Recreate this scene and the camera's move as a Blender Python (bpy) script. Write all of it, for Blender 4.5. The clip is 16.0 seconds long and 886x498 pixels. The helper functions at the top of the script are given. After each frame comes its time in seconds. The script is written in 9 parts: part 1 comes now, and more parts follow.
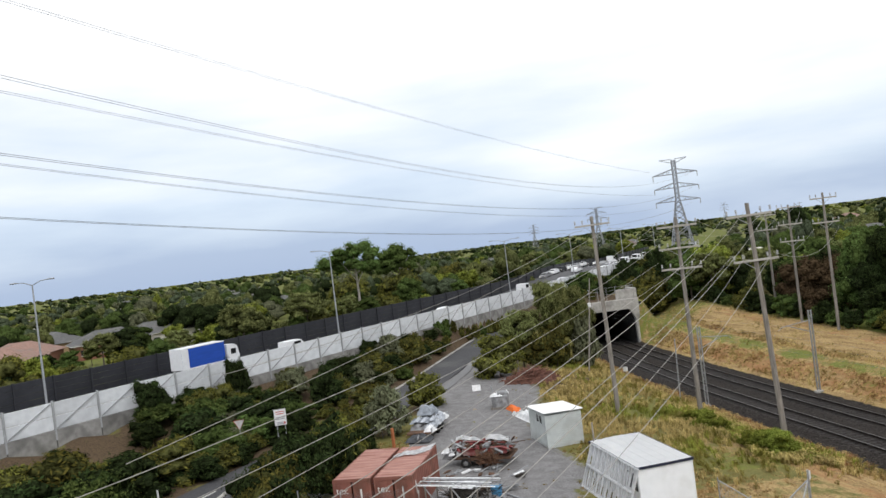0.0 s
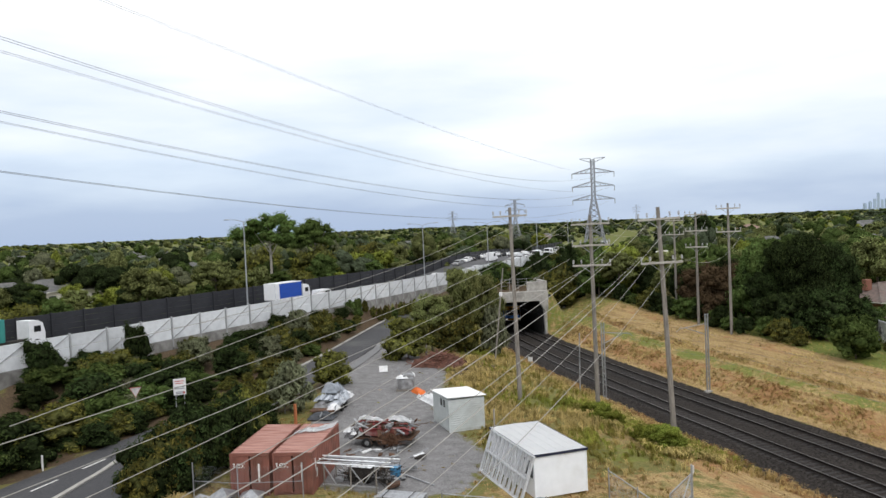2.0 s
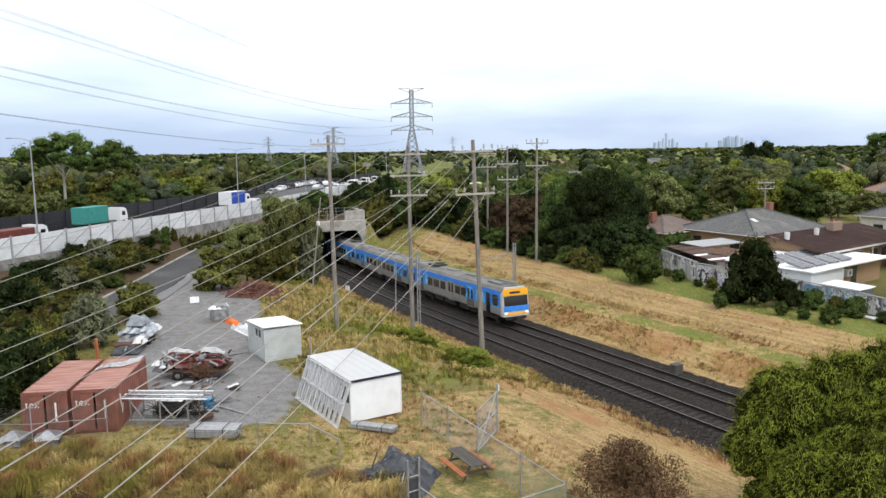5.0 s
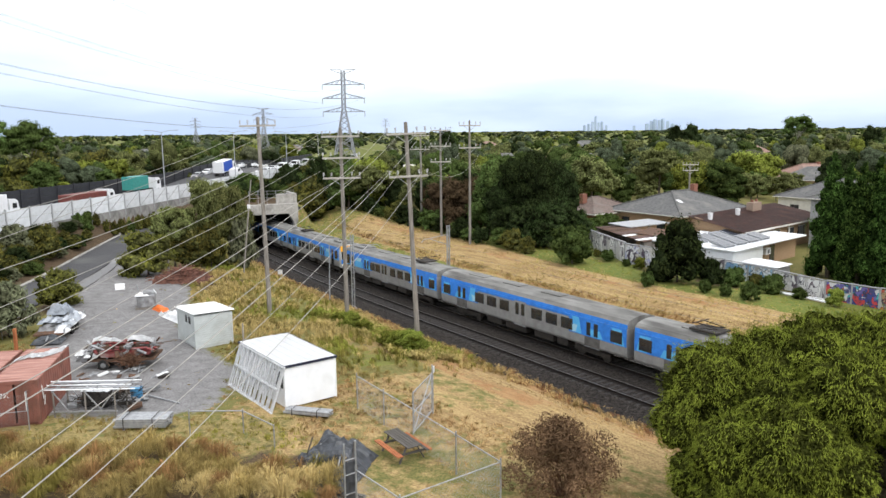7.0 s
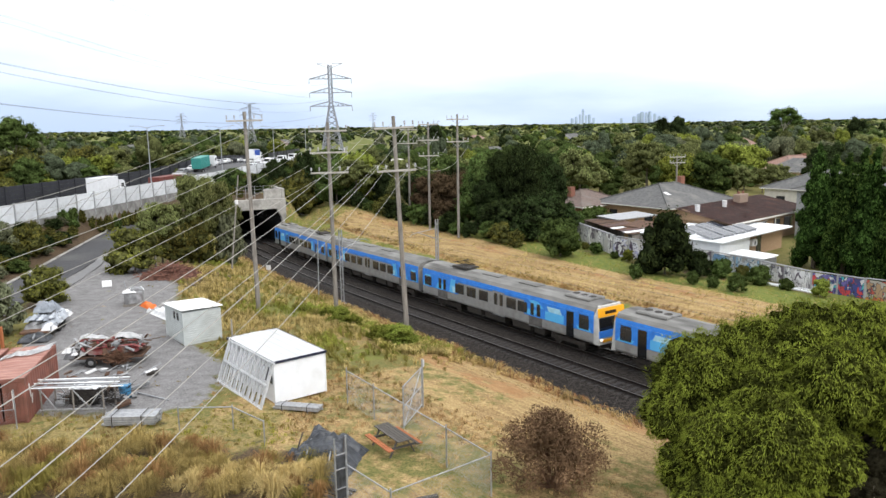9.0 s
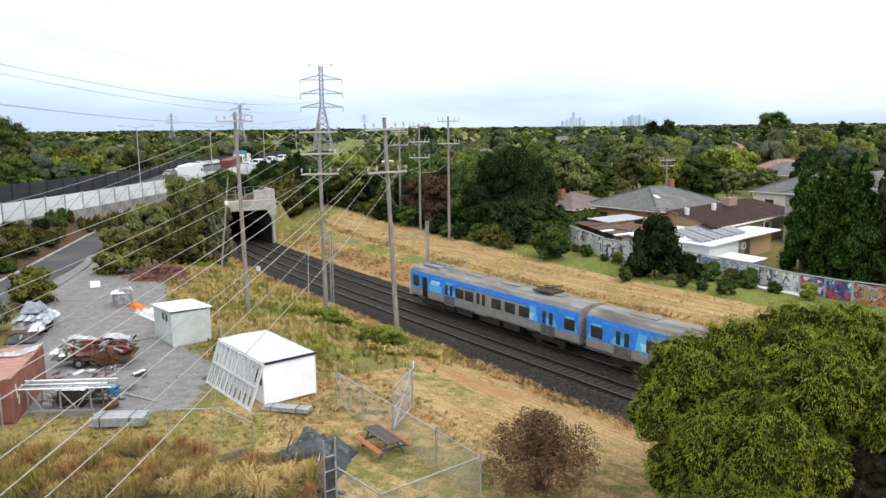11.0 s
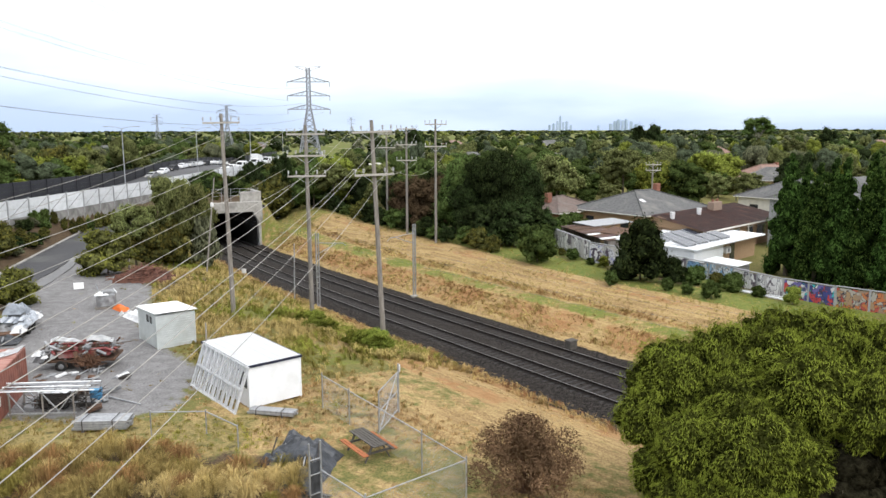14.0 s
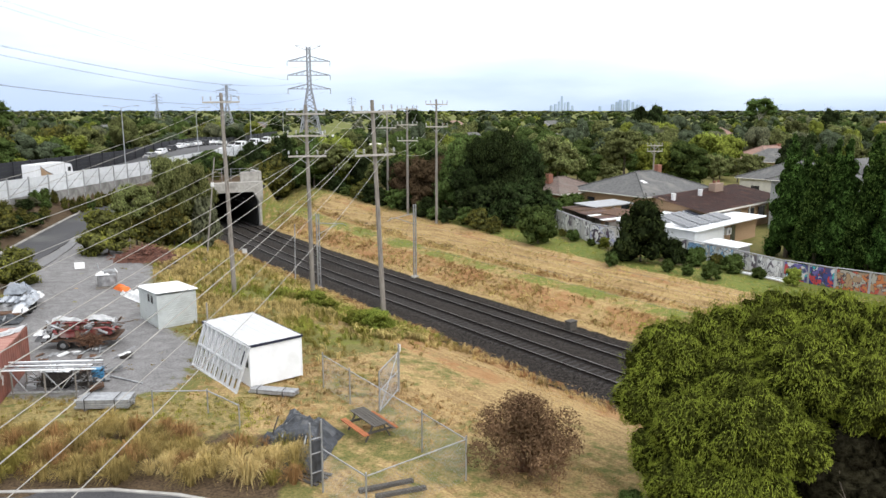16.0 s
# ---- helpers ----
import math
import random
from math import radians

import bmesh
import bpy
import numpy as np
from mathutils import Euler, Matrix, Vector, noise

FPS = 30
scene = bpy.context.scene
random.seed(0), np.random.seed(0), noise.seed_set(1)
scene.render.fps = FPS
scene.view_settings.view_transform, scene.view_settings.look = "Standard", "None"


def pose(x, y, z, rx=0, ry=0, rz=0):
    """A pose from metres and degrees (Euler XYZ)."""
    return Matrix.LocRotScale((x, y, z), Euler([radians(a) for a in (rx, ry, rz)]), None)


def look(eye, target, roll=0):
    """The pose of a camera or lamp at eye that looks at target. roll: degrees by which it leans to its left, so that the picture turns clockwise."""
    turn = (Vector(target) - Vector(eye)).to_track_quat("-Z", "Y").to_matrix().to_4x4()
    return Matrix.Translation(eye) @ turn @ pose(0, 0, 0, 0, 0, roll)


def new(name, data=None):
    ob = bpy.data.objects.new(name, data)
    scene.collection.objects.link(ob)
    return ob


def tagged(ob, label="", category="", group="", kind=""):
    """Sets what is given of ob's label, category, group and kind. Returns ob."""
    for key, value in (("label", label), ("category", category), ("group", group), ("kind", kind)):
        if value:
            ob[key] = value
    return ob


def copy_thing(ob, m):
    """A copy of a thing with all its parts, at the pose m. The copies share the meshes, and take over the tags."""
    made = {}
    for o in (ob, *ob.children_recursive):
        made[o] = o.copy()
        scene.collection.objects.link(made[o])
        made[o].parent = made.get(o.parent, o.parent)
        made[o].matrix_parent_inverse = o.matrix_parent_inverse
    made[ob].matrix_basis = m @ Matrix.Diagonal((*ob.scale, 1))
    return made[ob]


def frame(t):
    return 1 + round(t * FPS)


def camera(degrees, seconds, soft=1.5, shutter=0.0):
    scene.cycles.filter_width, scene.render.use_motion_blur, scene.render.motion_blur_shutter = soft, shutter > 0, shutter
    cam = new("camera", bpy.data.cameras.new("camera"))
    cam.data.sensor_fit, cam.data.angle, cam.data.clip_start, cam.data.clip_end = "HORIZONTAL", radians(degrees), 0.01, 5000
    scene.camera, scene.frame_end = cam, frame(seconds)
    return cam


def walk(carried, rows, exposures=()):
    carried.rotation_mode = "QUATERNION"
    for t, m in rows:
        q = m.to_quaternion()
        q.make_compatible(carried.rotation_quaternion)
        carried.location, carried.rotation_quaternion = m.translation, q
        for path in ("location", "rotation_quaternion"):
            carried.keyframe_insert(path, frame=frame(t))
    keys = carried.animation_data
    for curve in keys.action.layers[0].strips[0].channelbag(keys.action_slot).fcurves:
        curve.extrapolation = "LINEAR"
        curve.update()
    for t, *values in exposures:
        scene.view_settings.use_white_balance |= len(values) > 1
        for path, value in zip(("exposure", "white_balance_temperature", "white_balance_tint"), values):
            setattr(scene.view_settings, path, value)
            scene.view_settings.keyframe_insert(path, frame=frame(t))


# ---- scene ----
# The camera stands on a high deck: eye 14.4 m above the yard.
EYE = (0.0, 0.0, 14.4)
cam = camera(61.04, 16.0)
TURNS = [
    (0.0, 90.07, 7.08, 27.52), (0.5, 89.69, 6.87, 24.27), (1.0, 88.75, 5.74, 21.98), (1.5, 88.66, 3.77, 21.04),
    (2.0, 88.19, 2.48, 21.26), (2.5, 87.59, 2.87, 20.14), (3.0, 85.91, 2.66, 16.21), (3.5, 85.38, 2.62, 13.67),
    (4.0, 83.86, 2.39, 11.99), (4.5, 83.63, 1.57, 10.43), (5.0, 82.41, 0.76, 7.55), (7.5, 80.92, 0.61, 1.97),
    (8.0, 80.72, 0.52, 1.48), (8.5, 80.52, 0.75, 1.55), (9.0, 80.55, 0.94, 1.57), (11.5, 80.69, 0.48, 0.78),
    (12.0, 80.69, 0.42, 0.72), (12.5, 80.74, 0.42, 0.41), (13.0, 80.77, 0.47, 0.02), (13.5, 80.88, 0.41, -0.15),
    (14.0, 80.90, 0.17, -0.07), (14.5, 80.44, 0.13, -0.26), (15.0, 79.76, 0.01, -0.21), (15.5, 79.42, 0.09, -0.04),
    (16.0, 79.43, 0.02, -0.00)]
walk(cam, [(t, pose(*EYE, rx, ry, rz)) for t, rx, ry, rz in TURNS], exposures=[(0.0, 0.03), (2.5, 0.05), (3.5, 0.06), (4.2, 0.15), (5.0, 0.32), (7.5, 0.53), (16.0, 0.54)])

# ---------------------------------------------------------------- light
SUN_EL, SUN_AZ = 50.0, 140.0   # degrees; azimuth clockwise from +y
world = bpy.data.worlds.new("sky")
scene.world = world
world.use_nodes = True


def build_sky():
    nt = world.node_tree
    nt.nodes.clear()
    N, L = nt.nodes.new, nt.links.new
    out, bg = N("ShaderNodeOutputWorld"), N("ShaderNodeBackground")
    sky = N("ShaderNodeTexSky")
    sky.sky_type, sky.sun_disc = "NISHITA", False
    sky.sun_elevation, sky.sun_rotation = radians(SUN_EL), radians(SUN_AZ)
    sky.air_density, sky.dust_density = 1.0, 1.5
    dim = N("ShaderNodeVectorMath")
    dim.operation = "SCALE"
    dim.inputs["Scale"].default_value = 0.12
    L(sky.outputs[0], dim.inputs[0])
    tc, mp = N("ShaderNodeTexCoord"), N("ShaderNodeMapping")
    mp.inputs["Scale"].default_value = (1.2, 1.2, 6.0)
    L(tc.outputs["Generated"], mp.inputs[0])
    n1 = N("ShaderNodeTexNoise")
    n1.inputs["Scale"].default_value, n1.inputs["Detail"].default_value = 1.6, 6.0
    n1.inputs["Roughness"].default_value = 0.5
    L(mp.outputs[0], n1.inputs["Vector"])
    # cloud sheet: thick and white, its thinner stretches blue-grey
    ramp = N("ShaderNodeValToRGB")
    e = ramp.color_ramp.elements
    e[0].position, e[0].color = 0.33, (0.46, 0.575, 0.79, 1)
    e[1].position, e[1].color = 0.66, (1.18, 1.19, 1.20, 1)
    mid = ramp.color_ramp.elements.new(0.46)
    mid.color = (0.73, 0.84, 0.99, 1)
    # brighter towards the zenith and ahead to the right, where the sheet is thin and lit
    sep, a1, a2, a3 = N("ShaderNodeSeparateXYZ"), N("ShaderNodeMath"), N("ShaderNodeMath"), N("ShaderNodeMath")
    L(tc.outputs["Generated"], sep.inputs[0])
    for nd, op in ((a1, "MULTIPLY_ADD"), (a2, "MULTIPLY_ADD"), (a3, "MULTIPLY_ADD")):
        nd.operation = op
    a1.inputs[1].default_value = 1.45
    L(sep.outputs[2], a1.inputs[0])
    a2.inputs[1].default_value = 0.08
    L(sep.outputs[0], a2.inputs[0])
    a1.inputs[2].default_value = 0.095
    L(a1.outputs[0], a2.inputs[2])
    L(n1.outputs[0], a3.inputs[0])
    a3.inputs[1].default_value = 0.55
    L(a2.outputs[0], a3.inputs[2])
    L(a3.outputs[0], ramp.inputs[0])
    mix = N("ShaderNodeMix")
    mix.data_type = "RGBA"
    mix.inputs["Factor"].default_value = 0.88
    L(dim.outputs[0], mix.inputs[6])
    L(ramp.outputs[0], mix.inputs[7])
    L(mix.outputs[2], bg.inputs[0])
    bg.inputs[1].default_value = 1.0
    L(bg.outputs[0], out.inputs[0])


build_sky()
sun = new("sun", bpy.data.lights.new("sun", "SUN"))
sun.data.energy, sun.data.angle, sun.data.color = 1.4, radians(30), (1.0, 0.985, 0.96)
sun.matrix_basis = look((60 * math.sin(radians(SUN_AZ)), 60 * math.cos(radians(SUN_AZ)), 60 * math.tan(radians(SUN_EL))), (0, 0, 0))


# ---------------------------------------------------------------- materials
def material(name, col, col2=None, scale=6.0, rough=0.8, metal=0.0, bump=0.0, bump_scale=None, detail=5.0, vary=0.0, island=0.0,
             stain=None, stain_scale=0.6, stain_at=0.62, stretch=(1, 1, 1), space="Object", spec=0.3, noise_lo=0.35, noise_hi=0.65):
    """Two-colour noise, a coarse stain, a fine bump, and a change of value from object to object."""
    m = bpy.data.materials.new(name)
    m.use_nodes = True
    nt = m.node_tree
    nt.nodes.clear()
    N, L = nt.nodes.new, nt.links.new
    out, b = N("ShaderNodeOutputMaterial"), N("ShaderNodeBsdfPrincipled")
    L(b.outputs[0], out.inputs[0])
    b.inputs["Roughness"].default_value, b.inputs["Metallic"].default_value = rough, metal
    b.inputs["Specular IOR Level"].default_value = spec
    tc, mp = N("ShaderNodeTexCoord"), N("ShaderNodeMapping")
    mp.inputs["Scale"].default_value = stretch
    L(tc.outputs[space], mp.inputs[0])
    n = N("ShaderNodeTexNoise")
    n.inputs["Scale"].default_value, n.inputs["Detail"].default_value = scale, detail
    L(mp.outputs[0], n.inputs["Vector"])
    r = N("ShaderNodeValToRGB")
    r.color_ramp.elements[0].position, r.color_ramp.elements[0].color = noise_lo, (*col, 1)
    r.color_ramp.elements[1].position, r.color_ramp.elements[1].color = noise_hi, (*(col2 or [c * 0.8 for c in col]), 1)
    L(n.outputs[0], r.inputs[0])
    last = r.outputs[0]
    if stain:
        n2 = N("ShaderNodeTexNoise")
        n2.inputs["Scale"].default_value, n2.inputs["Detail"].default_value = stain_scale, 7.0
        L(mp.outputs[0], n2.inputs["Vector"])
        r2 = N("ShaderNodeMapRange")
        r2.inputs["From Min"].default_value, r2.inputs["From Max"].default_value = stain_at - 0.09, stain_at + 0.09
        L(n2.outputs[0], r2.inputs[0])
        mx = N("ShaderNodeMix")
        mx.data_type = "RGBA"
        L(r2.outputs[0], mx.inputs["Factor"])
        L(last, mx.inputs[6])
        mx.inputs[7].default_value = (*stain, 1)
        last = mx.outputs[2]
    if vary or island:
        hsv = N("ShaderNodeHueSaturation")
        oi, ge, ad = N("ShaderNodeObjectInfo"), N("ShaderNodeNewGeometry"), N("ShaderNodeMath")
        mr, mi = N("ShaderNodeMapRange"), N("ShaderNodeMapRange")
        mr.inputs["To Min"].default_value, mr.inputs["To Max"].default_value = 1 - vary, 1 + vary
        mi.inputs["To Min"].default_value, mi.inputs["To Max"].default_value = 1 - island, 1 + island
        L(oi.outputs["Random"], mr.inputs[0])
        L(ge.outputs["Random Per Island"], mi.inputs[0])
        ad.operation = "MULTIPLY"
        L(mr.outputs[0], ad.inputs[0])
        L(mi.outputs[0], ad.inputs[1])
        L(ad.outputs[0], hsv.inputs["Value"])
        L(last, hsv.inputs["Color"])
        last = hsv.outputs[0]
    L(last, b.inputs["Base Color"])
    if bump:
        nb, bp = N("ShaderNodeTexNoise"), N("ShaderNodeBump")
        nb.inputs["Scale"].default_value, nb.inputs["Detail"].default_value = bump_scale or scale * 4, 4.0
        L(mp.outputs[0], nb.inputs["Vector"])
        L(nb.outputs[0], bp.inputs["Height"])
        bp.inputs["Strength"].default_value, bp.inputs["Distance"].default_value = bump, 0.05
        L(bp.outputs[0], b.inputs["Normal"])
    return m


def leaf_material(name, col, vary=0.28, island=0.22, hue=0.02, sheer=0.08, clump=0.35, clump_scale=0.55):
    m = bpy.data.materials.new(name)
    m.use_nodes = True
    nt = m.node_tree
    nt.nodes.clear()
    N, L = nt.nodes.new, nt.links.new
    out, d, tr, mx = N("ShaderNodeOutputMaterial"), N("ShaderNodeBsdfDiffuse"), N("ShaderNodeBsdfTranslucent"), N("ShaderNodeMixShader")
    hsv, oi, ge = N("ShaderNodeHueSaturation"), N("ShaderNodeObjectInfo"), N("ShaderNodeNewGeometry")
    a, b_, h, ml = N("ShaderNodeMapRange"), N("ShaderNodeMapRange"), N("ShaderNodeMapRange"), N("ShaderNodeMath")
    for node, lo, hi, src in ((a, 1 - vary, 1 + vary, oi.outputs["Random"]), (b_, 1 - island, 1 + island, ge.outputs["Random Per Island"]),
                              (h, 0.5 - hue, 0.5 + hue, oi.outputs["Random"])):
        node.inputs["To Min"].default_value, node.inputs["To Max"].default_value = lo, hi
        L(src, node.inputs[0])
    ml.operation = "MULTIPLY"
    L(a.outputs[0], ml.inputs[0])
    L(b_.outputs[0], ml.inputs[1])
    # younger and older growth, clump by clump
    tc, nz, cl, m2 = N("ShaderNodeTexCoord"), N("ShaderNodeTexNoise"), N("ShaderNodeMapRange"), N("ShaderNodeMath")
    nz.inputs["Scale"].default_value, nz.inputs["Detail"].default_value = clump_scale, 2.0
    L(tc.outputs["Object"], nz.inputs["Vector"])
    cl.inputs["From Min"].default_value, cl.inputs["From Max"].default_value = 0.32, 0.68
    cl.inputs["To Min"].default_value, cl.inputs["To Max"].default_value = 1 - clump, 1 + clump
    L(nz.outputs[0], cl.inputs[0])
    m2.operation = "MULTIPLY"
    L(ml.outputs[0], m2.inputs[0])
    L(cl.outputs[0], m2.inputs[1])
    L(m2.outputs[0], hsv.inputs["Value"])
    L(h.outputs[0], hsv.inputs["Hue"])
    hsv.inputs["Color"].default_value = (*col, 1)
    L(hsv.outputs[0], d.inputs[0])
    L(hsv.outputs[0], tr.inputs[0])
    mx.inputs[0].default_value = sheer
    L(d.outputs[0], mx.inputs[1])
    L(tr.outputs[0], mx.inputs[2])
    L(mx.outputs[0], out.inputs[0])
    return m


def shaded_mass_material(name, col, fine=3.4):
    """Leaf mass seen as one: mottled and deeply uneven, with self-shade put into the colour."""
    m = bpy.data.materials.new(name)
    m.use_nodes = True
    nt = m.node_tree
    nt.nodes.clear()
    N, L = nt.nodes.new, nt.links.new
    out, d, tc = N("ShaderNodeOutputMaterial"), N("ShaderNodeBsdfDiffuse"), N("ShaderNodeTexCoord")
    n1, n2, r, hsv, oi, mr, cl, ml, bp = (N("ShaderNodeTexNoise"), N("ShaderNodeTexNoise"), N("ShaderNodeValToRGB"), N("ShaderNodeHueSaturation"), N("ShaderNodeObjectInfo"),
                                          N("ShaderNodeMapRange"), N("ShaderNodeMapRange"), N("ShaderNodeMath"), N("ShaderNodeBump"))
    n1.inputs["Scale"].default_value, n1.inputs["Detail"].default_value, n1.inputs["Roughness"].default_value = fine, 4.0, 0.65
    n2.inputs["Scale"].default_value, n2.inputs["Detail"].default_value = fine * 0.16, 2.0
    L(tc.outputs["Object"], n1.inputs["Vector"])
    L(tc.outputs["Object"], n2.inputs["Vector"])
    # the dark end paints the shade of gaps between leaves
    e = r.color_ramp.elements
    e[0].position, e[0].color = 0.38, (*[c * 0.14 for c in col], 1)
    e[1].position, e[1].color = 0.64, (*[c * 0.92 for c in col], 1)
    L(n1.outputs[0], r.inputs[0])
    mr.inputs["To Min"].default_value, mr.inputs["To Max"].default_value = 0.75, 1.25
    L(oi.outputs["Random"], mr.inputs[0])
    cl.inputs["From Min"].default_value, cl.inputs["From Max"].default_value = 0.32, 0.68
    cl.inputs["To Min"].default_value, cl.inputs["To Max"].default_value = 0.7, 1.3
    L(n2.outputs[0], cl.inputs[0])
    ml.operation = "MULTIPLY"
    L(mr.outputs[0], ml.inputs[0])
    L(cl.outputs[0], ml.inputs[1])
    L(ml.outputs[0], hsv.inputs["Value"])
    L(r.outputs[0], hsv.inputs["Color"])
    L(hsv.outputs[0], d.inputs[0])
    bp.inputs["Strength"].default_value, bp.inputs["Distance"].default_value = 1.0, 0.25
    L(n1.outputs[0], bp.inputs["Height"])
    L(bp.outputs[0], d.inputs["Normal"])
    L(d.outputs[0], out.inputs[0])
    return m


def ground_material():
    """Soil and grass by the zones of the plan, held in two colour layers of the sheet."""
    m = bpy.data.materials.new("ground")
    m.use_nodes = True
    nt = m.node_tree
    nt.nodes.clear()
    N, L = nt.nodes.new, nt.links.new
    out, b = N("ShaderNodeOutputMaterial"), N("ShaderNodeBsdfPrincipled")
    b.inputs["Roughness"].default_value = 0.95
    b.inputs["Specular IOR Level"].default_value = 0.15
    L(b.outputs[0], out.inputs[0])
    tc = N("ShaderNodeTexCoord")

    def noise_at(scale, detail=6.0, rough=0.6):
        n = N("ShaderNodeTexNoise")
        n.inputs["Scale"].default_value, n.inputs["Detail"].default_value, n.inputs["Roughness"].default_value = scale, detail, rough
        L(tc.outputs["Object"], n.inputs["Vector"])
        return n.outputs[0]

    fine, mid, big, stones = noise_at(9.0), noise_at(1.3), noise_at(0.22), noise_at(6.0, 3.0, 0.8)

    def duo(c1, c2, src, lo=0.35, hi=0.65):
        r = N("ShaderNodeValToRGB")
        r.color_ramp.elements[0].position, r.color_ramp.elements[0].color = lo, (*c1, 1)
        r.color_ramp.elements[1].position, r.color_ramp.elements[1].color = hi, (*c2, 1)
        L(src, r.inputs[0])
        return r.outputs[0]

    def blend(a, c, fac):
        x = N("ShaderNodeMix")
        x.data_type = "RGBA"
        L(fac, x.inputs["Factor"])
        L(a, x.inputs[6])
        L(c, x.inputs[7])
        return x.outputs[2]

    def edge(chan):
        """A zone's weight, its border frayed by noise."""
        s, mr = N("ShaderNodeMath"), N("ShaderNodeMapRange")
        s.operation = "ADD"
        L(chan, s.inputs[0])
        jit = N("ShaderNodeMapRange")
        jit.inputs["To Min"].default_value, jit.inputs["To Max"].default_value = -0.6, 0.6
        L(mid, jit.inputs[0])
        L(jit.outputs[0], s.inputs[1])
        mr.inputs["From Min"].default_value, mr.inputs["From Max"].default_value = 0.38, 0.62
        L(s.outputs[0], mr.inputs[0])
        return mr.outputs[0]

    za, zb, sa, sb = N("ShaderNodeVertexColor"), N("ShaderNodeVertexColor"), N("ShaderNodeSeparateColor"), N("ShaderNodeSeparateColor")
    za.layer_name, zb.layer_name = "zone_a", "zone_b"
    L(za.outputs[0], sa.inputs[0])
    L(zb.outputs[0], sb.inputs[0])
    def streaks():
        """Long streaks lying along the railway."""
        mpr, st = N("ShaderNodeMapping"), N("ShaderNodeTexNoise")
        mpr.vector_type = "TEXTURE"
        mpr.inputs["Rotation"].default_value = (0, 0, radians(37.3))
        mpr.inputs["Scale"].default_value = (0.5, 3.0, 1.0)
        L(tc.outputs["Object"], mpr.inputs[0])
        st.inputs["Scale"].default_value, st.inputs["Detail"].default_value = 1.1, 6.0
        L(mpr.outputs[0], st.inputs["Vector"])
        return st.outputs[0]

    weeds = blend(duo((0.10, 0.12, 0.03), (0.20, 0.175, 0.06), mid), duo((0.07, 0.075, 0.025), (0.27, 0.22, 0.09), fine), big)
    gravel = blend(duo((0.085, 0.083, 0.086), (0.31, 0.305, 0.31), fine, 0.34, 0.68), duo((0.145, 0.14, 0.138), (0.25, 0.245, 0.245), mid, 0.4, 0.6), big)
    lush = blend(duo((0.070, 0.115, 0.022), (0.185, 0.195, 0.044), mid), duo((0.075, 0.11, 0.025), (0.235, 0.225, 0.062), fine), mid)
    rust_shade = blend(duo((0.15, 0.085, 0.04), (0.36, 0.205, 0.095), fine, 0.36, 0.64), duo((0.30, 0.15, 0.065), (0.42, 0.27, 0.13), streaks(), 0.38, 0.62), mid)
    mpg, stn = N("ShaderNodeMapping"), N("ShaderNodeTexNoise")
    mpg.vector_type = "TEXTURE"
    mpg.inputs["Rotation"].default_value = (0, 0, radians(37.3))
    mpg.inputs["Scale"].default_value = (0.6, 7.0, 1.0)
    L(tc.outputs["Object"], mpg.inputs[0])
    stn.inputs["Scale"].default_value, stn.inputs["Detail"].default_value = 1.5, 6.0
    L(mpg.outputs[0], stn.inputs["Vector"])
    straw = blend(duo((0.43, 0.31, 0.145), (0.19, 0.115, 0.052), stn.outputs[0], 0.38, 0.62), duo((0.15, 0.085, 0.04), (0.50, 0.375, 0.18), fine, 0.38, 0.62), mid)
    ballast = blend(duo((0.002, 0.002, 0.002), (0.072, 0.063, 0.057), stones, 0.43, 0.62), duo((0.004, 0.004, 0.004), (0.052, 0.041, 0.035), fine, 0.42, 0.62), big)
    litter_shade = duo((0.045, 0.032, 0.02), (0.13, 0.09, 0.055), fine)
    c = weeds
    for col, ch in ((straw, sb.outputs[0]), (rust_shade, sb.outputs[2]), (lush, sa.outputs[1]), (litter_shade, sb.outputs[1]), (gravel, sa.outputs[0]), (ballast, sa.outputs[2])):
        c = blend(c, col, edge(ch))
    L(c, b.inputs["Base Color"])
    bp = N("ShaderNodeBump")
    bp.inputs["Strength"].default_value, bp.inputs["Distance"].default_value = 0.8, 0.08
    L(fine, bp.inputs["Height"])
    L(bp.outputs[0], b.inputs["Normal"])
    return m


M_GROUND = ground_material()
M_ASPHALT = material("asphalt", (0.075, 0.075, 0.08), (0.045, 0.045, 0.05), 14, 0.9, bump=0.3, stain=(0.10, 0.10, 0.10), stain_scale=0.15)
M_FREEWAY = material("freeway_asphalt", (0.10, 0.10, 0.105), (0.07, 0.07, 0.075), 5, 0.9, stain=(0.13, 0.13, 0.135), stain_scale=0.06)
M_SLIP = material("worn_pale_asphalt", (0.20, 0.20, 0.205), (0.15, 0.15, 0.155), 5, 0.9, stain=(0.24, 0.24, 0.24), stain_scale=0.1)
M_CONCRETE = material("concrete", (0.40, 0.385, 0.36), (0.30, 0.29, 0.275), 2.5, 0.85, bump=0.25, stain=(0.2, 0.19, 0.175), stain_scale=0.5)
M_DARKCON = material("tunnel_concrete", (0.035, 0.034, 0.033), (0.02, 0.02, 0.02), 2, 0.9, bump=0.2)
M_WALLPANEL = material("noise_wall_panel", (0.64, 0.66, 0.69), (0.55, 0.57, 0.60), 1.5, 0.55, vary=0.10, stain=(0.44, 0.46, 0.48), stain_scale=0.3)
M_PLINTH = material("stained_plinth", (0.27, 0.265, 0.255), (0.18, 0.175, 0.17), 2.0, 0.9, stain=(0.12, 0.115, 0.11), stain_scale=0.4, vary=0.15)
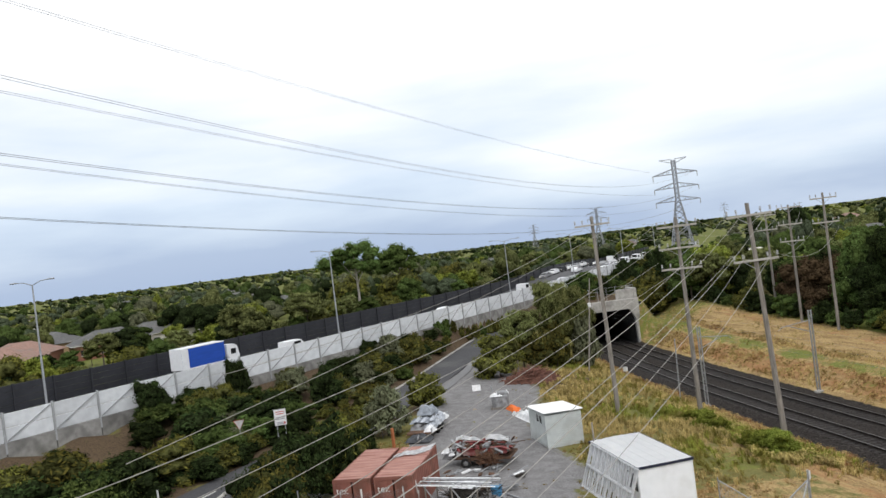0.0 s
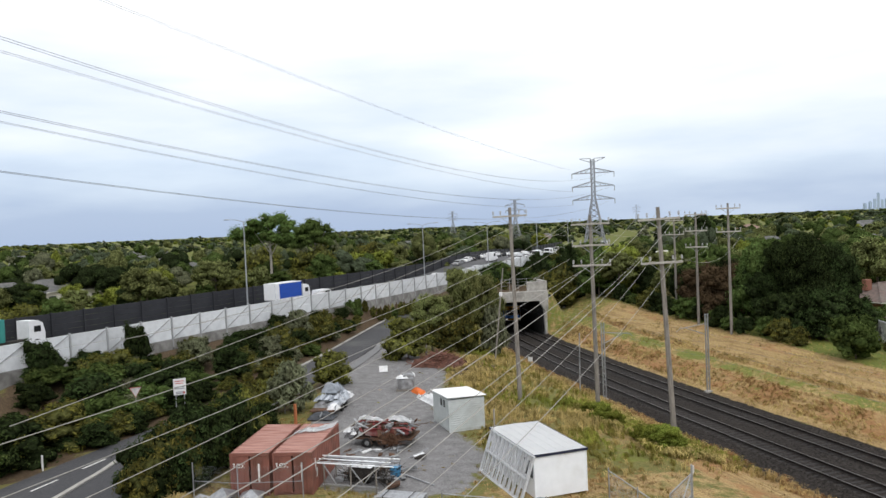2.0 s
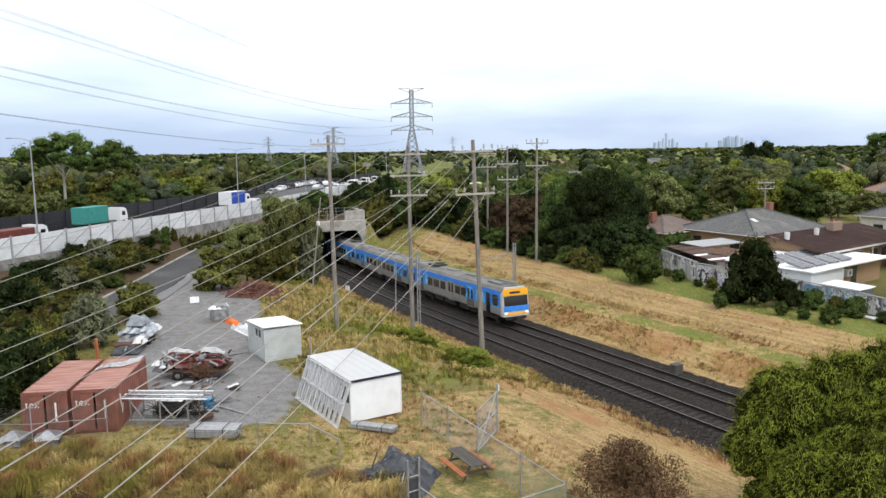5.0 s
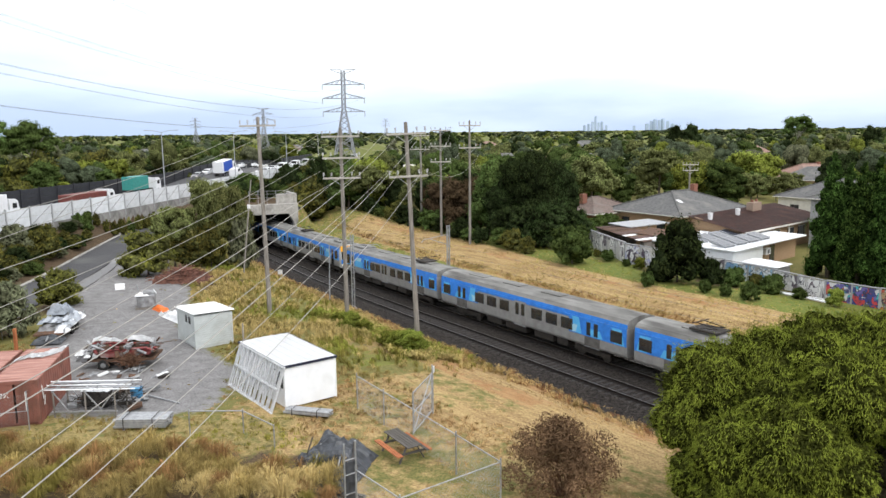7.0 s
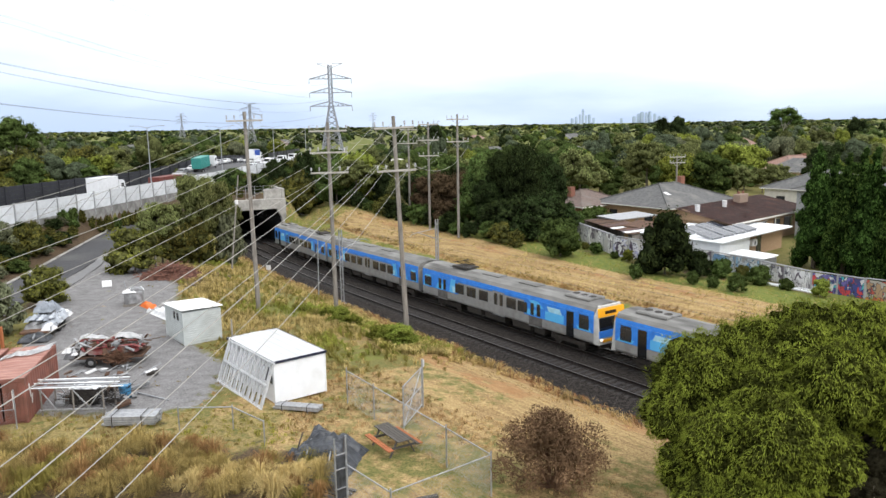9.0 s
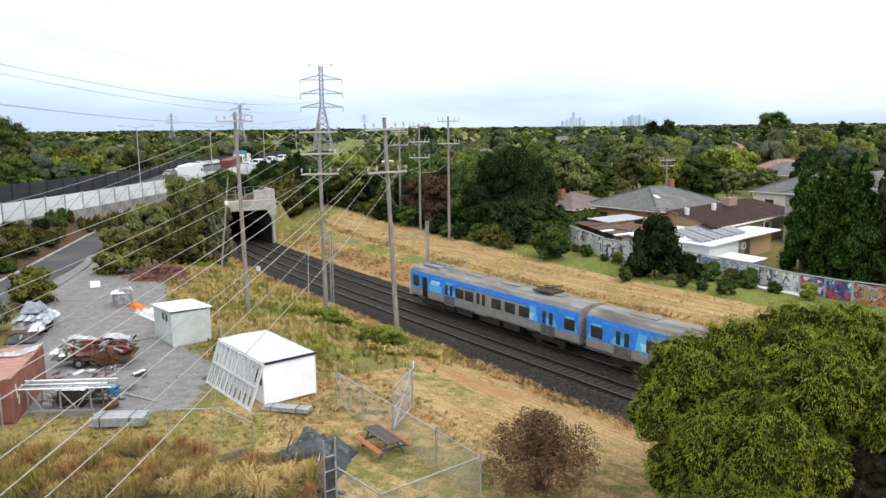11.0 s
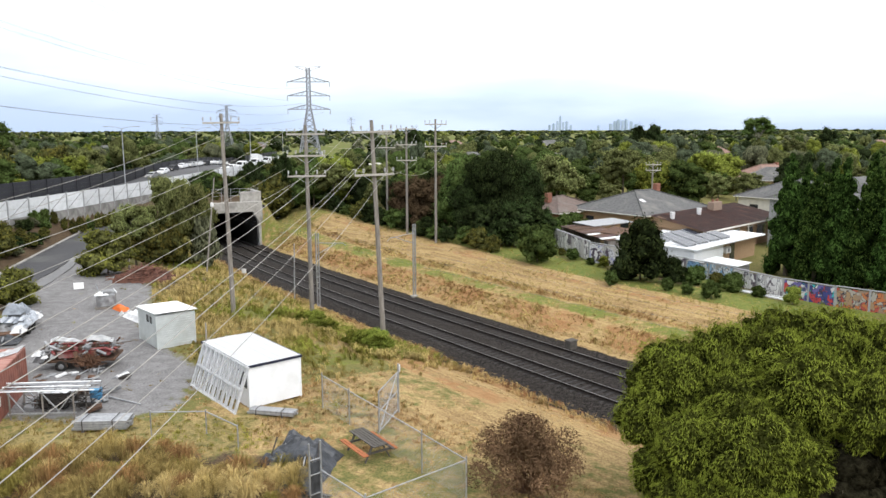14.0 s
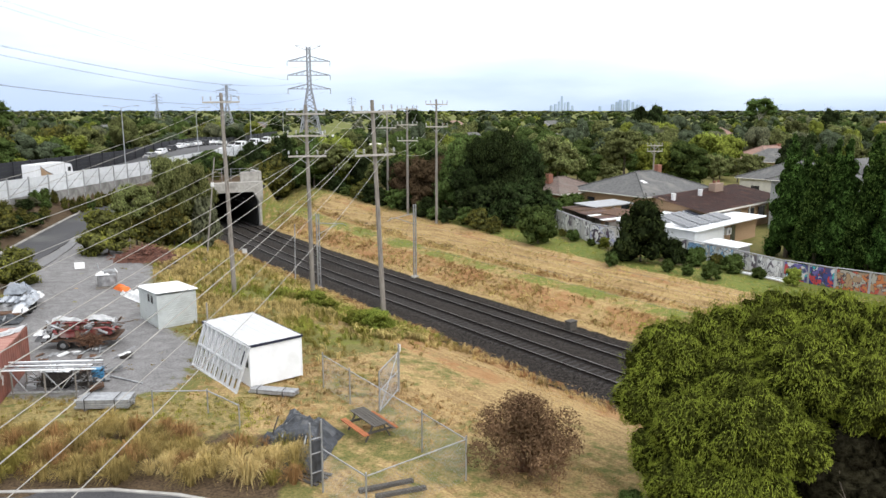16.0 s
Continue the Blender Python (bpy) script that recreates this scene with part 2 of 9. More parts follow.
M_WALLPOST = material("wall_post", (0.34, 0.35, 0.36), None, 3, 0.6, vary=0.08)
M_DARKPANEL = material("dark_noise_wall", (0.030, 0.031, 0.037), (0.021, 0.022, 0.027), 0.8, 0.6, vary=0.12)
M_TIMBER = material("weathered_timber", (0.27, 0.245, 0.22), (0.15, 0.135, 0.12), 4, 0.9, bump=0.4, stretch=(3, 3, 0.3), vary=0.08)
M_STUD = material("bright_steel_stud", (0.58, 0.59, 0.61), (0.46, 0.47, 0.49), 5, 0.5, 0.15, vary=0.1)
M_ARM = material("bleached_crossarm", (0.46, 0.44, 0.41), (0.32, 0.30, 0.27), 4, 0.9, stretch=(0.4, 3, 3))
M_GALV = material("galvanised_steel", (0.42, 0.43, 0.45), (0.30, 0.31, 0.33), 5, 0.45, 0.6, vary=0.1)
M_LATTICE = material("lattice_steel", (0.26, 0.27, 0.30), (0.24, 0.25, 0.27), 5, 0.6, 0.0)
M_WIRE = material("bare_conductor", (0.36, 0.345, 0.32), (0.27, 0.26, 0.245), 3, 0.5, 0.2)
M_HVWIRE = material("dark_conductor", (0.22, 0.235, 0.27), None, 3, 0.5, 0.4)
M_CERAMIC = material("insulator_ceramic", (0.35, 0.36, 0.36), (0.22, 0.2, 0.19), 6, 0.35)
M_RAIL = material("rail_steel", (0.014, 0.011, 0.010), (0.028, 0.022, 0.019), 4, 0.5, 0.5)
M_RAILTOP = material("rail_running_face", (0.19, 0.18, 0.175), (0.13, 0.12, 0.115), 4, 0.4, 0.6)
M_STONE = material("crushed_stone", (0.056, 0.049, 0.045), (0.026, 0.023, 0.021), 9, 0.95, island=0.85)
M_SLEEPER = material("sleeper", (0.034, 0.031, 0.031), (0.022, 0.020, 0.020), 5, 0.9, bump=0.2, vary=0.3)
M_WHITE = material("white_sheet_metal", (0.82, 0.84, 0.87), (0.77, 0.79, 0.82), 2, 0.45, stain=(0.70, 0.71, 0.72), stain_scale=0.7)
M_ROOFWHITE = material("white_roof_sheet", (0.86, 0.865, 0.87), (0.82, 0.83, 0.84), 1.5, 0.5)
M_OLDBRICK = material("weathered_chimney_brick", (0.33, 0.25, 0.20), (0.24, 0.17, 0.13), 8, 0.9, bump=0.3)
M_NAVY = material("navy_trim", (0.02, 0.024, 0.05), None, 4, 0.5)
M_CREAM = material("pale_grey_cladding", (0.55, 0.58, 0.58), (0.48, 0.51, 0.51), 2, 0.6, bump=0.1, stain=(0.40, 0.41, 0.40), stain_scale=0.6)
M_RUST = material("faded_red_container", (0.25, 0.10, 0.075), (0.18, 0.072, 0.055), 1.6, 0.65, bump=0.15, stain=(0.16, 0.075, 0.055), stain_scale=0.8, stain_at=0.6)
M_RUSTROOF = material("faded_container_roof", (0.42, 0.23, 0.19), (0.27, 0.13, 0.105), 1.6, 0.7, stretch=(0.5, 5, 1), stain=(0.24, 0.10, 0.075), stain_scale=0.9, stain_at=0.6)
M_PAINT = material("white_lettering", (0.75, 0.74, 0.72), None, 4, 0.6)
M_TARPW = material("white_tarpaulin", (0.78, 0.79, 0.80), (0.6, 0.61, 0.63), 3, 0.6, bump=0.4, bump_scale=6)
M_TARPPALE = material("pale_blue_plastic", (0.50, 0.53, 0.58), (0.30, 0.33, 0.37), 4, 0.45, bump=0.7, bump_scale=6)
M_TARPGREY = material("grey_blue_tarpaulin", (0.30, 0.33, 0.37), (0.17, 0.19, 0.22), 3, 0.5, bump=0.7, bump_scale=5)
M_TARPB = material("black_tarpaulin", (0.060, 0.066, 0.078), (0.022, 0.025, 0.030), 3, 0.38, bump=0.9, bump_scale=5, spec=0.4)
M_GREYSCRAP = material("grey_scrap", (0.30, 0.31, 0.32), (0.14, 0.14, 0.145), 2.5, 0.7, vary=0.35)
M_REDSCRAP = material("red_painted_scrap", (0.25, 0.045, 0.045), (0.13, 0.03, 0.03), 3, 0.6, vary=0.2, stain=(0.26, 0.22, 0.2), stain_scale=1.6, stain_at=0.6)
M_RUSTSCRAP = material("rusted_scrap", (0.12, 0.065, 0.04), (0.06, 0.04, 0.03), 4, 0.9, vary=0.3)
M_BLUE = material("blue_plastic", (0.07, 0.25, 0.45), None, 4, 0.5)
M_ORANGE = material("orange_plastic", (0.72, 0.16, 0.03), None, 4, 0.5)
M_BRANCH = material("dead_branches", (0.14, 0.075, 0.045), (0.08, 0.045, 0.03), 5, 0.95, vary=0.3)
M_REDBRANCH = material("red_brown_branches", (0.22, 0.105, 0.075), (0.10, 0.05, 0.04), 5, 0.95, vary=0.3)
M_BENCH = material("grey_timber_slats", (0.105, 0.095, 0.085), (0.065, 0.06, 0.055), 5, 0.85, stretch=(1, 8, 1), vary=0.15)
M_ORSEAT = material("orange_timber", (0.42, 0.15, 0.06), (0.30, 0.10, 0.045), 5, 0.8, vary=0.1)
M_BARK = material("bark", (0.15, 0.125, 0.10), (0.08, 0.065, 0.055), 6, 0.95, bump=0.5, stretch=(2, 2, 0.5))
M_PALEBARK = material("pale_bark", (0.42, 0.39, 0.35), (0.26, 0.235, 0.21), 4, 0.9, bump=0.3, stretch=(2, 2, 0.4))
M_TILE = material("grey_roof_tiles", (0.13, 0.13, 0.13), (0.085, 0.085, 0.087), 3, 0.85, bump=0.4, bump_scale=9, stain=(0.17, 0.165, 0.155), stain_scale=0.4)
M_TILEPINK = material("terracotta_tiles", (0.30, 0.19, 0.155), (0.21, 0.13, 0.105), 3, 0.85, bump=0.3, stain=(0.2, 0.16, 0.14), stain_scale=0.5)
M_TILEOLD = material("weathered_brown_tiles", (0.17, 0.125, 0.11), (0.11, 0.085, 0.075), 3, 0.85, bump=0.3, stain=(0.16, 0.14, 0.125), stain_scale=0.5)
M_BROWNROOF = material("rusty_iron_roof", (0.072, 0.026, 0.020), (0.040, 0.017, 0.015), 1.2, 0.6, stain=(0.13, 0.06, 0.04), stain_scale=0.5)
M_BRICK = material("tan_brick", (0.36, 0.25, 0.15), (0.28, 0.18, 0.11), 8, 0.9, bump=0.3)
M_REDBRICK = material("red_brick", (0.25, 0.11, 0.075), (0.18, 0.08, 0.055), 8, 0.9, bump=0.3, vary=0.1)
M_RENDER = material("grey_render", (0.33, 0.335, 0.345), (0.29, 0.295, 0.305), 3, 0.9)
M_SOLAR = material("solar_panel", (0.035, 0.042, 0.06), (0.05, 0.058, 0.08), 8, 0.15, 0.2, spec=0.6)
M_GLASS = material("dark_window_glass", (0.018, 0.022, 0.027), (0.03, 0.035, 0.04), 1.2, 0.08, 0.0, spec=0.8)
M_PALEWALL = material("pale_rendered_wall", (0.60, 0.58, 0.53), (0.52, 0.50, 0.46), 2, 0.9)
M_SIGN = material("sign_white", (0.74, 0.74, 0.75), None, 5, 0.5)
M_SIGNRED = material("sign_red", (0.5, 0.06, 0.05), None, 5, 0.5)
M_SIGNGREY = material("sign_grey", (0.25, 0.26, 0.30), None, 5, 0.5)
# pale blue base colour paints the distance haze over the towers
M_CITY = material("hazy_tower", (0.36, 0.45, 0.58), (0.42, 0.50, 0.62), 0.02, 0.9, vary=0.08)
M_SILVER = material("stainless_body", (0.38, 0.38, 0.38), (0.31, 0.31, 0.31), 2, 0.4, 0.35, stain=(0.25, 0.24, 0.23), stain_scale=0.8, stain_at=0.66)
M_TBLUE = material("train_blue", (0.045, 0.25, 0.78), (0.035, 0.19, 0.64), 3, 0.35)
M_TLIGHT = material("train_light_blue", (0.12, 0.50, 0.86), (0.10, 0.42, 0.8), 2, 0.35)
M_TPALE = material("train_pale_blue", (0.42, 0.72, 0.90), None, 2, 0.35)
M_CABGREY = material("pale_cab_moulding", (0.50, 0.50, 0.49), (0.40, 0.40, 0.39), 3, 0.5)
M_TYELLOW = material("train_yellow", (0.85, 0.40, 0.02), (0.78, 0.36, 0.02), 3, 0.4)
M_TROOF = material("train_roof", (0.23, 0.228, 0.22), (0.13, 0.128, 0.122), 1.5, 0.75, stretch=(0.3, 1, 1), stain=(0.08, 0.077, 0.074), stain_scale=0.7)
M_UNDER = material("underframe", (0.03, 0.027, 0.025), (0.05, 0.043, 0.038), 3, 0.9, vary=0.2)
M_BLACKGLASS = material("cab_glass", (0.012, 0.013, 0.015), None, 3, 0.1, spec=0.6)
M_DOORSTEEL = material("dull_door_steel", (0.17, 0.165, 0.16), (0.11, 0.105, 0.10), 3, 0.5, 0.3)
M_TEAL = material("teal_container", (0.05, 0.27, 0.24), (0.04, 0.22, 0.20), 2, 0.5)
M_CURTAIN = material("blue_curtain", (0.015, 0.07, 0.40), (0.012, 0.06, 0.33), 1.5, 0.5, stretch=(0.4, 1, 2))
M_DARKRED = material("dark_red_box", (0.16, 0.045, 0.035), (0.12, 0.035, 0.03), 2, 0.6)
M_LORRYWHITE = material("lorry_white", (0.72, 0.73, 0.75), (0.66, 0.67, 0.69), 2, 0.4)
M_TYRE = material("tyre_rubber", (0.02, 0.02, 0.02), None, 5, 0.9)
M_CARPAINT = material("car_silver", (0.5, 0.51, 0.53), (0.45, 0.46, 0.48), 3, 0.3, 0.3, vary=0.5)


def light_material(name, col, strength):
    m = bpy.data.materials.new(name)
    m.use_nodes = True
    b = m.node_tree.nodes["Principled BSDF"]
    b.inputs["Base Color"].default_value = (*col, 1)
    b.inputs["Emission Color"].default_value, b.inputs["Emission Strength"].default_value = (*col, 1), strength
    return m


M_HEADLAMP = light_material("headlamp_lens", (1.0, 0.95, 0.85), 0.5)
L_EUC = leaf_material("eucalypt_leaves", (0.185, 0.205, 0.075))
L_DARK = leaf_material("dark_leaves", (0.038, 0.056, 0.019))
L_MID = leaf_material("mid_green_leaves", (0.088, 0.125, 0.036))
L_BRIGHT = leaf_material("bright_leaves", (0.215, 0.245, 0.045))
L_OLIVE = leaf_material("olive_shrub_leaves", (0.140, 0.133, 0.030))
L_BRONZE = leaf_material("bronze_leaves", (0.095, 0.066, 0.038))
L_GREY = leaf_material("grey_green_leaves", (0.16, 0.17, 0.10))
L_CONIFER = leaf_material("conifer_sprays", (0.060, 0.108, 0.024), vary=0.12, island=0.4)
L_NEAR = leaf_material("bottlebrush_leaves", (0.172, 0.205, 0.030), vary=0.0, hue=0.0, island=0.45, clump=0.3, clump_scale=0.9)
L_DRY = leaf_material("dry_twigs", (0.150, 0.100, 0.055), vary=0.0)
# grey-green eucalypt tone, greyed further to carry some distance haze
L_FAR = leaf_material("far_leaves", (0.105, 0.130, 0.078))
# near-black: the shade inside a crown put into a leaf colour
L_CORE = leaf_material("inner_shade_foliage", (0.016, 0.019, 0.009), island=0.1, sheer=0.0)
L_GRASS = leaf_material("long_grass", (0.265, 0.195, 0.075), vary=0.0, island=0.45, clump=0.35, clump_scale=0.4)
L_STRAW = leaf_material("straw_grass", (0.47, 0.35, 0.155), vary=0.0, island=0.4, clump=0.2, clump_scale=0.4)
L_MOSS = leaf_material("olive_turf", (0.20, 0.165, 0.045), vary=0.0, island=0.35, clump=0.3, clump_scale=0.4)
L_RUST = leaf_material("rusty_dry_grass", (0.26, 0.145, 0.065), vary=0.0, island=0.4, clump=0.3, clump_scale=0.5)
L_GREENGRASS = leaf_material("green_weeds", (0.245, 0.255, 0.050), vary=0.0, island=0.4, clump=0.3, clump_scale=0.4)


# clumps under the leaves; crown self-shade is in their mottled colours
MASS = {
    L_EUC: shaded_mass_material("eucalypt_leaves_mass", (0.150, 0.165, 0.062)),
    L_DARK: shaded_mass_material("dark_leaves_mass", (0.030, 0.042, 0.017)),
    L_MID: shaded_mass_material("mid_green_leaves_mass", (0.080, 0.115, 0.034)),
    L_BRIGHT: shaded_mass_material("bright_leaves_mass", (0.190, 0.220, 0.042)),
    L_OLIVE: shaded_mass_material("olive_shrub_leaves_mass", (0.120, 0.125, 0.042)),
    L_BRONZE: shaded_mass_material("bronze_leaves_mass", (0.095, 0.066, 0.038)),
    L_GREY: shaded_mass_material("grey_green_leaves_mass", (0.16, 0.17, 0.10)),
    L_CONIFER: shaded_mass_material("conifer_sprays_mass", (0.032, 0.060, 0.015)),
    L_NEAR: shaded_mass_material("bottlebrush_leaves_mass", (0.070, 0.080, 0.018), 9.0),
    L_FAR: shaded_mass_material("far_leaves_mass", (0.100, 0.125, 0.075)),
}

# dark mass that paints the shade under the weeping tree's canopy
INNER_SHADE = shaded_mass_material("inner_shade_mass", (0.036, 0.033, 0.020), 4.0)


# ---------------------------------------------------------------- mesh helpers
def part(name, bm, mat, parent=None, label="", smooth=False):
    """Links a bmesh as one mesh object under a thing or a part."""
    me = bpy.data.meshes.new(name)
    bm.to_mesh(me)
    bm.free()
    for mm in (mat if isinstance(mat, (list, tuple)) else [mat]):
        me.materials.append(mm)
    if smooth:
        me.shade_smooth()
    ob = new(name, me)
    ob.parent = parent
    return tagged(ob, label) if label else ob


def piece(name, me, parent, m):
    ob = new(name, me)
    ob.parent = parent
    ob.matrix_basis = m
    return ob


def thing(name, m, label, category, group="", kind=""):
    ob = new(name)
    ob.matrix_basis = Matrix.Translation(m) if isinstance(m, Vector) else m
    return tagged(ob, label, category, group, kind)


def box(bm, size, at=(0, 0, 0), rot=None, bevel=0.0, mat=0):
    m = Matrix.Translation(at) @ (rot or Matrix.Identity(4)) @ Matrix.Diagonal((*size, 1))
    r = bmesh.ops.create_cube(bm, size=1.0, matrix=m)
    fs = {f for v in r["verts"] for f in v.link_faces}
    if bevel:
        r2 = bmesh.ops.bevel(bm, geom=list({e for v in r["verts"] for e in v.link_edges}), offset=bevel, segments=1, affect="EDGES")
        fs |= set(r2["faces"])
    for f in fs:
        if f.is_valid:
            f.material_index = mat
    return bm


def boxm(size, at=(0, 0, 0), rot=None, bevel=0.0):
    return box(bmesh.new(), size, at, rot, bevel)


def rod(bm, p0, p1, r0, r1=None, seg=8, mat=0):
    p0, p1 = Vector(p0), Vector(p1)
    d = p1 - p0
    q = d.to_track_quat("Z", "Y").to_matrix().to_4x4()
    r = bmesh.ops.create_cone(bm, cap_ends=True, segments=seg, radius1=r0, radius2=r0 if r1 is None else r1, depth=d.length,
                              matrix=Matrix.Translation((p0 + p1) / 2) @ q)
    for f in {f for v in r["verts"] for f in v.link_faces}:
        f.material_index = mat
    return bm


def beam(bm, p0, p1, w, h=None, mat=0):
    """A square bar from p0 to p1."""
    p0, p1 = Vector(p0), Vector(p1)
    d = p1 - p0
    q = d.to_track_quat("Z", "Y").to_matrix().to_4x4()
    return box(bm, (w, h or w, d.length), (p0 + p1) / 2, q, mat=mat)


def raw(name, verts, faces, mats, idx=None, parent=None):
    me = bpy.data.meshes.new(name)
    me.from_pydata([tuple(v) for v in verts], [], faces)
    for mm in (mats if isinstance(mats, (list, tuple)) else [mats]):
        me.materials.append(mm)
    if idx is not None:
        me.polygons.foreach_set("material_index", np.asarray(idx, dtype=np.int32))
    me.update()
    ob = new(name, me)
    ob.parent = parent
    return ob


def tube(pts, r, sides=4):
    """A thin tube through points, as a bmesh."""
    bm = bmesh.new()
    rings = []
    for i, p in enumerate(pts):
        a, b = Vector(pts[max(i - 1, 0)]), Vector(pts[min(i + 1, len(pts) - 1)])
        q = (b - a).to_track_quat("Z", "Y")
        rings.append([bm.verts.new(Vector(p) + q @ Vector((r * math.cos(k * math.tau / sides), r * math.sin(k * math.tau / sides), 0))) for k in range(sides)])
    for a, b in zip(rings, rings[1:]):
        for k in range(sides):
            bm.faces.new((a[k], a[(k + 1) % sides], b[(k + 1) % sides], b[k]))
    return bm


def sag(p0, p1, drop, n=16):
    p0, p1 = Vector(p0), Vector(p1)
    return [p0.lerp(p1, i / n) - Vector((0, 0, drop * 4 * (i / n) * (1 - i / n))) for i in range(n + 1)]


# ---------------------------------------------------------------- the plan
TRACK = radians(37.3)                       # the railway runs this far left of +y
UX, UY = -math.sin(TRACK), math.cos(TRACK)  # along it, away
NX, NY = math.cos(TRACK), math.sin(TRACK)   # across it, to the right


def plan(s, n, z=0.0):
    return Vector((UX * s + NX * n, UY * s + NY * n, z))


def to_sn(x, y):
    return x * UX + y * UY, x * NX + y * NY


def bend(s):
    """How far the tracks have swung across at s."""
    if s < 45:
        return 0.0
    d = min(s, 112) - 45
    return 0.00208 * d ** 2 - 0.0000103 * d ** 3 + max(0.0, s - 112) * 0.14


def rail_z(s):
    if s < 45:
        return -2.2
    return -2.2 - 0.00062 * (min(s, 67) - 45) ** 2 - max(0.0, s - 67) * 0.0275


def smooth_step(a, b, x):
    t = min(1.0, max(0.0, (x - a) / (b - a)))
    return t * t * (3 - 2 * t)


PROFILE = [(-999, 0.0), (19, 0.0), (24, -0.35), (28, -1.0), (31.0, -2.2), (33.0, -2.62), (34.4, -2.44), (41.9, -2.43), (43.0, -2.25), (46.0, -0.95),
           (48.3, -0.75), (51.5, 0.15), (56, 0.3), (60, 0.0), (999, 0.0)]
PX_, PZ_ = [p[0] for p in PROFILE], [p[1] for p in PROFILE]
WALL_X0, WALL_Y0, WALL_SLOPE = -59.4, 35.4, 0.111   # the freeway's near noise wall


PORTAL_S = 112.0   # the tunnel mouth's place along the railway


def swing(y):
    """How far the freeway bends away to the left."""
    return 0.0009 * max(0.0, min(y, 227) - 165) ** 2 + max(0.0, y - 227) * 0.112


def ramp_rise(y):
    """How far the slip road beside the near wall has climbed."""
    return 2.2 * smooth_step(105, 205, y)


def road_rise(y):
    """How far the freeway's own lanes have climbed over the railway; they sink again past it."""
    return 2.3 * smooth_step(170, 205, y) * (1 - smooth_step(222, 262, y)) - 4.6 * smooth_step(240, 300, y)


def slip_rise(y):
    return max(ramp_rise(y) * (1 - smooth_step(222, 262, y)) - 4.6 * smooth_step(240, 300, y), road_rise(y))


def wall_side(x, y):
    """Metres to the right of the freeway's near wall."""
    return x - (WALL_X0 + WALL_SLOPE * (y - WALL_Y0))


def ground_z(x, y):
    s, n = to_sn(x, y)
    nn = n - bend(s)
    z = float(np.interp(nn, PX_, PZ_))
    if s > 45:
        z += max(-1.4, rail_z(s) + 2.2) * smooth_step(22, 31, nn) * (1 - smooth_step(43.5, 51, nn))
        z += 0.55 * smooth_step(45, 75, s) * smooth_step(48, 53, nn) * (1 - smooth_step(58, 70, nn))
    over = smooth_step(PORTAL_S + 0.2, PORTAL_S + 1.4, s) * (1 - smooth_step(165, 185, s)) * smooth_step(20, 30, nn) * (1 - smooth_step(43.6, 46.5, nn))
    z += 0.5 * smooth_step(92, 112, s) * (1 - smooth_step(150, 180, s)) * smooth_step(44, 47, nn) * (1 - smooth_step(54, 66, nn))
    if s > PORTAL_S - 0.5:
        z *= 1 - smooth_step(PORTAL_S - 0.5, PORTAL_S + 3, s) * (1 - smooth_step(45, 47.5, nn) * (1 - smooth_step(150, 180, s)))
    z = z * (1 - over) + 2.9 * over
    w = wall_side(x, y) + swing(y)
    if w < 9 and s < PORTAL_S + 1 or w < 4:
        bank = 2.5 * (1 - smooth_step(0.3, 8.0, w)) if w > 0.2 else (1.4 - 4.6 * smooth_step(240, 300, y) if w > -32 else 1.4 * (1 - smooth_step(0, 25, -32 - w)))
        z = max(z, bank) if w > 0.2 else bank
    if 24 < y < 118 and w > 0.4:
        z *= smooth_step(2.6, 4.6, abs(road_offset(x, y)))
    d = math.hypot(x, y)
    if d > 320:
        z += min(1.0, (d - 320) / 900) * 2.0 * (noise.noise(Vector((x * 0.0016, y * 0.0016, 3.0))) + 0.4)
    return z


# ---------------------------------------------------------------- ground sheet
ROAD = [(-37.0, 24.0), (-38.1, 30.0), (-38.6, 36.0), (-38.9, 44.0), (-39.2, 53.0), (-39.9, 62.0), (-40.9, 68.0), (-42.2, 75.0), (-44.6, 86.0), (-47.6, 100.0), (-50.5, 116.0)]   # centre line of the side road


def road_offset(x, y):
    xs = np.interp(y, [p[1] for p in ROAD], [p[0] for p in ROAD])
    return x - float(xs)


def w_far(x, y):
    """Under the trees past the freeway."""
    return wall_side(x, y) + swing(y) < -31


